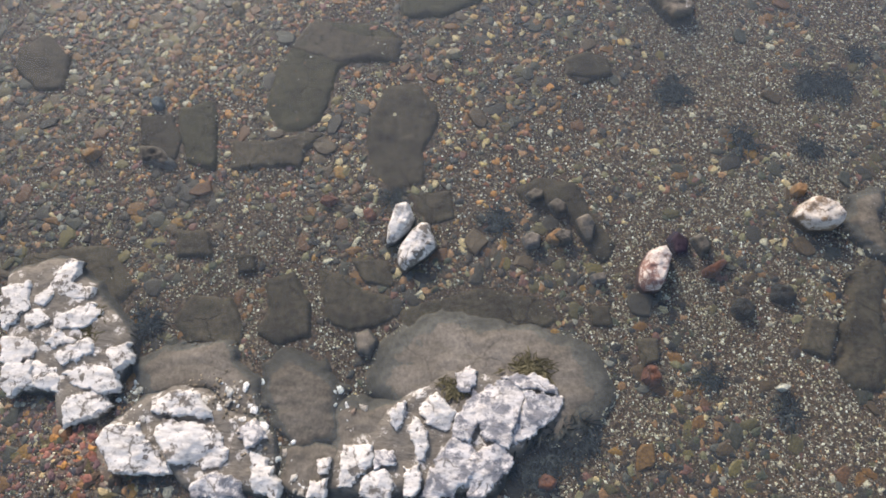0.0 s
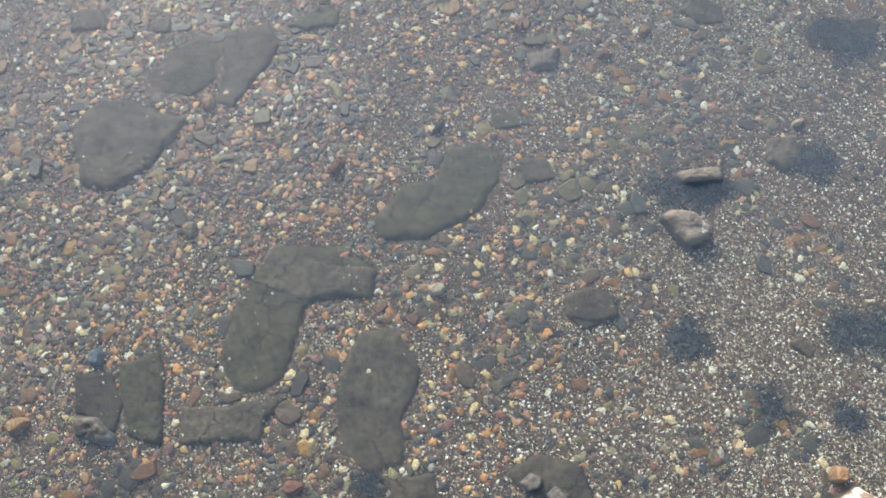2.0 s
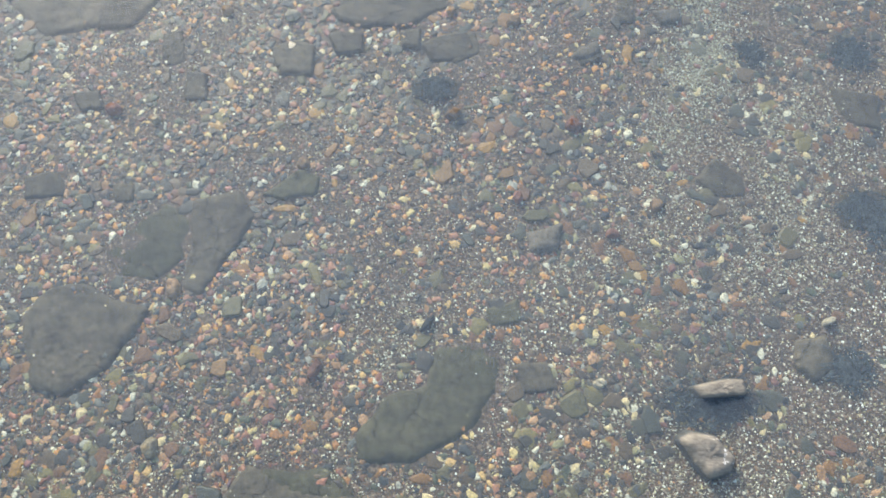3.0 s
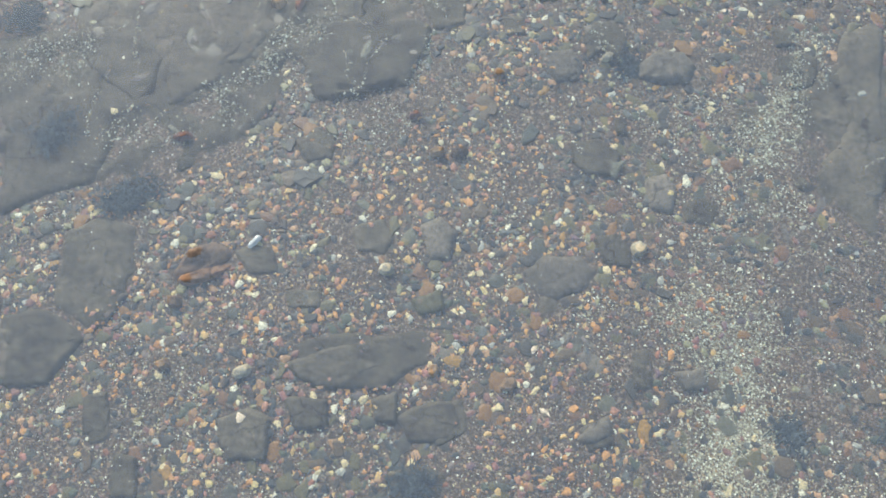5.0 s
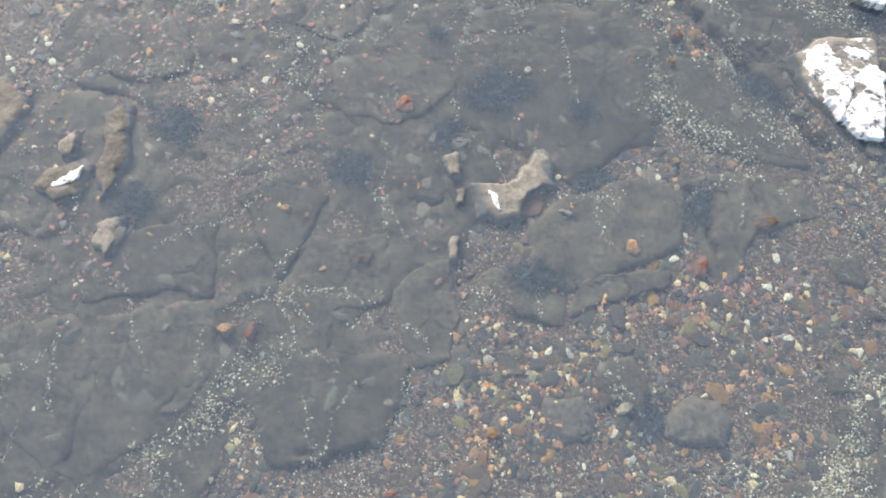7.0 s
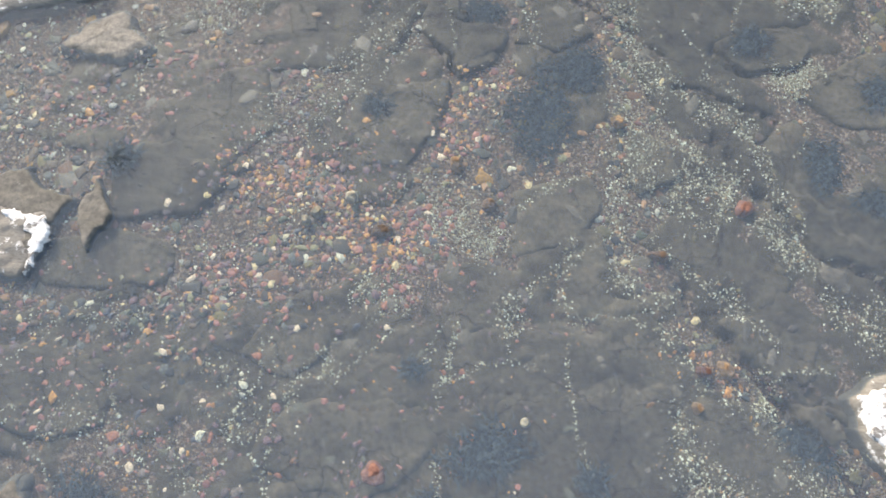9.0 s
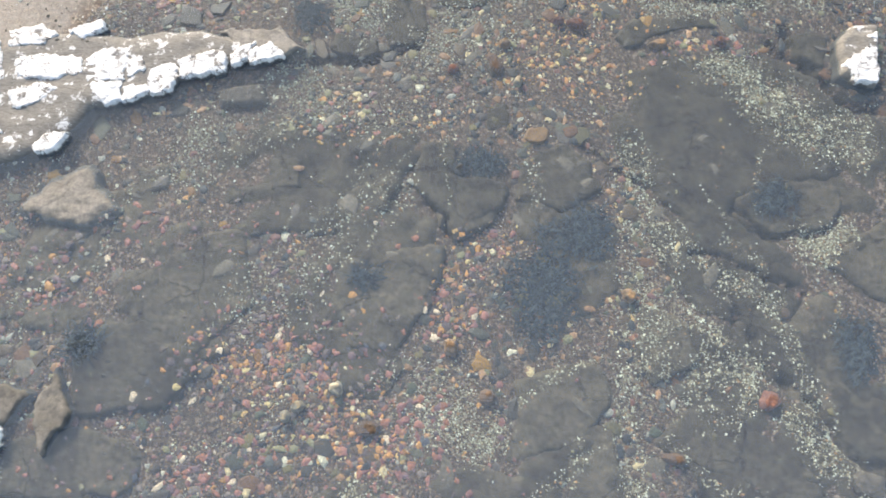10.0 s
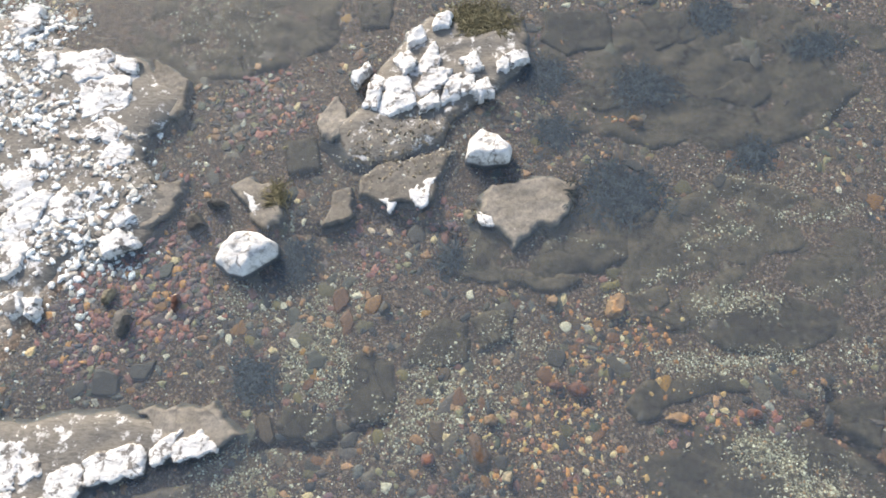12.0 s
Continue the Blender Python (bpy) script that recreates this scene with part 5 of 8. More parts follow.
ledge = dry_ledge(0.5, (0.36, 7.78), (0.32, 7.96), (0.49, 7.95), (0.69, 8.17), (0.76, 7.96), (0.62, 7.92), (0.53, 7.75))
crust_block(ledge, WHITE_CRUST, (0.38, 7.9), (0.42, 7.88), (0.44, 7.78), (0.4, 7.83))
dry_ledge(0.5, (0.1, 8.11), (0.2, 8.15), (0.21, 7.98), (0.15, 7.98))
dry_ledge(0.5, (0.17, 7.49), (0.17, 7.61), (0.22, 7.63), (0.22, 7.48))
ledge = dry_ledge(0.5, (-2.24, 7.83), (-2.21, 7.93), (-2.05, 7.99), (-1.94, 7.96), (-1.99, 7.77), (-2.12, 7.74))
crust_block(ledge, WHITE_CRUST, (-2.15, 7.82), (-2.06, 7.91), (-1.99, 7.94), (-2, 7.88), (-2.08, 7.83))
dry_ledge(0.5, (-1.84, 7.48), (-1.84, 7.62), (-1.71, 7.66), (-1.71, 7.52), (-1.76, 7.43))
dry_ledge(0.5, (-1.92, 8.28), (-1.82, 8.32), (-1.76, 8.08), (-1.81, 7.89), (-1.84, 7.74), (-1.91, 7.88), (-1.88, 8.08))
dry_ledge(0.5, (-2.18, 8.11), (-2.09, 8.19), (-2.07, 8.03), (-2.14, 7.99))
dry_ledge(0.5, (-2.74, 8.49), (-2.61, 8.54), (-2.45, 8.34), (-2.54, 8.05), (-2.63, 8.05))
dry_ledge(0.5, (0.19, 7.9), (0.25, 7.92), (0.24, 7.81), (0.2, 7.81))
dry_ledge(0.8, (-2.38, 9.95), (-2.15, 10.02), (-2.04, 9.86), (-1.87, 9.81), (-1.94, 9.71), (-2.04, 9.38), (-2.08, 9.6), (-2.31, 9.71))
dry_ledge(0.8, (-1.86, 9.78), (-1.77, 9.96), (-1.67, 9.72), (-1.75, 9.5), (-1.81, 9.63))
dry_ledge(0.5, (-1.96, 8.31), (-1.85, 8.38), (-1.79, 8.29), (-1.79, 8.08), (-1.9, 8.07))
dry_ledge(0.5, (-2.14, 10.83), (-2.02, 10.98), (-1.85, 11.06), (-1.78, 10.94), (-1.65, 10.83), (-1.78, 10.72), (-2.03, 10.76))
dry_ledge(0.8, (-1.23, 11.98), (-0.9, 12.04), (-0.7, 11.88), (-0.81, 11.84), (-1.07, 11.79))
ledge = dry_ledge(0.8, (-0.97, 13.2), (-0.86, 13.27), (-0.63, 13.19), (-0.64, 12.99), (-0.72, 12.96), (-0.86, 13.09))
crust_block(ledge, WHITE_CRUST, (-0.87, 13.15), (-0.81, 13.12), (-0.71, 12.96), (-0.77, 12.99))
ledge = dry_ledge(0.8, (-0.22, 13.17), (-0.23, 13.31), (-0.04, 13.35), (0.28, 13.48), (0.22, 13.32), (0.13, 13.14), (-0.06, 13.07), (-0.15, 13.12))
crust_block(ledge, WHITE_CRUST, (-0.11, 13.13), (-0.01, 13.14), (-0.05, 13.05))
crust_block(ledge, WHITE_CRUST, (0.04, 13.18), (0.19, 13.27), (0.14, 13.11), (0.09, 13.1))
dry_ledge(0.8, (-0.42, 12.95), (-0.37, 13.17), (-0.28, 13.2), (-0.26, 13.03))
ledge = dry_ledge(0.8, (0.41, 13.07), (0.5, 13.22), (0.73, 13.32), (0.99, 13.27), (0.94, 13.1), (0.75, 12.96), (0.62, 12.86), (0.53, 12.99))
crust_block(ledge, WHITE_CRUST, (0.43, 13.05), (0.5, 13.05), (0.51, 12.98), (0.45, 13))
dry_ledge(0.8, (-1.59, 13.17), (-1.2, 13.25), (-1.25, 13.01), (-1.36, 12.91), (-1.5, 12.95))
dry_ledge(0.8, (-1.53, 14.02), (-1.27, 13.87), (-1.27, 13.68), (-1.38, 13.56), (-1.5, 13.71))
dry_ledge(0.8, (-0.51, 13.66), (-0.39, 13.8), (-0.31, 13.63), (-0.4, 13.46), (-0.47, 13.5))
dry_ledge(0.8, (0.19, 14.41), (0.47, 14.5), (0.72, 14.38), (0.71, 14.17), (0.47, 14.08), (0.27, 14.16))

# ---- outcrops with white crusted blocks ----
rock = crusted_outcrop(0.085, 0.012, (-2.24, 0.05), (-1.91, 0.14), (-1.65, -0.01), (-1.4, -0.3), (-1.37, -0.48), (-1.45, -0.6), (-1.42, -0.73), (-1.64, -0.78), (-1.75, -0.62), (-2.01, -0.64))
crust_block(rock, WHITE_CRUST, (-1.93, -0.07), (-1.87, 0.1), (-1.8, 0.09), (-1.79, -0.03), (-1.69, -0.05), (-1.69, -0.1), (-1.83, -0.09))
crust_block(rock, WHITE_CRUST, (-2.18, -0.08), (-2.05, -0.04), (-2, -0.17), (-2.11, -0.3))
crust_block(rock, WHITE_CRUST, (-1.99, -0.13), (-1.93, -0.07), (-1.88, -0.09), (-1.92, -0.16))
crust_block(rock, WHITE_CRUST, (-2.01, -0.23), (-1.95, -0.18), (-1.86, -0.25), (-1.96, -0.27))
crust_block(rock, WHITE_CRUST, (-1.84, -0.22), (-1.66, -0.13), (-1.6, -0.17), (-1.66, -0.25), (-1.81, -0.28))
crust_block(rock, WHITE_CRUST, (-1.91, -0.31), (-1.81, -0.26), (-1.7, -0.33), (-1.81, -0.38))
crust_block(rock, WHITE_CRUST, (-2.09, -0.35), (-1.98, -0.33), (-1.89, -0.4), (-1.98, -0.49), (-2.05, -0.47))
crust_block(rock, WHITE_CRUST, (-1.8, -0.41), (-1.64, -0.32), (-1.58, -0.38), (-1.72, -0.46))
crust_block(rock, WHITE_CRUST, (-2.04, -0.5), (-1.9, -0.46), (-1.84, -0.57), (-2, -0.62))
crust_block(rock, WHITE_CRUST, (-1.89, -0.46), (-1.76, -0.48), (-1.71, -0.59), (-1.83, -0.58))
crust_block(rock, WHITE_CRUST, (-1.72, -0.51), (-1.61, -0.44), (-1.44, -0.48), (-1.41, -0.57), (-1.57, -0.58))
crust_block(rock, WHITE_CRUST, (-1.5, -0.37), (-1.41, -0.32), (-1.39, -0.41), (-1.44, -0.46))
crust_block(rock, WHITE_CRUST, (-1.67, -0.64), (-1.51, -0.57), (-1.44, -0.65), (-1.53, -0.71), (-1.63, -0.76))
rock = crusted_outcrop(0.075, 0.03, (-1.47, -0.77), (-1.28, -0.58), (-1.09, -0.51), (-0.88, -0.55), (-0.59, -0.7), (-0.48, -1.01), (-0.97, -1.05), (-1.08, -0.96), (-1.39, -0.97))
crust_block(rock, WHITE_CRUST, (-1.44, -0.82), (-1.38, -0.73), (-1.26, -0.74), (-1.06, -0.92), (-1.09, -0.95), (-1.34, -0.95))
crust_block(rock, WHITE_CRUST, (-1.2, -0.64), (-1.13, -0.56), (-1.01, -0.54), (-0.89, -0.67), (-1.16, -0.67))
crust_block(rock, WHITE_CRUST, (-1.16, -0.77), (-1.13, -0.69), (-0.86, -0.71), (-0.78, -0.85), (-0.82, -0.9), (-1.05, -0.89))
crust_block(rock, VEINED_CRUST, (-0.76, -0.71), (-0.67, -0.67), (-0.6, -0.73), (-0.68, -0.79))
crust_block(rock, VEINED_CRUST, (-0.94, -0.99), (-0.85, -0.92), (-0.7, -0.94), (-0.67, -1.02), (-0.93, -1.04))
crust_block(rock, WHITE_CRUST, (-0.67, -0.81), (-0.6, -0.83), (-0.51, -0.93), (-0.5, -1.01), (-0.61, -0.99))
rock = crusted_outcrop(0.07, 0.022, (-0.36, -0.87), (-0.25, -0.7), (0.02, -0.52), (0.35, -0.29), (0.75, -0.29), (0.9, -0.42), (0.81, -0.57), (0.65, -0.71), (0.55, -0.93), (-0.37, -1))
crust_block(rock, VEINED_CRUST, (0.31, -0.37), (0.38, -0.32), (0.42, -0.36), (0.39, -0.45), (0.33, -0.44))
crust_block(rock, WHITE_CRUST, (0.14, -0.54), (0.22, -0.46), (0.32, -0.55), (0.28, -0.64), (0.19, -0.61))
crust_block(rock, WHITE_CRUST, (0.11, -0.59), (0.16, -0.62), (0.21, -0.72), (0.16, -0.78), (0.11, -0.67))
crust_block(rock, VEINED_CRUST, (0.35, -0.55), (0.41, -0.43), (0.45, -0.52), (0.41, -0.68), (0.32, -0.66))
crust_block(rock, VEINED_CRUST, (0.42, -0.46), (0.55, -0.37), (0.67, -0.42), (0.64, -0.53), (0.59, -0.7), (0.48, -0.67), (0.43, -0.57))
crust_block(rock, VEINED_CRUST, (0.67, -0.42), (0.78, -0.44), (0.86, -0.44), (0.82, -0.54), (0.7, -0.63), (0.6, -0.69), (0.65, -0.53))
crust_block(rock, VEINED_CRUST, (0.55, -0.36), (0.69, -0.33), (0.82, -0.39), (0.83, -0.42), (0.67, -0.41))
crust_block(rock, VEINED_CRUST, (0.22, -0.82), (0.32, -0.66), (0.42, -0.7), (0.42, -0.81), (0.34, -0.94), (0.2, -0.95))
crust_block(rock, VEINED_CRUST, (0.43, -0.73), (0.56, -0.67), (0.61, -0.77), (0.52, -0.9), (0.42, -0.94), (0.41, -0.83))
crust_block(rock, WHITE_CRUST, (-0.22, -0.75), (-0.09, -0.74), (-0.06, -0.79), (-0.15, -0.93), (-0.21, -0.93))
crust_block(rock, WHITE_CRUST, (-0.32, -0.82), (-0.28, -0.81), (-0.27, -0.88), (-0.32, -0.88))
crust_block(rock, WHITE_CRUST, (-0.36, -0.92), (-0.27, -0.91), (-0.27, -0.99), (-0.36, -1))
crust_block(rock, WHITE_CRUST, (0.01, -0.56), (0.07, -0.52), (0.04, -0.66))
crust_block(rock, WHITE_CRUST, (0.1, -0.83), (0.16, -0.81), (0.17, -0.93), (0.11, -0.96))
crust_block(rock, VEINED_CRUST, (-0.06, -0.77), (0.02, -0.75), (0.04, -0.8), (-0.05, -0.84))
crust_block(rock, WHITE_CRUST, (-0.1, -0.87), (0.03, -0.84), (0.04, -0.97), (-0.09, -0.98))
rock = crusted_outcrop(0.085, 0.01, (2.23, 8.88), (2.45, 9), (2.78, 9), (2.66, 8.25), (2.4, 8.45), (2.24, 8.71))
crust_block(rock, WHITE_CRUST, (2.28, 8.88), (2.41, 8.93), (2.5, 8.76), (2.54, 8.64), (2.42, 8.43), (2.37, 8.58), (2.3, 8.71))
crust_block(rock, WHITE_CRUST, (2.51, 8.76), (2.67, 8.79), (2.72, 8.73), (2.69, 8.57), (2.55, 8.64))
crust_block(rock, WHITE_CRUST, (2.56, 8.62), (2.69, 8.55), (2.65, 8.31), (2.53, 8.31), (2.43, 8.42))
crust_block(rock, WHITE_CRUST, (2.5, 8.88), (2.58, 8.9), (2.67, 8.85), (2.6, 8.81))
rock = crusted_outcrop(0.085, 0.01, (2.59, 9.26), (2.84, 9.32), (2.82, 9.21), (2.69, 9.22))
crust_block(rock, WHITE_CRUST, (2.66, 9.27), (2.82, 9.3), (2.81, 9.23), (2.71, 9.23))
rock = crusted_outcrop(0.085, 0.01, (2.49, 12.03), (2.61, 12.14), (2.78, 12.17), (2.69, 11.7), (2.48, 11.78))
crust_block(rock, WHITE_CRUST, (2.51, 11.86), (2.62, 11.94), (2.72, 11.99), (2.68, 11.75), (2.56, 11.75))
crust_block(rock, WHITE_CRUST, (2.65, 12.05), (2.74, 12.09), (2.73, 12.04), (2.65, 12.03))
rock = crusted_outcrop(0.07, 0.008, (-2.33, 9.79), (-2.2, 9.78), (-1.97, 9.74), (-1.99, 9.54), (-2.05, 9.35), (-2.22, 9.36))
crust_block(rock, WHITE_CRUST, (-2.24, 9.73), (-2, 9.7), (-1.96, 9.61), (-2.03, 9.38), (-2.04, 9.59))
rock = crusted_outcrop(0.075, 0.007, (-2.51, 11.98), (-1.93, 11.96), (-1.23, 11.99), (-0.86, 11.98), (-0.83, 11.83), (-1.44, 11.63), (-1.46, 11.54), (-1.95, 11.4), (-2.01, 11.25), (-2.29, 11.1), (-2.73, 10.89), (-3.04, 11.95))
crust_block(rock, WHITE_CRUST, (-2.48, 11.91), (-2.29, 11.97), (-2.2, 11.9), (-2.26, 11.84), (-2.45, 11.8))
crust_block(rock, WHITE_CRUST, (-2.12, 11.93), (-1.95, 12.02), (-1.91, 11.96), (-2.04, 11.89))
crust_block(rock, WHITE_CRUST, (-2.39, 11.71), (-2.24, 11.77), (-2.01, 11.74), (-1.99, 11.65), (-2.14, 11.6), (-2.35, 11.6))
crust_block(rock, WHITE_CRUST, (-1.99, 11.72), (-1.91, 11.81), (-1.73, 11.82), (-1.75, 11.71), (-1.75, 11.61), (-1.96, 11.59))
crust_block(rock, WHITE_CRUST, (-1.91, 11.58), (-1.75, 11.59), (-1.73, 11.49), (-1.82, 11.45), (-1.89, 11.51))
crust_block(rock, WHITE_CRUST, (-1.73, 11.56), (-1.6, 11.58), (-1.58, 11.53), (-1.71, 11.47))
crust_block(rock, WHITE_CRUST, (-1.75, 11.73), (-1.65, 11.77), (-1.62, 11.68), (-1.71, 11.64))
crust_block(rock, WHITE_CRUST, (-1.6, 11.68), (-1.47, 11.73), (-1.42, 11.63), (-1.47, 11.54), (-1.57, 11.53))
crust_block(rock, WHITE_CRUST, (-1.43, 11.74), (-1.31, 11.8), (-1.18, 11.82), (-1.15, 11.7), (-1.27, 11.66), (-1.41, 11.64))
crust_block(rock, WHITE_CRUST, (-1.13, 11.8), (-1.01, 11.88), (-1.04, 11.77), (-1.11, 11.72))
crust_block(rock, WHITE_CRUST, (-1.03, 11.81), (-0.91, 11.89), (-0.83, 11.81), (-0.94, 11.77), (-1.03, 11.75))
crust_block(rock, WHITE_CRUST, (-2.38, 11.51), (-2.2, 11.57), (-2.09, 11.54), (-2.23, 11.42), (-2.35, 11.4))
crust_block(rock, WHITE_CRUST, (-2.17, 11.17), (-2.06, 11.26), (-2, 11.24), (-2.04, 11.16), (-2.14, 11.13))
crust_block(rock, WHITE_CRUST, (-2.83, 11.75), (-2.52, 11.84), (-2.43, 11.58), (-2.69, 11.46))
crust_block(rock, WHITE_CRUST, (-2.76, 11.39), (-2.45, 11.43), (-2.37, 11.23), (-2.62, 11.12))
rock = crusted_outcrop(0.095, 0.014, (-2.79, 14.38), (-2.31, 14.39), (-2.06, 14.07), (-1.58, 14.04), (-1.27, 13.74), (-1.36, 13.55), (-1.52, 13.51), (-1.48, 13.29), (-1.19, 13.23), (-1.31, 12.9), (-1.41, 12.8), (-1.78, 12.7), (-1.83, 12.43), (-2.22, 12.39))
crust_block(rock, WHITE_CRUST, (-2.06, 14), (-1.77, 14.03), (-1.72, 13.86), (-1.9, 13.81), (-2.02, 13.89))
crust_block(rock, WHITE_CRUST, (-1.9, 13.8), (-1.71, 13.85), (-1.62, 13.86), (-1.58, 13.65), (-1.84, 13.58))
crust_block(rock, WHITE_CRUST, (-1.73, 13.99), (-1.59, 13.96), (-1.59, 13.89), (-1.71, 13.91))
crust_block(rock, WHITE_CRUST, (-2.4, 14.28), (-2.28, 14.37), (-2.21, 14.2), (-2.32, 14.12))
crust_block(rock, WHITE_CRUST, (-1.82, 13.5), (-1.68, 13.58), (-1.57, 13.51), (-1.61, 13.43), (-1.77, 13.45))
crust_block(rock, WHITE_CRUST, (-1.68, 13.31), (-1.63, 13.42), (-1.51, 13.38), (-1.54, 13.29), (-1.64, 13.26))
crust_block(rock, WHITE_CRUST, (-2.18, 13.19), (-2.08, 13.26), (-1.97, 13.2), (-2.06, 13.06), (-2.14, 13.03))
crust_block(rock, WHITE_CRUST, (-2.1, 12.99), (-1.98, 13.11), (-1.89, 13.12), (-1.93, 12.9), (-2.02, 12.8), (-2.09, 12.84))
crust_block(rock, WHITE_CRUST, (-1.91, 13.03), (-1.83, 13.13), (-1.72, 13.07), (-1.73, 12.94), (-1.84, 12.96))
crust_block(rock, WHITE_CRUST, (-1.74, 13.14), (-1.64, 13.13), (-1.65, 13.05))
crust_block(rock, WHITE_CRUST, (-1.55, 12.98), (-1.46, 13.04), (-1.42, 12.98), (-1.51, 12.91))
crust_block(rock, WHITE_CRUST, (-1.59, 12.85), (-1.48, 12.9), (-1.39, 12.82), (-1.54, 12.77))
crust_block(rock, WHITE_CRUST, (-2.08, 12.8), (-1.98, 12.88), (-1.91, 12.84), (-1.98, 12.65), (-2.03, 12.62))
crust_block(rock, WHITE_CRUST, (-2, 12.5), (-1.94, 12.55), (-1.89, 12.46), (-1.96, 12.42))
crust_block(rock, WHITE_CRUST, (-1.89, 12.51), (-1.84, 12.52), (-1.82, 12.43), (-1.86, 12.43))
crust_block(rock, WHITE_CRUST, (-2.2, 14.03), (-2.07, 13.99), (-2.06, 13.85), (-2.16, 13.91))
crust_block(rock, WHITE_CRUST, (-2.06, 13.33), (-1.94, 13.35), (-1.94, 13.27), (-2.04, 13.26))
crust_block(rock, WHITE_CRUST, (-2.59, 13.87), (-2.42, 13.99), (-2.31, 13.8), (-2.46, 13.65))
crust_block(rock, WHITE_CRUST, (-2.52, 13.5), (-2.35, 13.58), (-2.23, 13.36), (-2.38, 13.26))
rock = crusted_outcrop(0.085, 0.034, (-0.49, 13.51), (-0.26, 13.77), (-0.14, 14.09), (0.12, 14.39), (0.72, 14.36), (0.74, 14.08), (0.54, 13.79), (0.28, 13.67), (0.25, 13.49), (-0.04, 13.34), (-0.22, 13.3), (-0.35, 13.33))
crust_block(rock, WHITE_CRUST, (-0.24, 13.7), (-0.19, 13.9), (-0.12, 13.88), (-0.17, 13.67))
crust_block(rock, WHITE_CRUST, (-0.15, 13.67), (-0.11, 13.87), (0.01, 13.9), (0.06, 13.72), (-0.08, 13.63))
crust_block(rock, WHITE_CRUST, (-0.08, 14), (0.01, 14.1), (0.06, 14.01), (-0.01, 13.91))
crust_block(rock, WHITE_CRUST, (0.06, 13.96), (0.16, 14.15), (0.2, 14.03), (0.11, 13.91))
crust_block(rock, WHITE_CRUST, (0.06, 13.83), (0.14, 13.94), (0.27, 13.95), (0.21, 13.84), (0.09, 13.76))
crust_block(rock, WHITE_CRUST, (0.21, 13.72), (0.24, 13.88), (0.31, 13.94), (0.31, 13.78))
crust_block(rock, WHITE_CRUST, (0.07, 13.71), (0.19, 13.8), (0.21, 13.72), (0.1, 13.66))
crust_block(rock, WHITE_CRUST, (0.32, 14.03), (0.4, 14.08), (0.45, 13.98), (0.37, 13.94))
crust_block(rock, WHITE_CRUST, (0.4, 13.84), (0.48, 13.92), (0.5, 13.81), (0.43, 13.77))
crust_block(rock, WHITE_CRUST, (0.54, 14.03), (0.7, 14.11), (0.73, 14.06), (0.6, 13.98), (0.54, 13.96))
crust_block(rock, WHITE_CRUST, (-0.02, 14.21), (0.08, 14.25), (0.11, 14.17), (0.01, 14.12))
crust_block(rock, WHITE_CRUST, (-0.32, 13.89), (-0.23, 14), (-0.21, 13.94), (-0.29, 13.84))
crust_block(rock, WHITE_CRUST, (0.16, 14.34), (0.26, 14.36), (0.23, 14.25), (0.16, 14.25))
crust_block(rock, WHITE_CRUST, (0.3, 13.88), (0.4, 13.91), (0.41, 13.8), (0.32, 13.79))

# ---- loose boulders and cobbles ----
plain_stone("white", 0.13, (-0.13, 0.3), (-0.13, 0.41), (-0.09, 0.56), (-0.01, 0.57), (0.03, 0.49), (0, 0.4), (-0.07, 0.33))
plain_stone("greywhite", 0.12, (-0.05, 0.2), (-0.01, 0.16), (0.11, 0.26), (0.17, 0.33), (0.11, 0.47), (0.06, 0.47), (-0.01, 0.39), (-0.06, 0.3))
plain_stone("pinkwhite", 0.12, (1.25, 0.18), (1.26, 0.28), (1.32, 0.39), (1.42, 0.43), (1.45, 0.37), (1.41, 0.24), (1.37, 0.15), (1.28, 0.14))
plain_stone("browntop", 0.14, (2.1, 0.63), (2.14, 0.7), (2.24, 0.77), (2.34, 0.71), (2.38, 0.61), (2.32, 0.56), (2.19, 0.55))
plain_stone("slate", 0.065, (0.63, 0.68), (0.69, 0.73), (0.75, 0.71), (0.75, 0.66), (0.67, 0.63))
plain_stone("slate", 0.065, (0.76, 0.63), (0.81, 0.68), (0.88, 0.64), (0.88, 0.57), (0.82, 0.56))
plain_stone("greytop", 0.08, (0.92, 0.55), (0.99, 0.59), (1.04, 0.53), (1.02, 0.41), (0.99, 0.39), (0.94, 0.48))
plain_stone("grey", 0.07, (0.62, 0.42), (0.68, 0.46), (0.74, 0.44), (0.73, 0.37), (0.65, 0.35))
plain_stone("ochre", 0.06, (0.76, 0.44), (0.82, 0.49), (0.88, 0.47), (0.9, 0.41), (0.82, 0.39), (0.77, 0.4))
plain_stone("grey", 0.06, (1, 0.23), (1.08, 0.25), (1.1, 0.2), (1.02, 0.18))
plain_stone("purple", 0.06, (1.43, 0.47), (1.48, 0.53), (1.55, 0.47), (1.54, 0.37), (1.46, 0.36))
plain_stone("slate", 0.07, (1.55, 0.48), (1.61, 0.51), (1.67, 0.42), (1.61, 0.37))
plain_stone("red", 0.05, (1.61, 0.3), (1.73, 0.38), (1.76, 0.35), (1.68, 0.26), (1.62, 0.26))
plain_stone("greytop", 0.085, (1.39, 2.13), (1.45, 2.18), (1.6, 2.16), (1.69, 2.05), (1.66, 1.96), (1.54, 1.94), (1.47, 2.01))
plain_stone("greytop", 0.08, (1.47, 2.39), (1.68, 2.45), (1.78, 2.45), (1.78, 2.36), (1.52, 2.33))
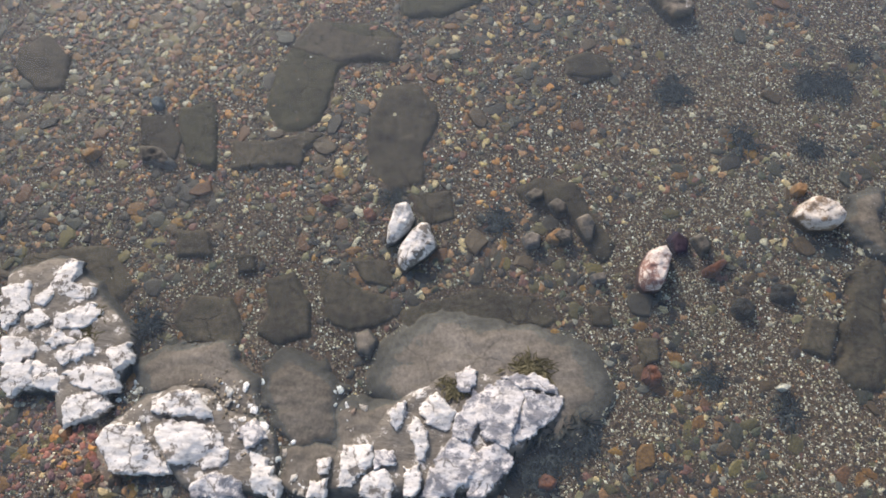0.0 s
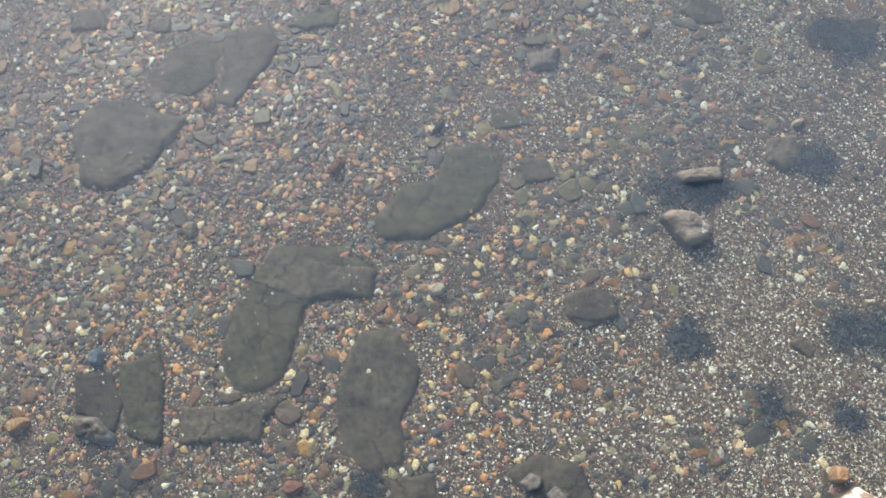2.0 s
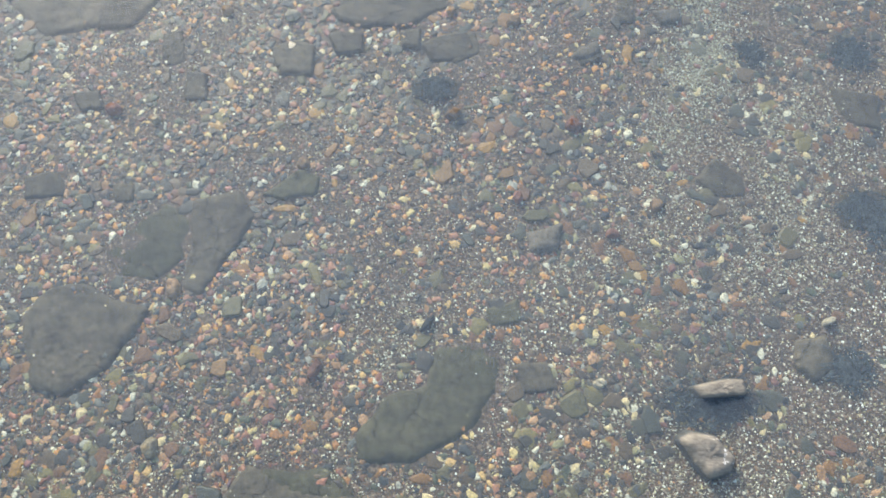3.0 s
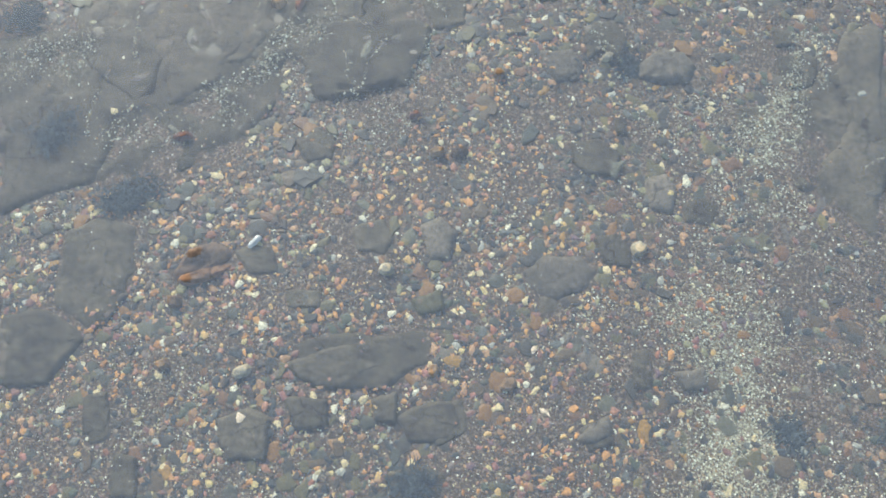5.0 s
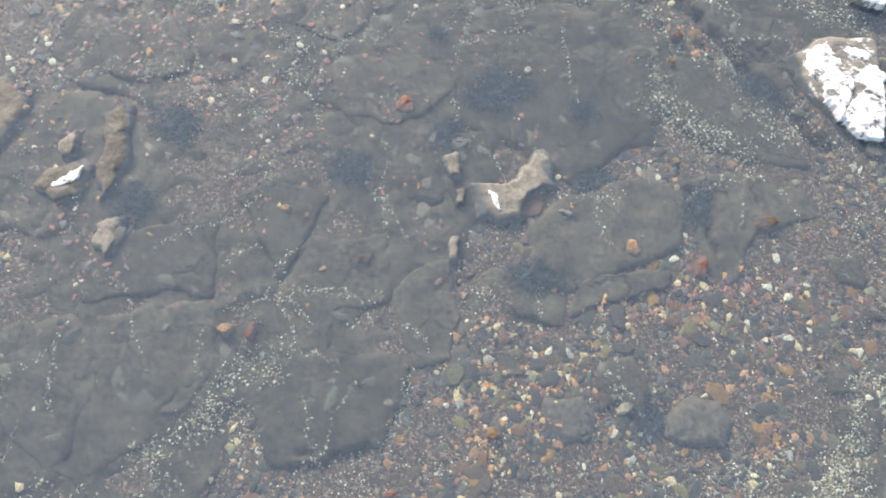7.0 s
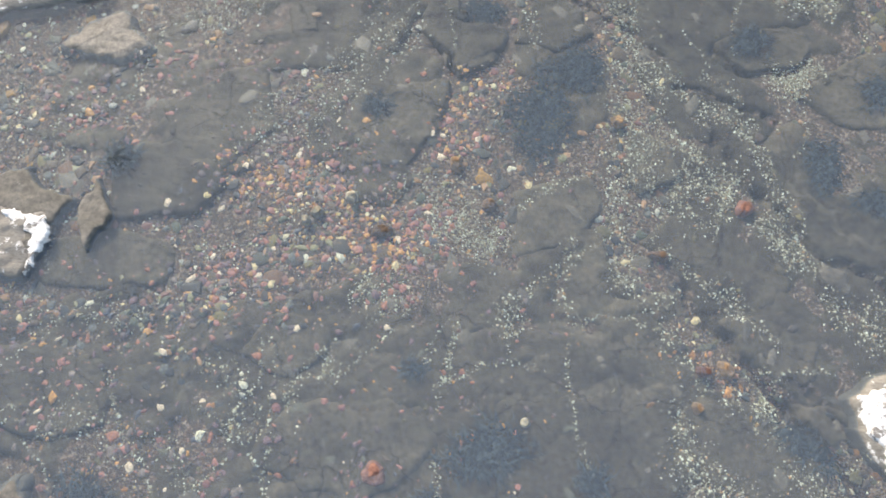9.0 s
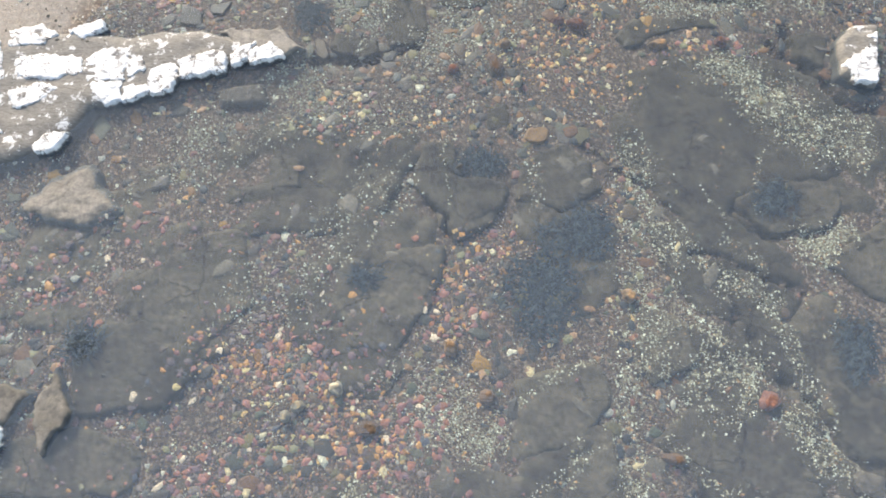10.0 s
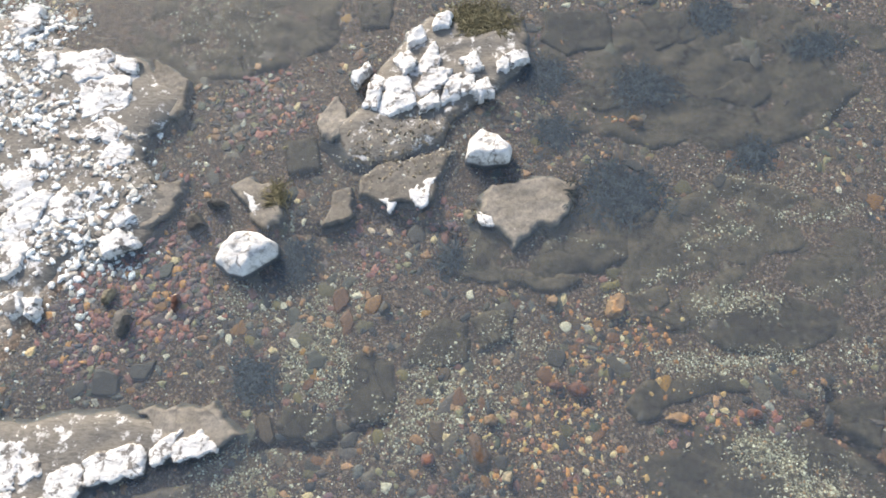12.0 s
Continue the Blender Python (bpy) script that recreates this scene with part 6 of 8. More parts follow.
plain_stone("slate", 0.06, (-1.69, 0.86), (-1.55, 0.86), (-1.42, 0.76), (-1.45, 0.71), (-1.64, 0.75))
slab = plain_stone("brown", 0.036, (-1.42, 5.18), (-1.34, 5.34), (-1.19, 5.4), (-1.08, 5.35), (-1.06, 5.3), (-1.2, 5.21), (-1.37, 5.15))
plain_stone("orangetop", 0.033, (-1.40, 5.155), (-1.2, 5.235), (-1.06, 5.325), (-1.04, 5.27), (-1.18, 5.165), (-1.33, 5.115), side_of=slab)
plain_stone("stick", 0.046, (-1.002, 5.364), (-0.977, 5.352), (-0.918, 5.426), (-0.937, 5.446))
plain_stone("white", 0.14, (-0.99, 12.75), (-0.96, 12.85), (-0.88, 12.92), (-0.75, 12.92), (-0.64, 12.86), (-0.63, 12.79), (-0.71, 12.73), (-0.81, 12.66), (-0.91, 12.68))
plain_stone("white", 0.15, (0.35, 13.37), (0.37, 13.52), (0.44, 13.6), (0.54, 13.54), (0.63, 13.45), (0.61, 13.37), (0.47, 13.35))
for x, y, a, b, turn, h, look_of in (
    
    (2.18, 0.81, 0.05, 0.04, 59, 0.07, "ochre"), 
    (0.85, 0.44, 0.06, 0.05, 14, 0.07, "slate"), 
    
):
    loose_stone(x, y, a, b, turn, h, look_of)
for x, y, a, b, turn, h, look_of in (
    (-1.64, 1.16, 0.05, 0.05, 3, 0.05, "blue"),
    (2.03, 0.19, 0.07, 0.06, 4, 0.05, "dark"), (1.82, 0.1, 0.06, 0.06, 4, 0.05, "dark"), (1.32, -0.29, 0.06, 0.05, 50, 0.05, "red"), (1.98, -0.3, 0.03, 0.02, 23, 0.04, "pale"),
    (0.79, -0.84, 0.05, 0.04, 4, 0.05, "red"), (-0.49, 0.58, 0.05, 0.04, 15, 0.04, "red"), (0.16, 1.64, 0.05, 0.04, 3, 0.04, "cream"), (-0.24, 0.51, 0.03, 0.06, 26, 0.04, "red"),
    (-1.97, 0.79, 0.06, 0.05, 27, 0.05, "ochre"),
):
    loose_stone(x, y, a, b, turn, h, look_of)
for x, y, a, b, turn, h, look_of in (
    (-0.71, 3.58, 0.04, 0.04, 38, 0.04, "ochre"), (0.04, 3.65, 0.04, 0.04, 2, 0.04, "ochre"), (-1.34, 2.76, 0.04, 0.07, 14, 0.04, "ochre"), (-1.28, 1.91, 0.04, 0.06, 24, 0.05, "cream"),
    (-0.48, 2.36, 0.03, 0.06, -17, 0.04, "red"), (1.03, 2.38, 0.04, 0.03, 13, 0.04, "cream"), (1.37, 3.41, 0.04, 0.04, 2, 0.04, "ochre"), (1.12, 3.22, 0.04, 0.03, 2, 0.04, "red"),
    (0.58, 3.42, 0.03, 0.04, 2, 0.04, "red"), (2.25, 2.78, 0.04, 0.02, 41, 0.04, "cream"), (-0.93, 4.66, 0.05, 0.04, 14, 0.04, "cream"), (0.53, 4.66, 0.05, 0.04, 14, 0.04, "ochre"),
    (0.91, 3.91, 0.05, 0.05, 3, 0.05, "red"), (0.18, 3.95, 0.05, 0.04, 25, 0.05, "brown"),
):
    loose_stone(x, y, a, b, turn, h, look_of)
for x, y, a, b, turn, h, look_of in (
    (-1.96, 3.9, 0.05, 0.04, 3, 0.05, "red"), (1.26, 5.46, 0.04, 0.06, -30, 0.05, "cream"), (-0.18, 5.27, 0.05, 0.04, 3, 0.05, "cream"),
    (-1.37, 4.68, 0.03, 0.04, 90, 0.05, "ochre"), (0.12, 4.72, 0.04, 0.03, 63, 0.05, "ochre"),
    (-1.37, 5.03, 0.04, 0.05, 69, 0.05, "brown"), (-1.67, 3.83, 0.03, 0.03, 69, 0.05, "cream"), (0.2, 6.03, 0.06, 0.03, 14, 0.05, "brown"),
    (0.07, 6.02, 0.05, 0.03, 2, 0.05, "ochre"), (-1.5, 6.05, 0.06, 0.03, 14, 0.05, "red"),
):
    loose_stone(x, y, a, b, turn, h, look_of)
for x, y, a, b, turn, h, look_of in (
    (-0.08, 6.26, 0.04, 0.02, 14, 0.05, "red"), (1.12, 6.73, 0.05, 0.03, 25, 0.035, "cream"), (0.43, 6.57, 0.04, 0.04, 2, 0.05, "ochre"), (1.19, 7.6, 0.04, 0.06, 2, 0.05, "ochre"),
    (-1.03, 7.05, 0.05, 0.04, 2, 0.05, "ochre"), (-0.89, 7.04, 0.03, 0.06, -7, 0.05, "red"), (-0.78, 7.75, 0.04, 0.03, 2, 0.05, "ochre"), 
    (0.6, 8.71, 0.03, 0.03, 2, 0.045, "cream"), (-0.14, 8.44, 0.07, 0.07, 35, 0.05, "red"), (1.95, 7.78, 0.08, 0.05, 2, 0.05, "brown"), (1.57, 7.5, 0.04, 0.07, -8, 0.05, "red"),
    (-0.3, 7.47, 0.06, 0.03, 23, 0.05, "brown"), (0.82, 7.79, 0.06, 0.02, -19, 0.05, "grey"),
):
    loose_stone(x, y, a, b, turn, h, look_of)
for x, y, a, b, turn, h, look_of in (
    (1.65, 9, 0.04, 0.05, 21, 0.05, "ochre"), (1.53, 8.99, 0.04, 0.03, 2, 0.05, "red"), (1.48, 8.81, 0.03, 0.03, 21, 0.05, "ochre"), (1.34, 9.61, 0.06, 0.03, -3, 0.05, "brown"),
    (1.85, 9.91, 0.06, 0.05, 23, 0.05, "red"), (1.17, 10.43, 0.04, 0.04, 2, 0.05, "ochre"), (-0.54, 9.8, 0.04, 0.03, 24, 0.05, "cream"), (-0.6, 9.75, 0.03, 0.03, 2, 0.05, "cream"),
    (-0.35, 9.89, 0.04, 0.04, 2, 0.05, "cream"), (0.22, 10.12, 0.04, 0.05, 2, 0.05, "ochre"), (-0.32, 8.22, 0.02, 0.02, 2, 0.05, "cream"), 
    (0.53, 11.39, 0.02, 0.03, 2, 0.05, "cream"), 
):
    loose_stone(x, y, a, b, turn, h, look_of)
for x, y, a, b, turn, h, look_of in (
    (0.42, 9.87, 0.05, 0.04, 2, 0.05, "brown"), (-0.18, 9.7, 0.07, 0.04, 2, 0.05, "brown"), (0.24, 11.12, 0.04, 0.04, 2, 0.05, "slate"),
    (1.17, 12.57, 0.05, 0.08, -20, 0.05, "ochre"), (0.94, 12.13, 0.06, 0.04, -19, 0.05, "red"), (0.83, 12.15, 0.04, 0.02, 1, 0.05, "red"),
    (0.5, 11.97, 0.04, 0.03, 1, 0.05, "ochre"), (0.83, 12.59, 0.03, 0.03, 1, 0.05, "ochre"), (0.44, 11.82, 0.05, 0.09, 20, 0.05, "brown"), (-1.15, 12.52, 0.02, 0.05, 1, 0.07, "red"),
    (-1.4, 12.41, 0.04, 0.08, 7, 0.09, "slate"), (-0.06, 12.53, 0.03, 0.04, -19, 0.05, "slate"),
):
    loose_stone(x, y, a, b, turn, h, look_of)
for x, y, a, b, turn, h, look_of in (
    (0.19, 11.78, 0.04, 0.03, 30, 0.05, "red"), (0.58, 11.71, 0.03, 0.03, -18, 0.05, "cream"), (1.44, 12, 0.06, 0.03, 1, 0.05, "ochre"), (1.82, 12.03, 0.04, 0.03, 1, 0.05, "red"),
    (1.36, 13.69, 0.05, 0.03, 2, 0.05, "ochre"), (0.38, 13.05, 0.03, 0.04, 23, 0.06, "cream"), (-1.01, 13.09, 0.05, 0.03, 2, 0.08, "slate"), (-1.12, 12.97, 0.06, 0.06, 36, 0.07, "slate"),
    (-0.13, 12.3, 0.03, 0.03, 1, 0.05, "ochre"), (0.11, 2.65, 0.06, 0.02, 55, 0.04, "dark"), (-1.5, 12.55, 0.05, 0.02, 71, 0.09, "cream"),
):
    loose_stone(x, y, a, b, turn, h, look_of)

# ---- seaweed ----
for x, y, a, b, turn in (
    (1.51, 1.44, 0.11, 0.1, 0), (2.33, 1.53, 0.09, 0.11, 0), (2.51, 1.53, 0.08, 0.1, 0), (1.89, 1.13, 0.07, 0.08, 0),
    (2.29, 1.09, 0.08, 0.06, -20), (0.49, 0.52, 0.09, 0.07, 0), (0.83, -0.66, 0.17, 0.12, 20), (0.71, -0.79, 0.15, 0.1, 10),
    (0.97, -0.61, 0.07, 0.08, 0), (1.99, -0.41, 0.05, 0.07, 0), (-1.38, -0.21, 0.09, 0.08, 0), (-0.1, 0.61, 0.05, 0.05, 0),
    (1.61, -0.28, 0.06, 0.05, 0), (2.66, 1.77, 0.07, 0.06, 0), (0.7, -0.3, 0.11, 0.05, -8), (-1.65, -0.24, 0.07, 0.07, 30),
):
    weed_clump(x, y, a, b, turn)
for x, y, a, b, turn in (
    (-1.96, -0.54, 0.05, 0.06, 0), (0.3, -0.44, 0.07, 0.04, -40), (1.62, 2.31, 0.25, 0.11, 4), (2.32, 2.52, 0.11, 0.12, -20),
    (2.61, 3.37, 0.19, 0.11, -10), (2.63, 4.5, 0.13, 0.12, 0), (2.02, 4.49, 0.09, 0.08, 0), (0.05, 4.13, 0.12, 0.08, 0),
    (2.51, 3.46, 0.11, 0.1, 0), (-2.69, 6.87, 0.15, 0.12, 0), (-2.29, 6.02, 0.13, 0.13, 0), (-1.75, 5.64, 0.19, 0.1, 8),
    (1.25, 6.68, 0.07, 0.11, 0), (-0.43, 8.03, 0.14, 0.1, -10), (-1.51, 8.26, 0.14, 0.13, 0), (-1.67, 7.76, 0.12, 0.1, 30),
):
    weed_clump(x, y, a, b, turn)
for x, y, a, b, turn in (
    (0.12, 8.29, 0.08, 0.1, 0), (0.41, 8.56, 0.21, 0.13, 10), (0.66, 7.41, 0.14, 0.08, 0), (1.0, 8.01, 0.14, 0.05, 10),
    (2.01, 8.64, 0.21, 0.07, -35), (1.58, 7.88, 0.05, 0.15, -25), (0.72, 10.46, 0.2, 0.28, 0), (0.94, 10.78, 0.15, 0.17, 0),
    (0.04, 8.96, 0.07, 0.04, 0), (2.75, 10.68, 0.12, 0.11, 0), (2.61, 9.97, 0.13, 0.08, 0), (-1.68, 10.07, 0.11, 0.09, 0),
    (0.92, 8.45, 0.08, 0.07, 0), (-0.7, 12.16, 0.12, 0.11, 0), (0.37, 11.17, 0.15, 0.08, 0), (2.02, 11.02, 0.14, 0.09, 20),
):
    weed_clump(x, y, a, b, turn)
for x, y, a, b, turn in (
    (2.34, 10.18, 0.1, 0.17, 0), (-0.26, 10.48, 0.08, 0.06, 0), (-0.55, 12.78, 0.1, 0.13, 0), (0.28, 12.8, 0.08, 0.08, 0),
    (1.26, 13.23, 0.29, 0.21, -20), (1.43, 13.94, 0.2, 0.14, 0), (0.83, 13.99, 0.15, 0.14, 0), (2.03, 13.5, 0.13, 0.1, 0),
    (2.51, 14.26, 0.21, 0.09, 10), (1.91, 14.45, 0.16, 0.13, 0), (0.87, 13.61, 0.12, 0.1, 0), (-0.68, 13.14, 0.06, 0.08, 0),
    (0.44, 14.35, 0.21, 0.16, 0),
):
    weed_clump(x, y, a, b, turn)

# ---- gravel, pebbles and shell grit ----
BANDS = {"grit": [], "peb": [], "ochre": [], "red": [], "dry": []}
for row in (
    (-0.99, 8.96, -0.72, 8.64, 0.09, 2500), (-1.98, 9.16, -1.44, 9.18, 0.09, 2500), (1.72, 6.36, 1.76, 5.56, 0.18, 4500), (1.59, 5.09, 1.7, 4.21, 0.24, 4500),
    (2.37, 6.96, 2.21, 6.15, 0.07, 5500), (-2.31, 5.51, -1.78, 5.61, 0.1, 2500), (0.14, 9.68, 0.43, 9.69, 0.11, 6000), (0.72, 9.97, 1.02, 10.09, 0.02, 5000),
    (0.77, 9.44, 0.92, 9.19, 0.02, 5000), (0.52, 9.36, 0.61, 9.18, 0.03, 4000), (0.24, 9.2, 0.21, 8.9, 0.02, 5000), (-0.44, 8.88, -0.4, 9.02, 0.04, 4500),
    (-0.62, 8.84, -0.59, 8.73, 0.02, 4500), (-0.25, 9.4, -0.03, 9.31, 0.09, 4500), (1.11, 10.02, 1.14, 9.48, 0.08, 5000),
):
    BANDS["grit"].append(row)
for row in (
    (1.5, 10.04, 1.76, 9.98, 0.08, 6000), (1.41, 10.48, 1.62, 10.19, 0.06, 4500), (1.9, 9.81, 2.15, 9.58, 0.06, 5000), (1.4, 8.79, 1.44, 8.34, 0.04, 3500),
    (1.81, 8.81, 1.9, 8.67, 0.06, 5000), (1.91, 8.51, 2.14, 8.36, 0.13, 4000), (2.19, 10.75, 2.41, 10.84, 0.08, 6500), (-0.06, 9.98, 0.43, 9.69, 0.14, 3500),
    (-1.74, 8.66, -1.32, 8.52, 0.11, 2500), (-1.12, 8.56, -0.89, 7.9, 0.07, 2500), (-1.09, 7.44, -0.91, 7.51, 0.03, 3500), (1.21, 11.19, 1.25, 10.23, 0.13, 3500),
    (1.25, 10.23, 1.53, 9.8, 0.11, 3500), (1.18, 11.04, 1.89, 10.39, 0.04, 4500), (1.89, 10.39, 2.21, 9.59, 0.05, 4500),
):
    BANDS["grit"].append(row)
for row in (
    (1.32, 9.7, 1.94, 9.13, 0.04, 4000), (0.86, 1.84, 2.57, 1.51, 0.52, 1500), (-2.15, 1.25, -0.96, 1.74, 0.48, 1200), (1.46, 0.91, 2.57, 0.7, 0.32, 1500),
    (1.03, 0.26, 1.79, 0.31, 0.31, 1800), (1.79, 11.9, 2.09, 11.61, 0.14, 6000), (2.17, 11.61, 2.51, 11.42, 0.17, 6000), (2.14, 10.72, 2.39, 10.79, 0.1, 6500),
    (1.18, 11.38, 1.28, 11.09, 0.06, 4500), (1.28, 11.09, 1.43, 10.64, 0.05, 4500), (1.24, 10.88, 1.59, 10.57, 0.03, 3500), (1.71, 10.77, 1.92, 10.6, 0.05, 3500),
    (0.15, 12.14, 0.5, 12, 0.18, 4500), (0.56, 12.48, 0.8, 12.22, 0.11, 4500), (1.32, 12.32, 2.12, 12.31, 0.06, 5000),
):
    BANDS["grit"].append(row)
for row in (
    (2.34, 12.38, 2.7, 12.39, 0.07, 5000), (1.6, 12.61, 1.99, 12.58, 0.07, 5000), (-0.9, 12.51, -0.66, 12.52, 0.15, 4000), (-0.42, 12.56, -0.27, 12.62, 0.12, 5000),
    (-0.5, 12.27, -0.33, 12.05, 0.13, 5000), (-0.84, 11.72, -0.53, 11.51, 0.18, 5500), (-1.29, 11.32, -1.11, 11.35, 0.13, 5000), (-0.07, 11.85, 0.14, 12.04, 0.13, 4500),
    (-0.85, 11.38, -0.06, 11.55, 0.18, 3000), (0.63, 11.36, 0.67, 10.93, 0.05, 3000), (2.28, 0.38, 2.21, 0.09, 0.13, 5000), (-0.41, 1.51, -0.36, 1.1, 0.09, 4000),
    (0.01, 0.06, 0.26, 0.14, 0.11, 4000), (-0.89, -0, -0.8, -0.25, 0.06, 4000), (-0.48, 0.03, -0.4, -0.22, 0.05, 3500),
):
    BANDS["grit"].append(row)
for row in (
    (-0.52, 0.26, -0.27, 0.34, 0.1, 2500), (-1.01, 0.99, -0.66, 1.01, 0.04, 3500), (-1.26, 1.09, -1.17, 0.75, 0.02, 3500), (-1.53, 0.12, -0.88, 0.13, 0.19, 2600),
    (-1.48, 0.73, -0.39, 0.8, 0.2, 1500), (-2.31, 0.38, -1.88, 0.41, 0.2, 3000), (1.18, 0.02, 1.71, -0.63, 0.37, 1600), (0.11, 0.07, 0.75, 0.11, 0.15, 1600),
    (-1, -0.53, -0.63, -0.59, 0.09, 2500), (-1.32, -0.58, -1.31, -0.75, 0.09, 2000), (-0.6, -0.75, -0.45, -0.95, 0.09, 2500), (-0.29, -0.45, -0.15, -0.66, 0.09, 1500),
    (1.58, 3.83, 1.25, 2.74, 0.37, 2600), (2.3, 4.03, 1.97, 3.21, 0.41, 2400), (0.02, 2.72, -0.09, 2.4, 0.2, 3600),
):
    BANDS["grit"].append(row)
for row in (
    (0.54, 2.57, 0.52, 2.3, 0.04, 4500), (-0.26, 1.91, -0.44, 1.63, 0.08, 3500), (-0.25, 1.53, -0.4, 1.27, 0.09, 4500), (0.31, 2.77, 0.74, 2.65, 0.2, 2000),
    (-0.96, 1.49, -1.34, 1.3, 0.21, 2500), (-1.7, 3.29, -1.72, 2.75, 0.09, 3000), (1.07, 3.1, 0.8, 2.94, 0.2, 2500), (0.86, 2.13, 2.04, 2.01, 0.39, 1300),
    (1.73, 4.9, 1.45, 3.77, 0.26, 4500), (1.76, 4.35, 1.7, 4.43, 0.21, 6000), (2.41, 3.74, 1.59, 3, 0.4, 2200), (2.46, 6.91, 2.46, 6.57, 0.04, 6500),
    (2.09, 6.43, 1.99, 5.77, 0.15, 5500), (1.9, 6.26, 2.27, 5.82, 0.09, 5000), (1.56, 5.22, 1.78, 4.87, 0.25, 4000),
):
    BANDS["grit"].append(row)
for row in (
    (1.81, 5.14, 1.85, 4.63, 0.25, 5500), (1.53, 4.37, 1.96, 4.45, 0.18, 6500), (1.81, 4.16, 2.15, 4.09, 0.29, 4000), (1.34, 6.28, 1.66, 6.33, 0.16, 3500),
    (1.85, 5.69, 1.79, 5.34, 0.07, 5000), (-0.42, 6.13, -0.22, 6.21, 0.21, 3000), (-1.1, 6.59, -0.87, 6.56, 0.11, 3500), (-1.39, 6.33, -1, 6.68, 0.09, 2500),
    (-0.04, 6.81, -0.09, 6.47, 0.04, 4500), (-2.29, 5.47, -1.84, 6.19, 0.09, 2500), (-2.63, 6.53, -2.27, 6.63, 0.19, 3500), (-1.62, 5.25, -1.7, 4.93, 0.07, 3500),
    (0.51, 5.56, 0.45, 5.21, 0.23, 2200), (1.04, 5.23, 0.97, 5.03, 0.13, 3000), (-1.37, 4.59, -0.63, 3.86, 0.4, 1600),
):
    BANDS["grit"].append(row)
for row in (
    (2.4, 7.01, 2.47, 6.85, 0.09, 6000), (2.24, 6.57, 2.04, 6.12, 0.12, 5000), (-0.98, 6.81, -0.77, 6.89, 0.13, 4500), (-1.05, 6.58, -1.09, 6.46, 0.06, 3500),
    (-1.34, 6.45, -1.23, 6.15, 0.06, 3500), (0, 6.85, -0.1, 6.5, 0.04, 4500), (-0.19, 7.28, -0.34, 7.1, 0.04, 2500), (-1.04, 7.18, -0.86, 7.12, 0.04, 2500),
    (-1.92, 6.94, -2.27, 6.66, 0.03, 2000), (1.39, 8.65, 1.68, 8.25, 0.11, 2500), (0.37, 7.34, 0.34, 7.23, 0.07, 2500), (-1.97, 5.95, -1.57, 6.02, 0.12, 3000),
    (1.39, 8.83, 1.46, 8.38, 0.07, 2500), (1.62, 8.39, 1.9, 8.18, 0.13, 2500), (1.66, 8.88, 1.92, 8.73, 0.1, 3000),
):
    BANDS["grit"].append(row)
for row in (
    (0.89, 7.94, 1.11, 7.91, 0.08, 2500), (-0.43, 9.05, -0.62, 8.8, 0.04, 3500), (0.27, 9.15, 0.15, 8.75, 0.02, 3500), (0.49, 9.33, 0.52, 9.16, 0.05, 3500),
    (2.43, 9.23, 2.72, 9.11, 0.1, 4500), (2.49, 7.83, 2.51, 7.77, 0.09, 4500), (-0.69, 7.54, -0.82, 7.35, 0.03, 2500), (0.07, 9.71, 0.46, 9.69, 0.13, 5000),
    (0.01, 9.81, 0.29, 9.89, 0.13, 3500), (-0.22, 9.4, -0.13, 9.3, 0.11, 4000), (1.22, 10.65, 1.15, 9.45, 0.1, 3500), (1.31, 10.41, 1.6, 10.23, 0.08, 4000),
    (1.62, 10.16, 1.8, 9.95, 0.15, 4500), (1.95, 9.81, 2.2, 9.58, 0.1, 4500), (1.18, 9.48, 1.39, 9.36, 0.09, 3500),
):
    BANDS["grit"].append(row)
for row in (
    (1.33, 9.32, 1.5, 8.9, 0.08, 2800), (1.65, 9.46, 1.76, 9.34, 0.08, 3500), (1.69, 10.51, 1.96, 10.44, 0.08, 4500), (1.19, 10.85, 1.45, 10.58, 0.05, 3500),
    (2.17, 10.75, 2.39, 10.8, 0.08, 6000), (0.69, 9.94, 1.02, 10.1, 0.03, 3000), (0.87, 9.67, 0.8, 9.47, 0.05, 3500), (0.71, 9.43, 0.52, 9.33, 0.05, 3000),
    (0.77, 9.37, 0.86, 9.21, 0.03, 3000), (0.49, 9.26, 0.55, 9.17, 0.06, 2800), (0.25, 9.19, 0.19, 8.94, 0.02, 3500), (-0.41, 9.04, -0.37, 8.89, 0.04, 3500),
    (-0.6, 8.86, -0.56, 8.74, 0.03, 3500), (1.81, 8.97, 1.92, 8.68, 0.07, 3500), (2.26, 9.36, 2.56, 9.3, 0.11, 3500),
):
    BANDS["grit"].append(row)
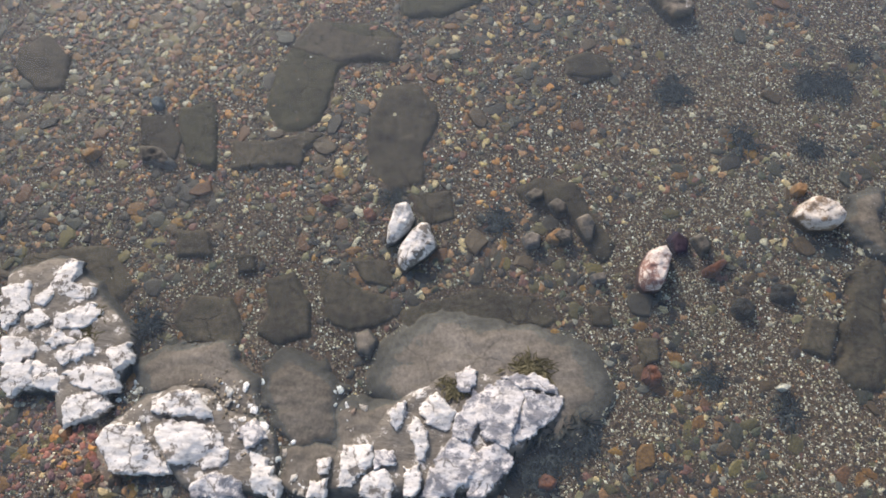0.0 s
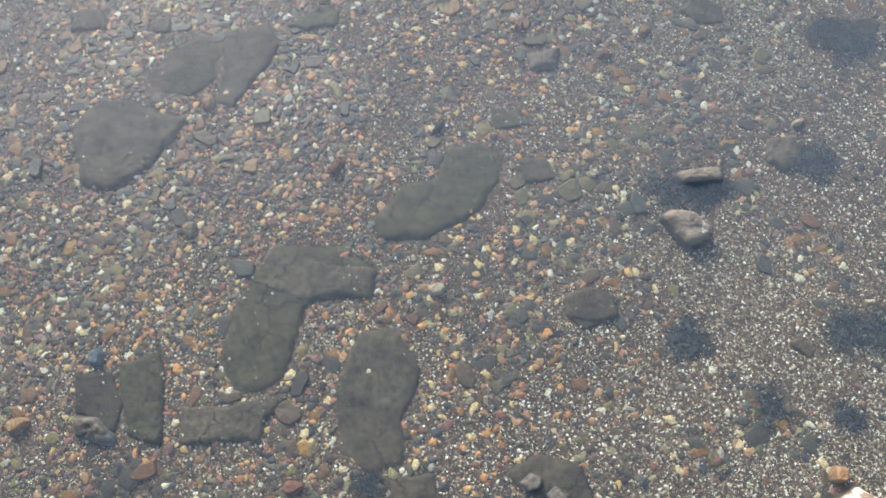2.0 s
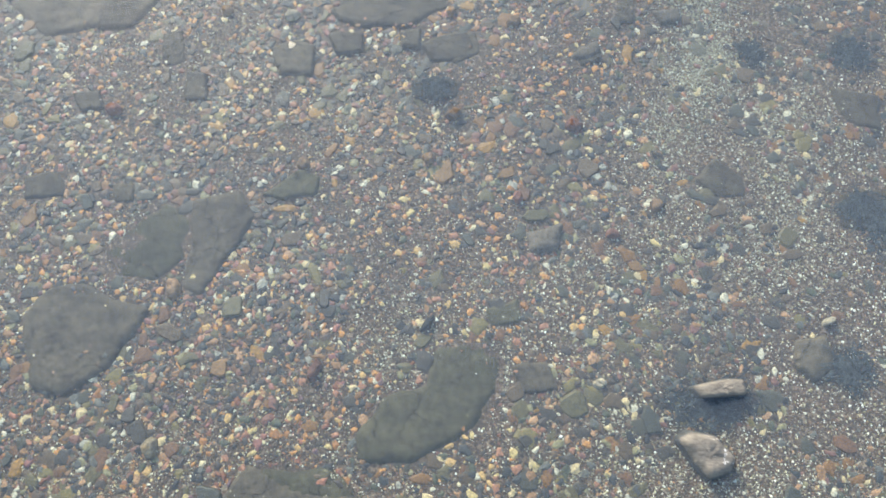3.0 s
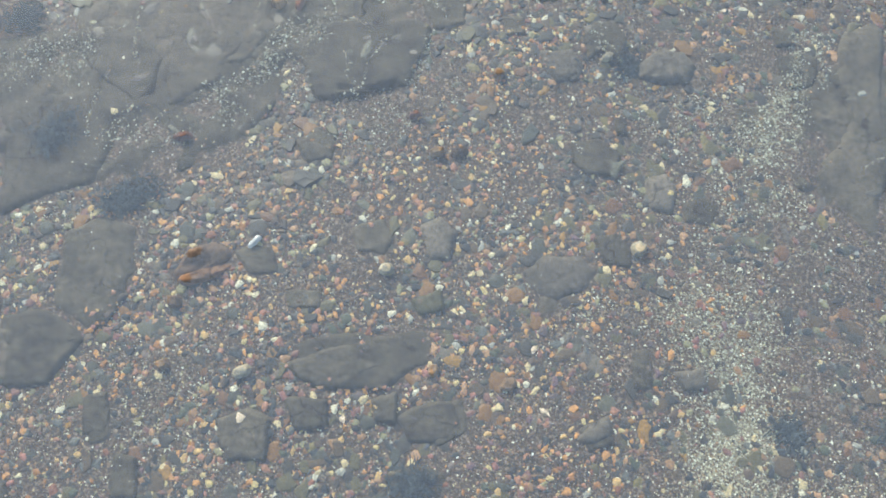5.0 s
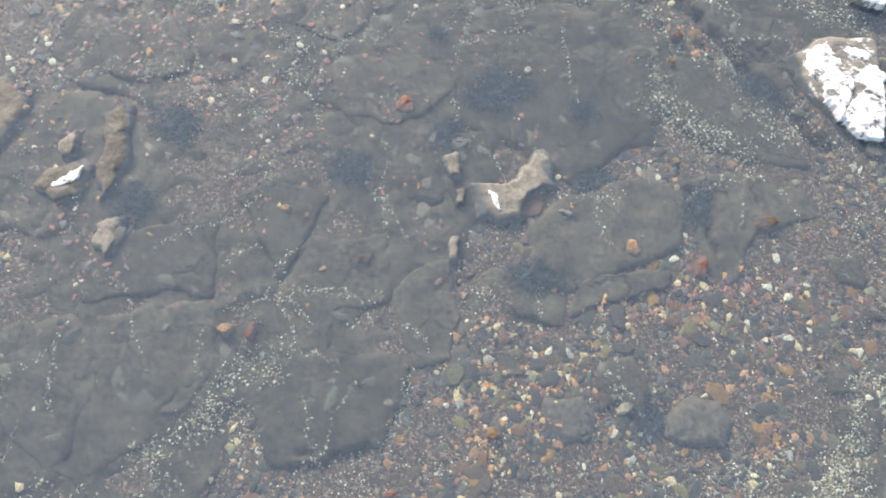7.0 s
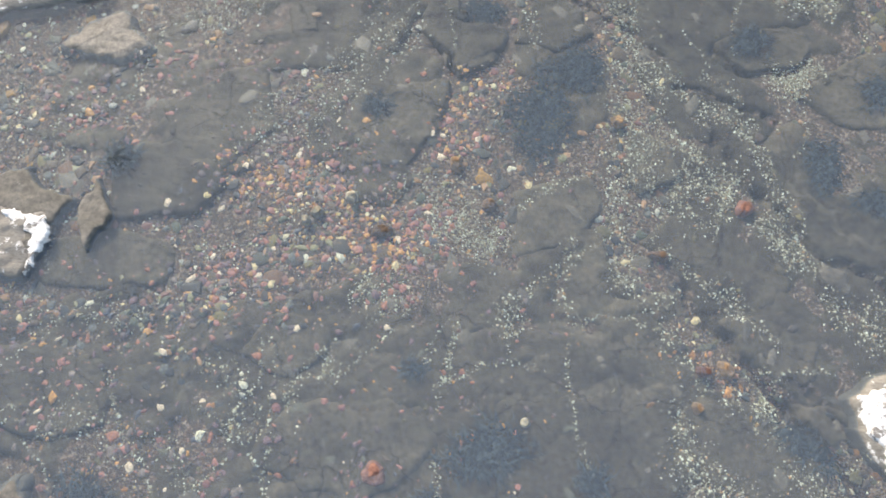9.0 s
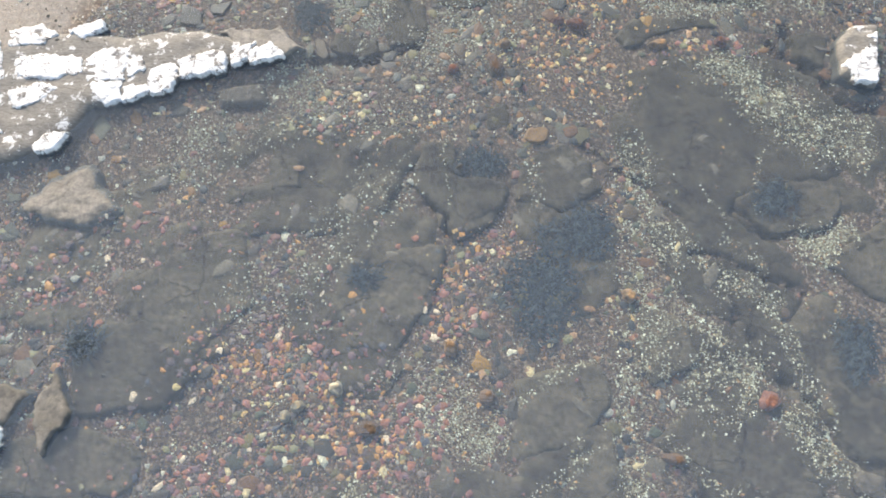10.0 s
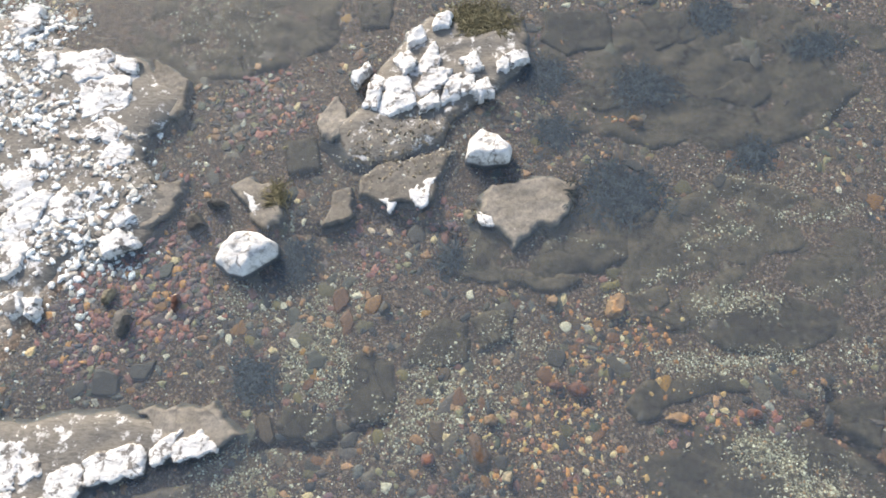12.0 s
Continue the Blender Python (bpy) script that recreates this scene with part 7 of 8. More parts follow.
for row in (
    (1.47, 8.56, 1.64, 8.24, 0.13, 2500), (-0.89, 10.25, -0.64, 10.45, 0.2, 2400), (-0.51, 10.5, -0.39, 10.78, 0.17, 2400), (-1.2, 11.26, -1.33, 11.06, 0.19, 5500),
    (-0.37, 12.41, -0.35, 12.06, 0.1, 5000), (-0.53, 12.21, -0.29, 12.26, 0.12, 5000), (-0.68, 11.72, -0.57, 11.55, 0.13, 4000), (0.13, 11.82, 0.25, 12.12, 0.15, 4500),
    (1.37, 12.27, 1.95, 12.25, 0.07, 4500), (1.83, 11.83, 2.07, 11.66, 0.11, 6000), (2.12, 11.56, 2.54, 11.27, 0.14, 5500), (2.23, 10.73, 2.3, 10.76, 0.1, 6500),
    (1.67, 12.56, 2.03, 12.65, 0.05, 4500), (2.16, 12.29, 2.68, 12.39, 0.07, 3000), (-0.28, 11.09, -0.09, 10.94, 0.15, 2500),
):
    BANDS["grit"].append(row)
for row in (
    (-0.43, 12.6, -0.35, 12.36, 0.1, 5500), (-0.46, 12.27, -0.28, 12.22, 0.13, 5000), (-0.19, 12.7, -0.3, 12.54, 0.09, 4000), (-0.72, 12.53, -0.85, 12.59, 0.13, 3000),
    (0.19, 12.03, 0.48, 12.21, 0.16, 4500), (1.57, 12.97, 1.95, 13.01, 0.08, 4500), (2.12, 13.09, 2.62, 13.17, 0.05, 4500), (1.62, 12.56, 1.93, 12.66, 0.08, 5000),
    (1.47, 12.32, 1.99, 12.24, 0.07, 5000), (2.12, 12.16, 2.26, 12.16, 0.04, 4500), (1.79, 11.88, 2.06, 11.7, 0.14, 6000), (2.18, 12.66, 2.43, 12.73, 0.05, 3000),
    (1.77, 13.28, 2.24, 13.4, 0.15, 1600), (-1.4, 14.37, -1, 14.25, 0.26, 1500),
):
    BANDS["grit"].append(row)
for row in (
    (-1.99, 8.99, -0.66, 8.64, 0.31, 160), (-1.42, 2.2, -1.82, 1.7, 0.53, 350), (-0.64, 3.14, -0.82, 2.5, 0.51, 350), (-2.42, 9.23, -0.59, 9.25, 0.16, 380),
    (-1.31, 9.14, -0.83, 8.79, 0.11, 320), (-2.31, 10.31, -1.55, 10.57, 0.2, 380), (-1.91, 9.14, -0.95, 9.24, 0.14, 350), (-1.16, 9.05, -0.83, 8.76, 0.12, 300),
    (-0.74, 11.31, -0.38, 11.59, 0.19, 420), (0.48, 13.81, 0.61, 13.66, 0.17, 700),
):
    BANDS["peb"].append(row)
for row in (
    (-0.97, 10.02, -0.11, 9.63, 0.18, 350), (1.51, 9.06, 1.67, 8.92, 0.07, 400), (-0.98, 8.72, -0.85, 8.64, 0.06, 400), (-1.33, 8.33, -1.32, 8.57, 0.08, 300),
    (0.12, 10.28, 0.42, 10.72, 0.1, 300), (-2.4, 4.07, -0.74, 1.93, 0.76, 150), (-0.17, 3.76, 0.56, 2.15, 0.63, 80), (-0.93, 7.89, -0.89, 7.58, 0.1, 250),
    (-1.39, 4.94, 1.47, 5.08, 0.67, 170), (-2.52, 2.4, -1.38, 1.29, 0.53, 150), (-1.4, 1.36, -0.04, 0.9, 0.38, 110), (-2.28, 1.07, -1.05, 0.64, 0.42, 130),
    (-1.01, 10.08, -0.06, 9.62, 0.23, 420), (0.17, 10.74, 0.32, 10.19, 0.13, 350), (0.83, 12.16, 1.05, 11.69, 0.14, 420),
):
    BANDS["ochre"].append(row)
for row in (
    (1.13, 10.99, 1.17, 10.87, 0.06, 500), (0.29, 10.65, 0.55, 10.7, 0.1, 500), (1.44, 12.03, 1.64, 11.95, 0.1, 420), (1.23, 11.8, 1.33, 11.64, 0.06, 420),
    (0.63, 11.36, 0.67, 10.93, 0.06, 320), (-0.58, 11.36, 0.1, 11.44, 0.21, 260), (0.3, 6.78, 0.85, 6.84, 0.13, 700), (0.42, 6.57, 0.46, 6.45, 0.14, 600),
    (1.84, 6.88, 1.89, 6.51, 0.09, 500), (-0.65, 5.88, 0.01, 5.99, 0.12, 420), (-1.41, 5.77, -0.64, 5.54, 0.21, 300), (-1.97, 4.69, -1.34, 4.99, 0.21, 350),
    (-0.1, 4.69, 0.72, 4.7, 0.09, 320), (0.54, 4.26, 1.26, 4.42, 0.18, 300), (0.96, 7.19, 1.6, 7.28, 0.1, 900),
):
    BANDS["ochre"].append(row)
for row in (
    (0.26, 6.83, 0.82, 6.92, 0.13, 700), (0.42, 6.55, 0.69, 6.59, 0.14, 800), (1.81, 7.47, 2.19, 7.34, 0.11, 500), (1, 6.64, 1.09, 6.43, 0.11, 500),
    (1.79, 6.58, 1.84, 6.46, 0.09, 450), (0.04, 6.09, 0.63, 6.06, 0.18, 500), (1.54, 9.03, 1.71, 9, 0.07, 300), (-0.76, 9.71, -0.3, 9.63, 0.14, 450),
    (1.15, 10.14, 1.24, 10.45, 0.05, 300), (1.19, 9.1, 1.37, 9.07, 0.08, 300), (1.48, 8.96, 1.69, 8.97, 0.09, 250), (1.06, 12.18, 1.44, 12.63, 0.1, 350),
    (0.45, 11.98, 0.84, 11.73, 0.2, 320), (1.17, 11.67, 1.33, 11.71, 0.1, 420), (0.77, 12.27, 1.24, 12.4, 0.24, 400),
):
    BANDS["ochre"].append(row)
for row in (
    (0.59, 11.88, 1.1, 12.05, 0.21, 380), (1.13, 12.52, 1.37, 12.52, 0.1, 300), (0.81, 13.7, 1.35, 13.71, 0.08, 320),
):
    BANDS["ochre"].append(row)
for row in (
    (-2.08, 9.1, -0.71, 9.06, 0.32, 130), (-1.75, 8.71, -0.65, 8.48, 0.25, 110), (-0.21, 8.44, -0.07, 8.45, 0.07, 500), (-1.09, 9.47, -0.76, 9.35, 0.14, 350),
    (-2.16, 3.87, -0.74, 1.93, 0.65, 60), (-2.55, 8.31, -1.74, 7.41, 0.25, 220), (-1.42, 5.14, 1.44, 4.65, 0.66, 70), (-2.41, 1.49, -1.05, 0.64, 0.53, 100),
    (-0.96, 10.12, -0, 9.68, 0.36, 380), (-1.39, 12.74, -1.1, 12.51, 0.15, 420), (1.81, 12.04, 2.02, 11.99, 0.08, 350), (-1.94, -0.68, -1.51, -0.87, 0.22, 500),
    (-1.84, -0.98, -1.41, -0.81, 0.23, 500), (1.42, 7.38, 1.87, 7.4, 0.1, 400), (2.21, 7.48, 1.91, 7.09, 0.13, 250),
):
    BANDS["red"].append(row)
for row in (
    (-1.37, 8.61, -1.06, 8.4, 0.12, 320), (-0.99, 7.93, -0.88, 8.04, 0.1, 220), (-1.89, 7.33, -1.74, 7.37, 0.09, 420), (-0.21, 8.46, -0.05, 8.47, 0.05, 420),
    (0, 7.64, 0.1, 7.57, 0.08, 250), (-0.93, 10.06, -0.46, 9.97, 0.13, 350), (-1.1, 9.43, -0.55, 9.52, 0.19, 350), (-2.2, 10.43, -1.71, 10.33, 0.15, 350),
    (-1.47, 8.48, -1.32, 8.6, 0.1, 220), (0.18, 10.33, 0.45, 10.74, 0.1, 450), (0.16, 10.18, 0.32, 10.34, 0.1, 450), (-1.52, 12.26, -1.08, 12.56, 0.24, 520),
    (-1.79, 12.41, -1.49, 12.71, 0.19, 450), (-0.3, 11.39, -0.56, 11.45, 0.16, 320), (-1.97, 10.65, -1.51, 10.72, 0.18, 420),
):
    BANDS["red"].append(row)
for row in (
    (-2.02, 10.36, -1.74, 10.42, 0.13, 420), (-1.24, 13.14, -1.19, 12.46, 0.24, 620), (-1.4, 12.64, -1.62, 12.27, 0.24, 520), (-0.86, 13.93, -0.59, 13.7, 0.17, 420),
    (-0.94, 13.77, -0.78, 13.58, 0.15, 420), (-0.21, 12.99, 0.29, 13.07, 0.13, 420), (-0.08, 12.83, -0.27, 12.89, 0.19, 320), (1.43, 11.95, 1.72, 12.01, 0.09, 300),
):
    BANDS["red"].append(row)
for row in (
    (-2.19, 14.22, -2.23, 13.81, 0.19, 900), (-2.21, 13.73, -2, 13.55, 0.18, 900),
    (-1.8, 12.95, -1.48, 12.73, 0.2, 900), (-1.81, 13.3, -1.44, 13.2, 0.18, 700), (-1.98, 12.44, -1.64, 12.51, 0.13, 500), (-2.35, 14.04, -2.17, 13.58, 0.22, 1500),
    (-1.99, 13.36, -1.65, 13.3, 0.19, 900), (-2.12, 13.01, -2.1, 13.29, 0.19, 900), (-2.05, 14.22, -2.37, 14.38, 0.12, 900), (-1.45, 12.89, -1.62, 13.13, 0.11, 700),
    (-2.03, 13.01, -1.63, 12.89, 0.23, 1200), (-2.04, 12.69, -1.78, 12.72, 0.17, 900), (-2.51, 14.38, -2.22, 14.21, 0.14, 1200),
):
    BANDS["dry"].append(row)
for row in (
    (-1.52, 13.3, -1.6, 13.52, 0.13, 600), (-2.49, 12.6, -2.05, 12.69, 0.21, 1200), (-2.5, 12.35, -2.35, 12.27, 0.17, 800), (-0.88, -0.55, -0.61, -0.7, 0.09, 900),
    (-0.53, -0.8, -0.45, -0.98, 0.09, 700), (-1.32, -0.69, -1.33, -0.55, 0.07, 700), (-0.26, -0.5, -0.2, -0.67, 0.06, 500),
):
    BANDS["dry"].append(row)
BANDS["tan"] = [(-0.24, 13.45, 0.25, 13.55, 0.22, 2600), (0.0, 13.35, 0.2, 13.45, 0.16, 2600), (-0.5, 13.4, -0.2, 13.3, 0.1, 900), (-1.5, 13.2, -1.2, 13.3, 0.16, 1500), (-1.0, -0.5, -0.6, -0.75, 0.10, 2200),
                 (-2.7, 12.35, -1.8, 12.25, 0.32, 1500), (-2.3, 12.75, -2.0, 12.4, 0.2, 1200)]
scatter_rng = np.random.default_rng(3)
LEFT, RIGHT, NEAR, FAR = -3.9, 4.1, -2.3, 16.1


def clumpy(x, y):
    """Uneven cover in drifts and hollows: 0.05 to 2.2."""
    u, v = x + 0.22 * np.sin(3.1 * y + 0.7) + 0.10 * np.sin(8.3 * y + 2.0 * x), y + 0.22 * np.sin(2.7 * x + 1.1) + 0.10 * np.sin(9.1 * x - 1.7 * y)
    w = np.sin(2.3 * u + 1.9 * np.sin(1.7 * v)) + np.sin(3.7 * v + 1.3 * np.sin(2.9 * u)) + 0.9 * np.sin(7.9 * u - 5.3 * v) + 0.9 * np.sin(6.1 * u + 8.7 * v) + 0.6 * np.sin(17.0 * u + 9.0 * v) * np.sin(14.0 * v - 6.0 * u)
    return np.clip(1.1 + 0.62 * w, 0.06, 2.2)


def even(density, coarse=True):
    """Places all over the bed; coarse stones and fine grit thin out where the other gathers, grit more to the east."""
    n = int(density * (RIGHT - LEFT) * (FAR - NEAR) * 2.2)
    x, y = scatter_rng.uniform(LEFT, RIGHT, n), scatter_rng.uniform(NEAR, FAR, n)
    share = np.clip(clumpy(x, y) - np.where(y < 6.5, 0.22 * x, 0), 0.12, 2.1) * np.where(y > 7.6, 0.55, 1.0)
    if not coarse:
        share = share - np.clip(3.6 - y, 0, 1) * 0.7 + np.clip(1.4 - np.abs(y - 5.4), 0, 1) * np.clip(1.3 - np.abs(x + 0.4), 0, 1) * 1.1
    keep = scatter_rng.random(n) * 2.2 < (share if coarse else (2.2 - share) * np.interp(y, (0.8, 2.2, 4.5, 6.2, 7.2), (1.25, 0.8, 0.7, 0.5, 0.18)))
    return x[keep], y[keep]


def along(rows, much=1.0):
    """Places strewn along bands, thinning out at their sides."""
    px, py = [], []
    for x0, y0, x1, y1, w, density in rows:
        length = math.hypot(x1 - x0, y1 - y0)
        n = int(density * much * (length + w) * 2 * w)
        f = scatter_rng.uniform(-0.5 * w / max(length, w), 1 + 0.5 * w / max(length, w), n)
        s, q = scatter_rng.normal(0, 0.46 * w, n), scatter_rng.normal(0, 0.2 * w, n)
        bend = 0.35 * w * np.sin(f * 5 + x0 * 7)
        nx, ny = -(y1 - y0) / max(length, 1e-3), (x1 - x0) / max(length, 1e-3)
        px.append(x0 + (x1 - x0) * f + nx * (s + bend) + q), py.append(y0 + (y1 - y0) * f + ny * (s + bend) + q)
    return np.concatenate(px), np.concatenate(py)


rock_tree = BVHTree.FromPolygons(SURFACE[0], SURFACE[1])


def resting(px, py):
    """Level of the bed or of the rock at each place, and whether it is rock."""
    bed, down = bed_height(px, py), Vector((0, 0, -1))
    z = bed.copy()
    for i, (u, v) in enumerate(zip(px.tolist(), py.tolist())):
        hit = rock_tree.ray_cast((u, v, 1.0), down, 1.2)[0]
        if hit is not None and hit.z > z[i]:
            z[i] = hit.z
    return z, z > bed + 0.0015


def strewn(name, px, py, sizes, mat, on_rock, sides, rings, label, category, flatness=(0.14, 0.32), slim=(0.5, 0.95), smooth=True, dry=False):
    """One mesh of many small stones, each a low rounded form of its own."""
    rng = scatter_rng
    inside = top_of(px, py)[1]
    on_rock = on_rock * np.where((py < 6) & (not dry), 0.15, 1.0)      # the slabs among the gravel lie clean
    share = np.where(on_rock > 0.5, 1.0, np.clip((inside - 0.1) * 1.4, 0.15, 1))
    keep = (inside > 1) | ((inside >= 0) & (rng.random(len(px)) < on_rock * share))
    edge = np.minimum(np.minimum(px - LEFT, RIGHT - px), np.minimum(py - NEAR, FAR - py))
    keep &= edge > 1.2 * rng.random(len(px)) ** 2 + 0.25 * np.sin(2.1 * px + 1.3 * py) * np.sin(1.7 * py - 0.9 * px)      # the cover frays at its border
    px, py = px[keep], py[keep]
    z, rock = resting(px, py)
    keep = ~rock | (inside[keep] <= 1) | (rng.random(len(px)) < 0.5 + on_rock[keep])
    keep &= (~rock & (py < 5)) | (z < 0.046) | dry      # wet gravel lies neither on the ledges nor on the sandy bank
    px, py, z = px[keep], py[keep], z[keep]
    n = len(px)
    size = sizes[0] * (sizes[1] / sizes[0]) ** (rng.random(n) ** 1.7) / 2
    long, short, high = size, size * rng.uniform(*slim, n), size * rng.uniform(*flatness, n)
    turn = rng.uniform(0, 2 * np.pi, n)
    at = np.arange(sides) * 2 * np.pi / sides
    ragged = rng.uniform(0.52, 1.28, (n, sides))
    layers = []
    for radius, level in rings:
        jitter = ragged * rng.uniform(0.88, 1.1, (n, sides))
        lx = long[:, None] * radius * np.cos(at)[None] * jitter
        ly = short[:, None] * radius * np.sin(at)[None] * jitter
        layers.append(np.stack([px[:, None] + np.cos(turn)[:, None] * lx - np.sin(turn)[:, None] * ly,
                                py[:, None] + np.sin(turn)[:, None] * lx + np.cos(turn)[:, None] * ly,
                                np.broadcast_to((z + high * level * 1.6 - 0.002)[:, None], (n, sides)) + high[:, None] * rng.uniform(-0.12, 0.12, (n, sides)) * (level > 0)], 2))
    tip = np.stack([px + size * rng.uniform(-0.15, 0.15, n), py + size * rng.uniform(-0.15, 0.15, n), z + high * 1.6], 1)[:, None]
    verts = np.concatenate(layers + [tip], 1)
    per = verts.shape[1]
    tris = []
    for i in range(len(rings) - 1):
        for j in range(sides):
            k = (j + 1) % sides
            p, q = i * sides, (i + 1) * sides
            tris += [(p + j, p + k, q + k), (p + j, q + k, q + j)]
    p = (len(rings) - 1) * sides
    tris += [(p + j, p + (j + 1) % sides, per - 1) for j in range(sides)]
    faces = (np.arange(n)[:, None, None] * per + np.array(tris)[None]).reshape(-1, 3)
    ob = part(name, fast_mesh(name, verts.reshape(-1, 3), faces, smooth), mat)
    tagged(ob, label, category, kind="stuff")
    return z


shapes = []
for k in range(10):
    mesh, radii = rock_form("flat_stone", 1.0, 0.5 + 0.04 * k, -0.12, 0.26, scatter_rng, 4 + k % 3, 0.12, 0.78, 0.06, 7, 13, False, 0.12, 2.0)
    mesh.materials.append(STONE_SINGLE)
    shapes.append(mesh)
x, y = even(9)
clear_of = top_of(x, y)[1] > 1
x, y = x[clear_of][:260], y[clear_of][:260]
level = resting(x, y)[0]
for u, v, z, size, turn in zip(x.tolist(), y.tolist(), level.tolist(), scatter_rng.uniform(0.035, 0.085, len(x)).tolist(), scatter_rng.uniform(0, 360, len(x)).tolist()):
    ob = new("flat_stone", shapes[int(turn) % 10])
    ob.matrix_basis = pose(u, v, z, 0, 0, turn) @ Matrix.Diagonal((size, size, size * 0.8, 1))
    tagged(ob, f"{'larger' if size > 0.06 else 'smaller'} dark brownish flat stone bedded in the gravel", "stone", "flat stones in the gravel")
    LYING.append((u, v, size, size * 0.6, radians(turn), np.ones(192), 9.0, z + 0.03, 0.6))

LOW, FLAT = ((1.0, 0.25), (0.78, 0.85)), ((1.0, 0.1),)
x, y = even(80)
strewn("flat_stones", x, y, (0.05, 0.14), STONE_DARK, 0.006, 8, LOW, "dark brown and olive flat stones bedded in gravel", "stones", (0.05, 0.13), smooth=False)
n = 10000
x, y = scatter_rng.uniform(LEFT, RIGHT, n), scatter_rng.uniform(4.4, FAR, n)
held = scatter_rng.random(n) * 2.2 < clumpy(x * 1.7 + 3.0, y * 1.7)
strewn("rock_chips", x[held], y[held], (0.016, 0.06), STONE_DARK, 0.9, 5, FLAT, "dark brown chips lying on the silted bedrock", "stone chips", (0.08, 0.2), (0.35, 0.9), False)
n = 2600
x, y = scatter_rng.uniform(LEFT, RIGHT, n), scatter_rng.uniform(4.4, FAR, n)
held = scatter_rng.random(n) * 2.2 < clumpy(x * 1.3 - 2.0, y * 1.3)
strewn("rock_plates", x[held], y[held], (0.05, 0.17), BEDROCK_PLATES, 0.9, 7, LOW, "thin broken plates of silted rock", "rock plates", (0.03, 0.07), (0.35, 0.8), False)
x, y = even(680)
strewn("pebbles", x, y, (0.019, 0.072), PEBBLE_MIXED, 0.012, 7, LOW, "mixed brown, grey and red wave worn pebbles", "pebbles", (0.10, 0.22), smooth=False)
x, y = even(620)
strewn("small_pebbles", x, y, (0.012, 0.028), PEBBLE_MIXED, 0.03, 5, FLAT, "small brown and grey pebbles of the sea bed", "pebbles", smooth=False)
x, y = along(BANDS["peb"], 1.4)
strewn("pebble_bank", x, y, (0.02, 0.07), PEBBLE_MIXED, 0.5, 7, LOW, "mixed pebbles gathered between rocks", "pebbles", (0.10, 0.22), smooth=False)
x, y = along(BANDS["ochre"], 2.2)
strewn("ochre_pebbles", x, y, (0.014, 0.048), PEBBLE_OCHRE, 0.6, 7, LOW, "orange and cream pebbles gathered in hollows", "pebbles", (0.10, 0.24), smooth=False)
n = 22000
x, y = scatter_rng.uniform(-2.6, 1.6, n), scatter_rng.uniform(0.6, 6.6, n)
held = scatter_rng.random(n) * 2.2 < clumpy(x * 1.4 + 5.0, y * 1.4) * np.clip(1.1 - 0.6 * x, 0.2, 1.0) * np.clip(6.6 - y, 0, 1)
strewn("ochre_gravel", x[held], y[held], (0.018, 0.066), PEBBLE_OCHRE, 0.008, 7, LOW, "ochre, orange and cream pebbles among the gravel", "pebbles", (0.10, 0.24), smooth=False)
x, y = along(BANDS["red"], 2.2)
strewn("red_pebbles", x, y, (0.015, 0.066), PEBBLE_RED, 0.6, 7, LOW, "reddish pebbles gathered in hollows", "pebbles", (0.10, 0.24), smooth=False)
n = 5200
x, y = scatter_rng.uniform(-2.6, 0.9, n), scatter_rng.uniform(7.6, 10.9, n)
held = scatter_rng.random(n) * 2.2 < clumpy(x * 1.5 + 1.0, y * 1.5) * np.clip(1.0 - 0.5 * x, 0.1, 1.0) * np.clip((y - 7.6) * 2, 0, 1)
strewn("red_gravel", x[held], y[held], (0.014, 0.050), PEBBLE_RED, 0.6, 7, LOW, "reddish brown pebbles thinly strewn over the bedrock", "pebbles", (0.10, 0.24), smooth=False)
x, y = along(BANDS["dry"], 1.5)
strewn("shore_pebbles", x, y, (0.010, 0.070), PEBBLE_DRY, 0.8, 7, LOW, "dry pale pebbles of the gravel bank", "pebbles", (0.14, 0.34), smooth=False, dry=True)
x, y = along(BANDS["tan"])
strewn("tan_grit", x, y, (0.008, 0.036), PEBBLE_TAN, 0.95, 5, FLAT, "tan and cream grit dried on the rocks", "grit", (0.2, 0.45), smooth=False, dry=True)
x, y = even(2300, False)
strewn("scattered_grit", x, y, (0.008, 0.027), BROWN_GRIT, 0.015, 3, FLAT, "scattered pale shell fragments on the sea bed", "shell grit", (0.2, 0.5), (0.4, 1.0), False)
n = 120000
x, y = scatter_rng.uniform(LEFT, RIGHT, n), scatter_rng.uniform(NEAR, 4.6, n)
held = scatter_rng.random(n) * 2.2 < clumpy(x * 1.9 - 1.0, y * 1.9 + 2.0) * np.interp(y, (2.6, 4.6), (1.0, 0.1))
strewn("mixed_grit", x[held], y[held], (0.010, 0.024), BROWN_GRIT, 0.012, 4, FLAT, "fine mixed red, ochre and cream grit", "grit", (0.15, 0.4), (0.45, 1.0), False)
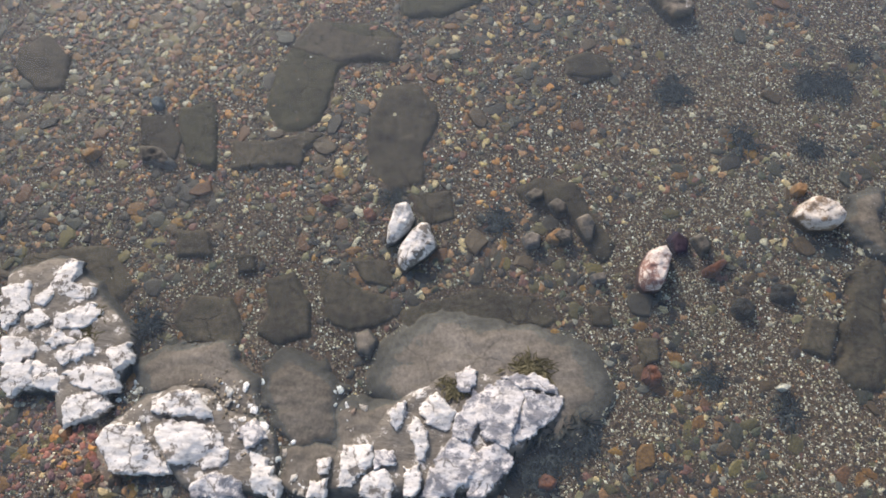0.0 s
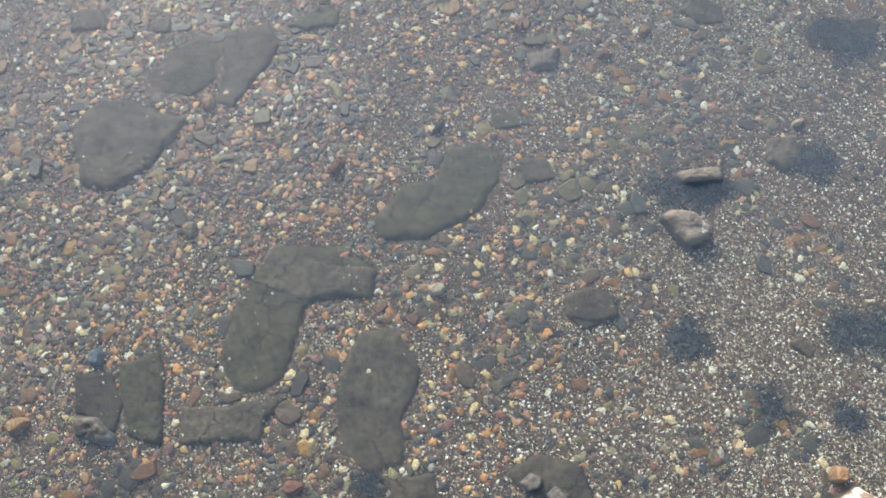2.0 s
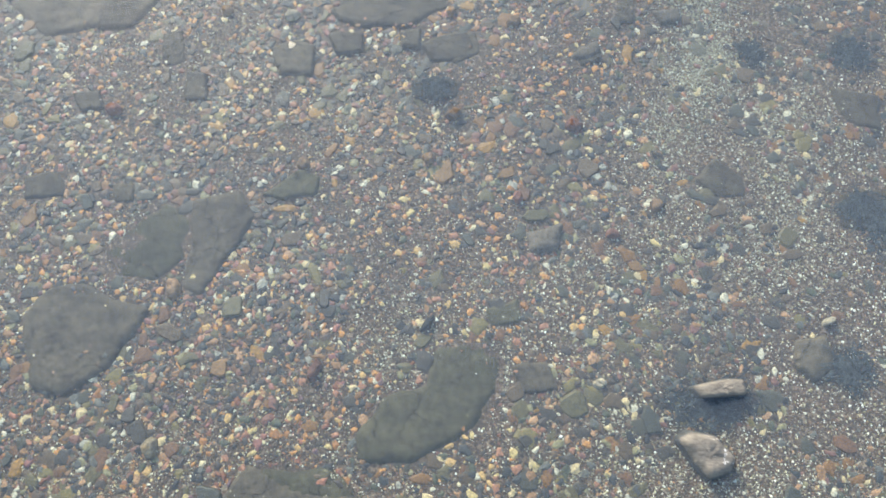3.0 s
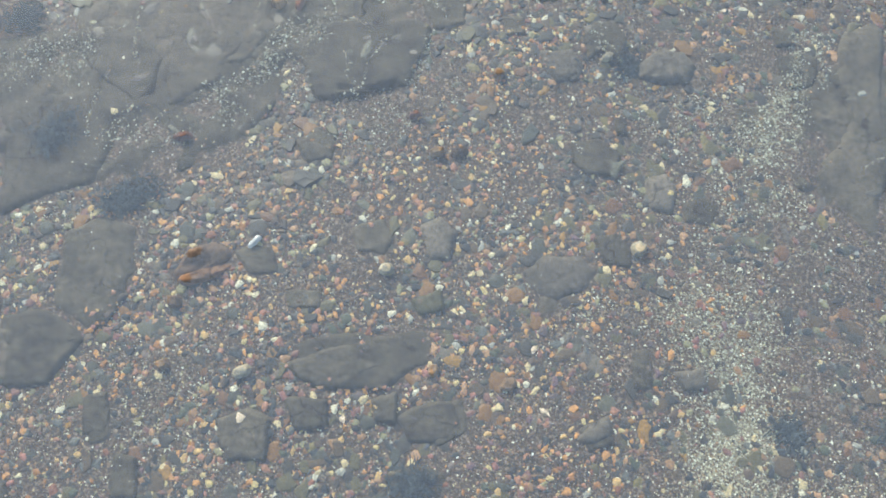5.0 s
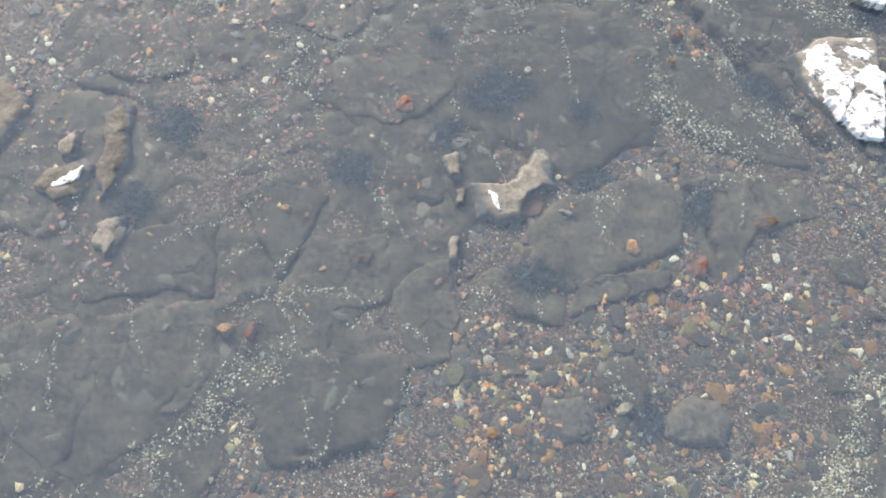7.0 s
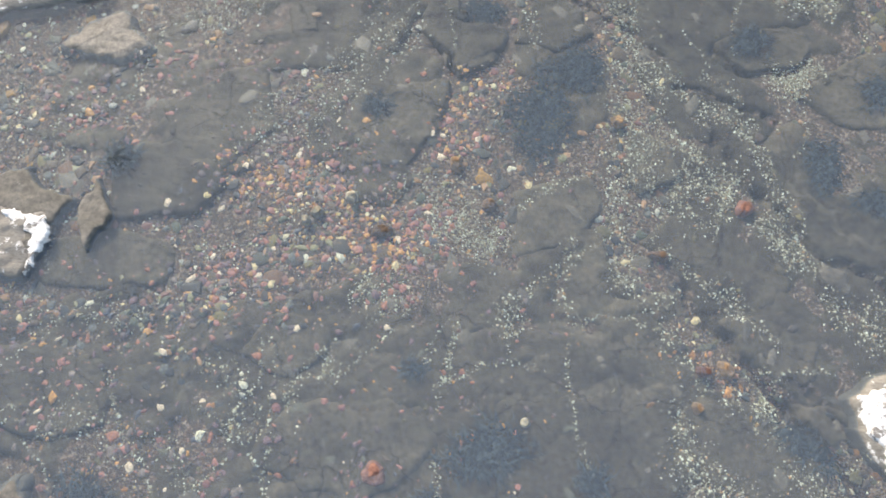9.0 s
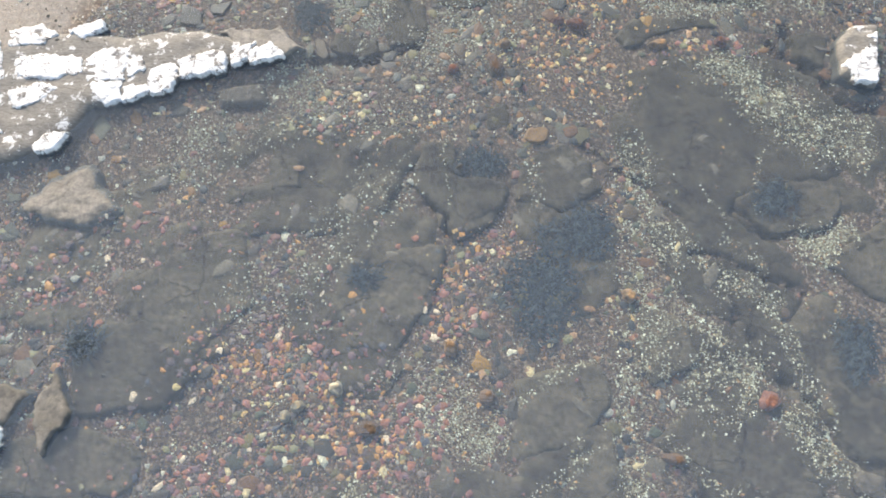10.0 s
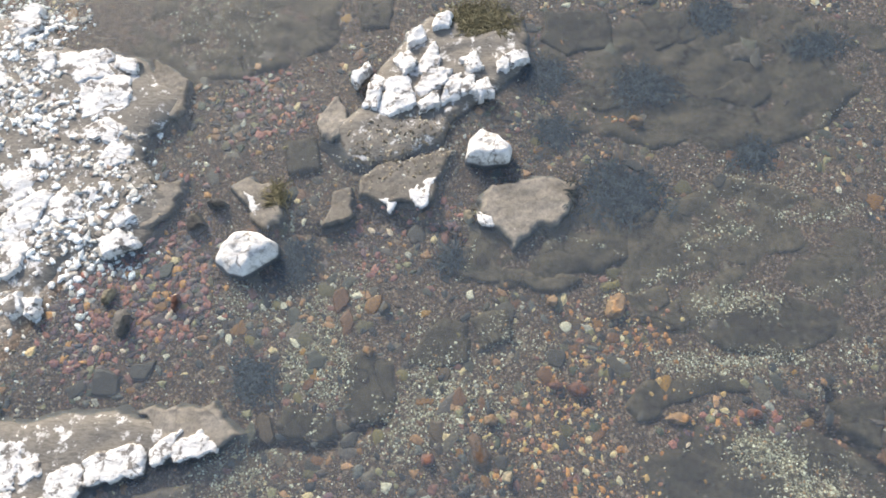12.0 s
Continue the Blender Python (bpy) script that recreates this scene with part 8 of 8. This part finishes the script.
for k in range(150):      # thin strings of grit in the cracks of the bedrock
    u, v = scatter_rng.uniform(-2.6, 2.6), scatter_rng.uniform(5.0, 13.5)
    way = radians(scatter_rng.choice([70.0, 105.0, 25.0]) + scatter_rng.uniform(-22, 22))
    for _ in range(scatter_rng.integers(2, 5)):
        length = scatter_rng.uniform(0.08, 0.24)
        BANDS["grit"].append((u, v, u + length * math.cos(way), v + length * math.sin(way), scatter_rng.uniform(0.010, 0.024), 4500))
        u, v, way = u + length * math.cos(way), v + length * math.sin(way), way + scatter_rng.uniform(-0.7, 0.7)
n = 210000
u, v = scatter_rng.uniform(LEFT, RIGHT, n), scatter_rng.uniform(NEAR, 6.6, n)
kept = scatter_rng.random(n) * 2.2 < (2.4 - clumpy(u, v)) * np.clip(6.6 - v, 0, 1) * (np.clip(0.45 + 0.42 * u, 0.15, 1.7) + 0.4 * np.clip(1.7 - v, 0, 1)) * np.interp(v, (0.9, 1.7, 3.0, 4.5), (1.25, 0.5, 0.30, 0.03))
strewn("pale_grit", u[kept], v[kept], (0.012, 0.030), PALE_GRIT, 0.012, 4, FLAT, "pale cream shell fragments strewn over the gravel", "shell grit", (0.12, 0.3), (0.4, 1.0), False)
x, y = along(BANDS["grit"], 1.8)
strewn("shell_grit", x, y, (0.009, 0.027), SHELL_GRIT, 0.95, 4, FLAT, "drifts of pale shell grit between the rocks", "shell grit", (0.12, 0.3), (0.4, 1.0), False)

# stones and grit of the flats farther out, thinning with distance
def around(count, reach):
    """Places outside the dense gravel, thickest close to it."""
    x, y = scatter_rng.uniform(-16, 16, count), scatter_rng.uniform(-14, 28, count)
    away = np.maximum(np.maximum(-3.4 - x, x - 3.6), np.maximum(-1.8 - y, y - 15.6))
    held = (away > -0.4) & (scatter_rng.random(count) < np.exp(-np.maximum(away, 0) / reach) + 0.03)
    return x[held], y[held]


LEFT, RIGHT, NEAR, FAR = -16.0, 16.0, -14.0, 28.0
x, y = around(60000, 2.6)
strewn("outlying_stones", x, y, (0.05, 0.24), STONE_DARK, 0.0, 6, FLAT, "dark flat stones of the tidal flat farther out", "stones", (0.06, 0.16), (0.5, 0.95), False)
x, y = around(170000, 2.2)
strewn("outlying_grit", x, y, (0.03, 0.07), PEBBLE_MIXED, 0.0, 3, FLAT, "mixed pebbles and shell bits farther out on the flat", "pebbles", (0.1, 0.3), (0.4, 1.0), False)
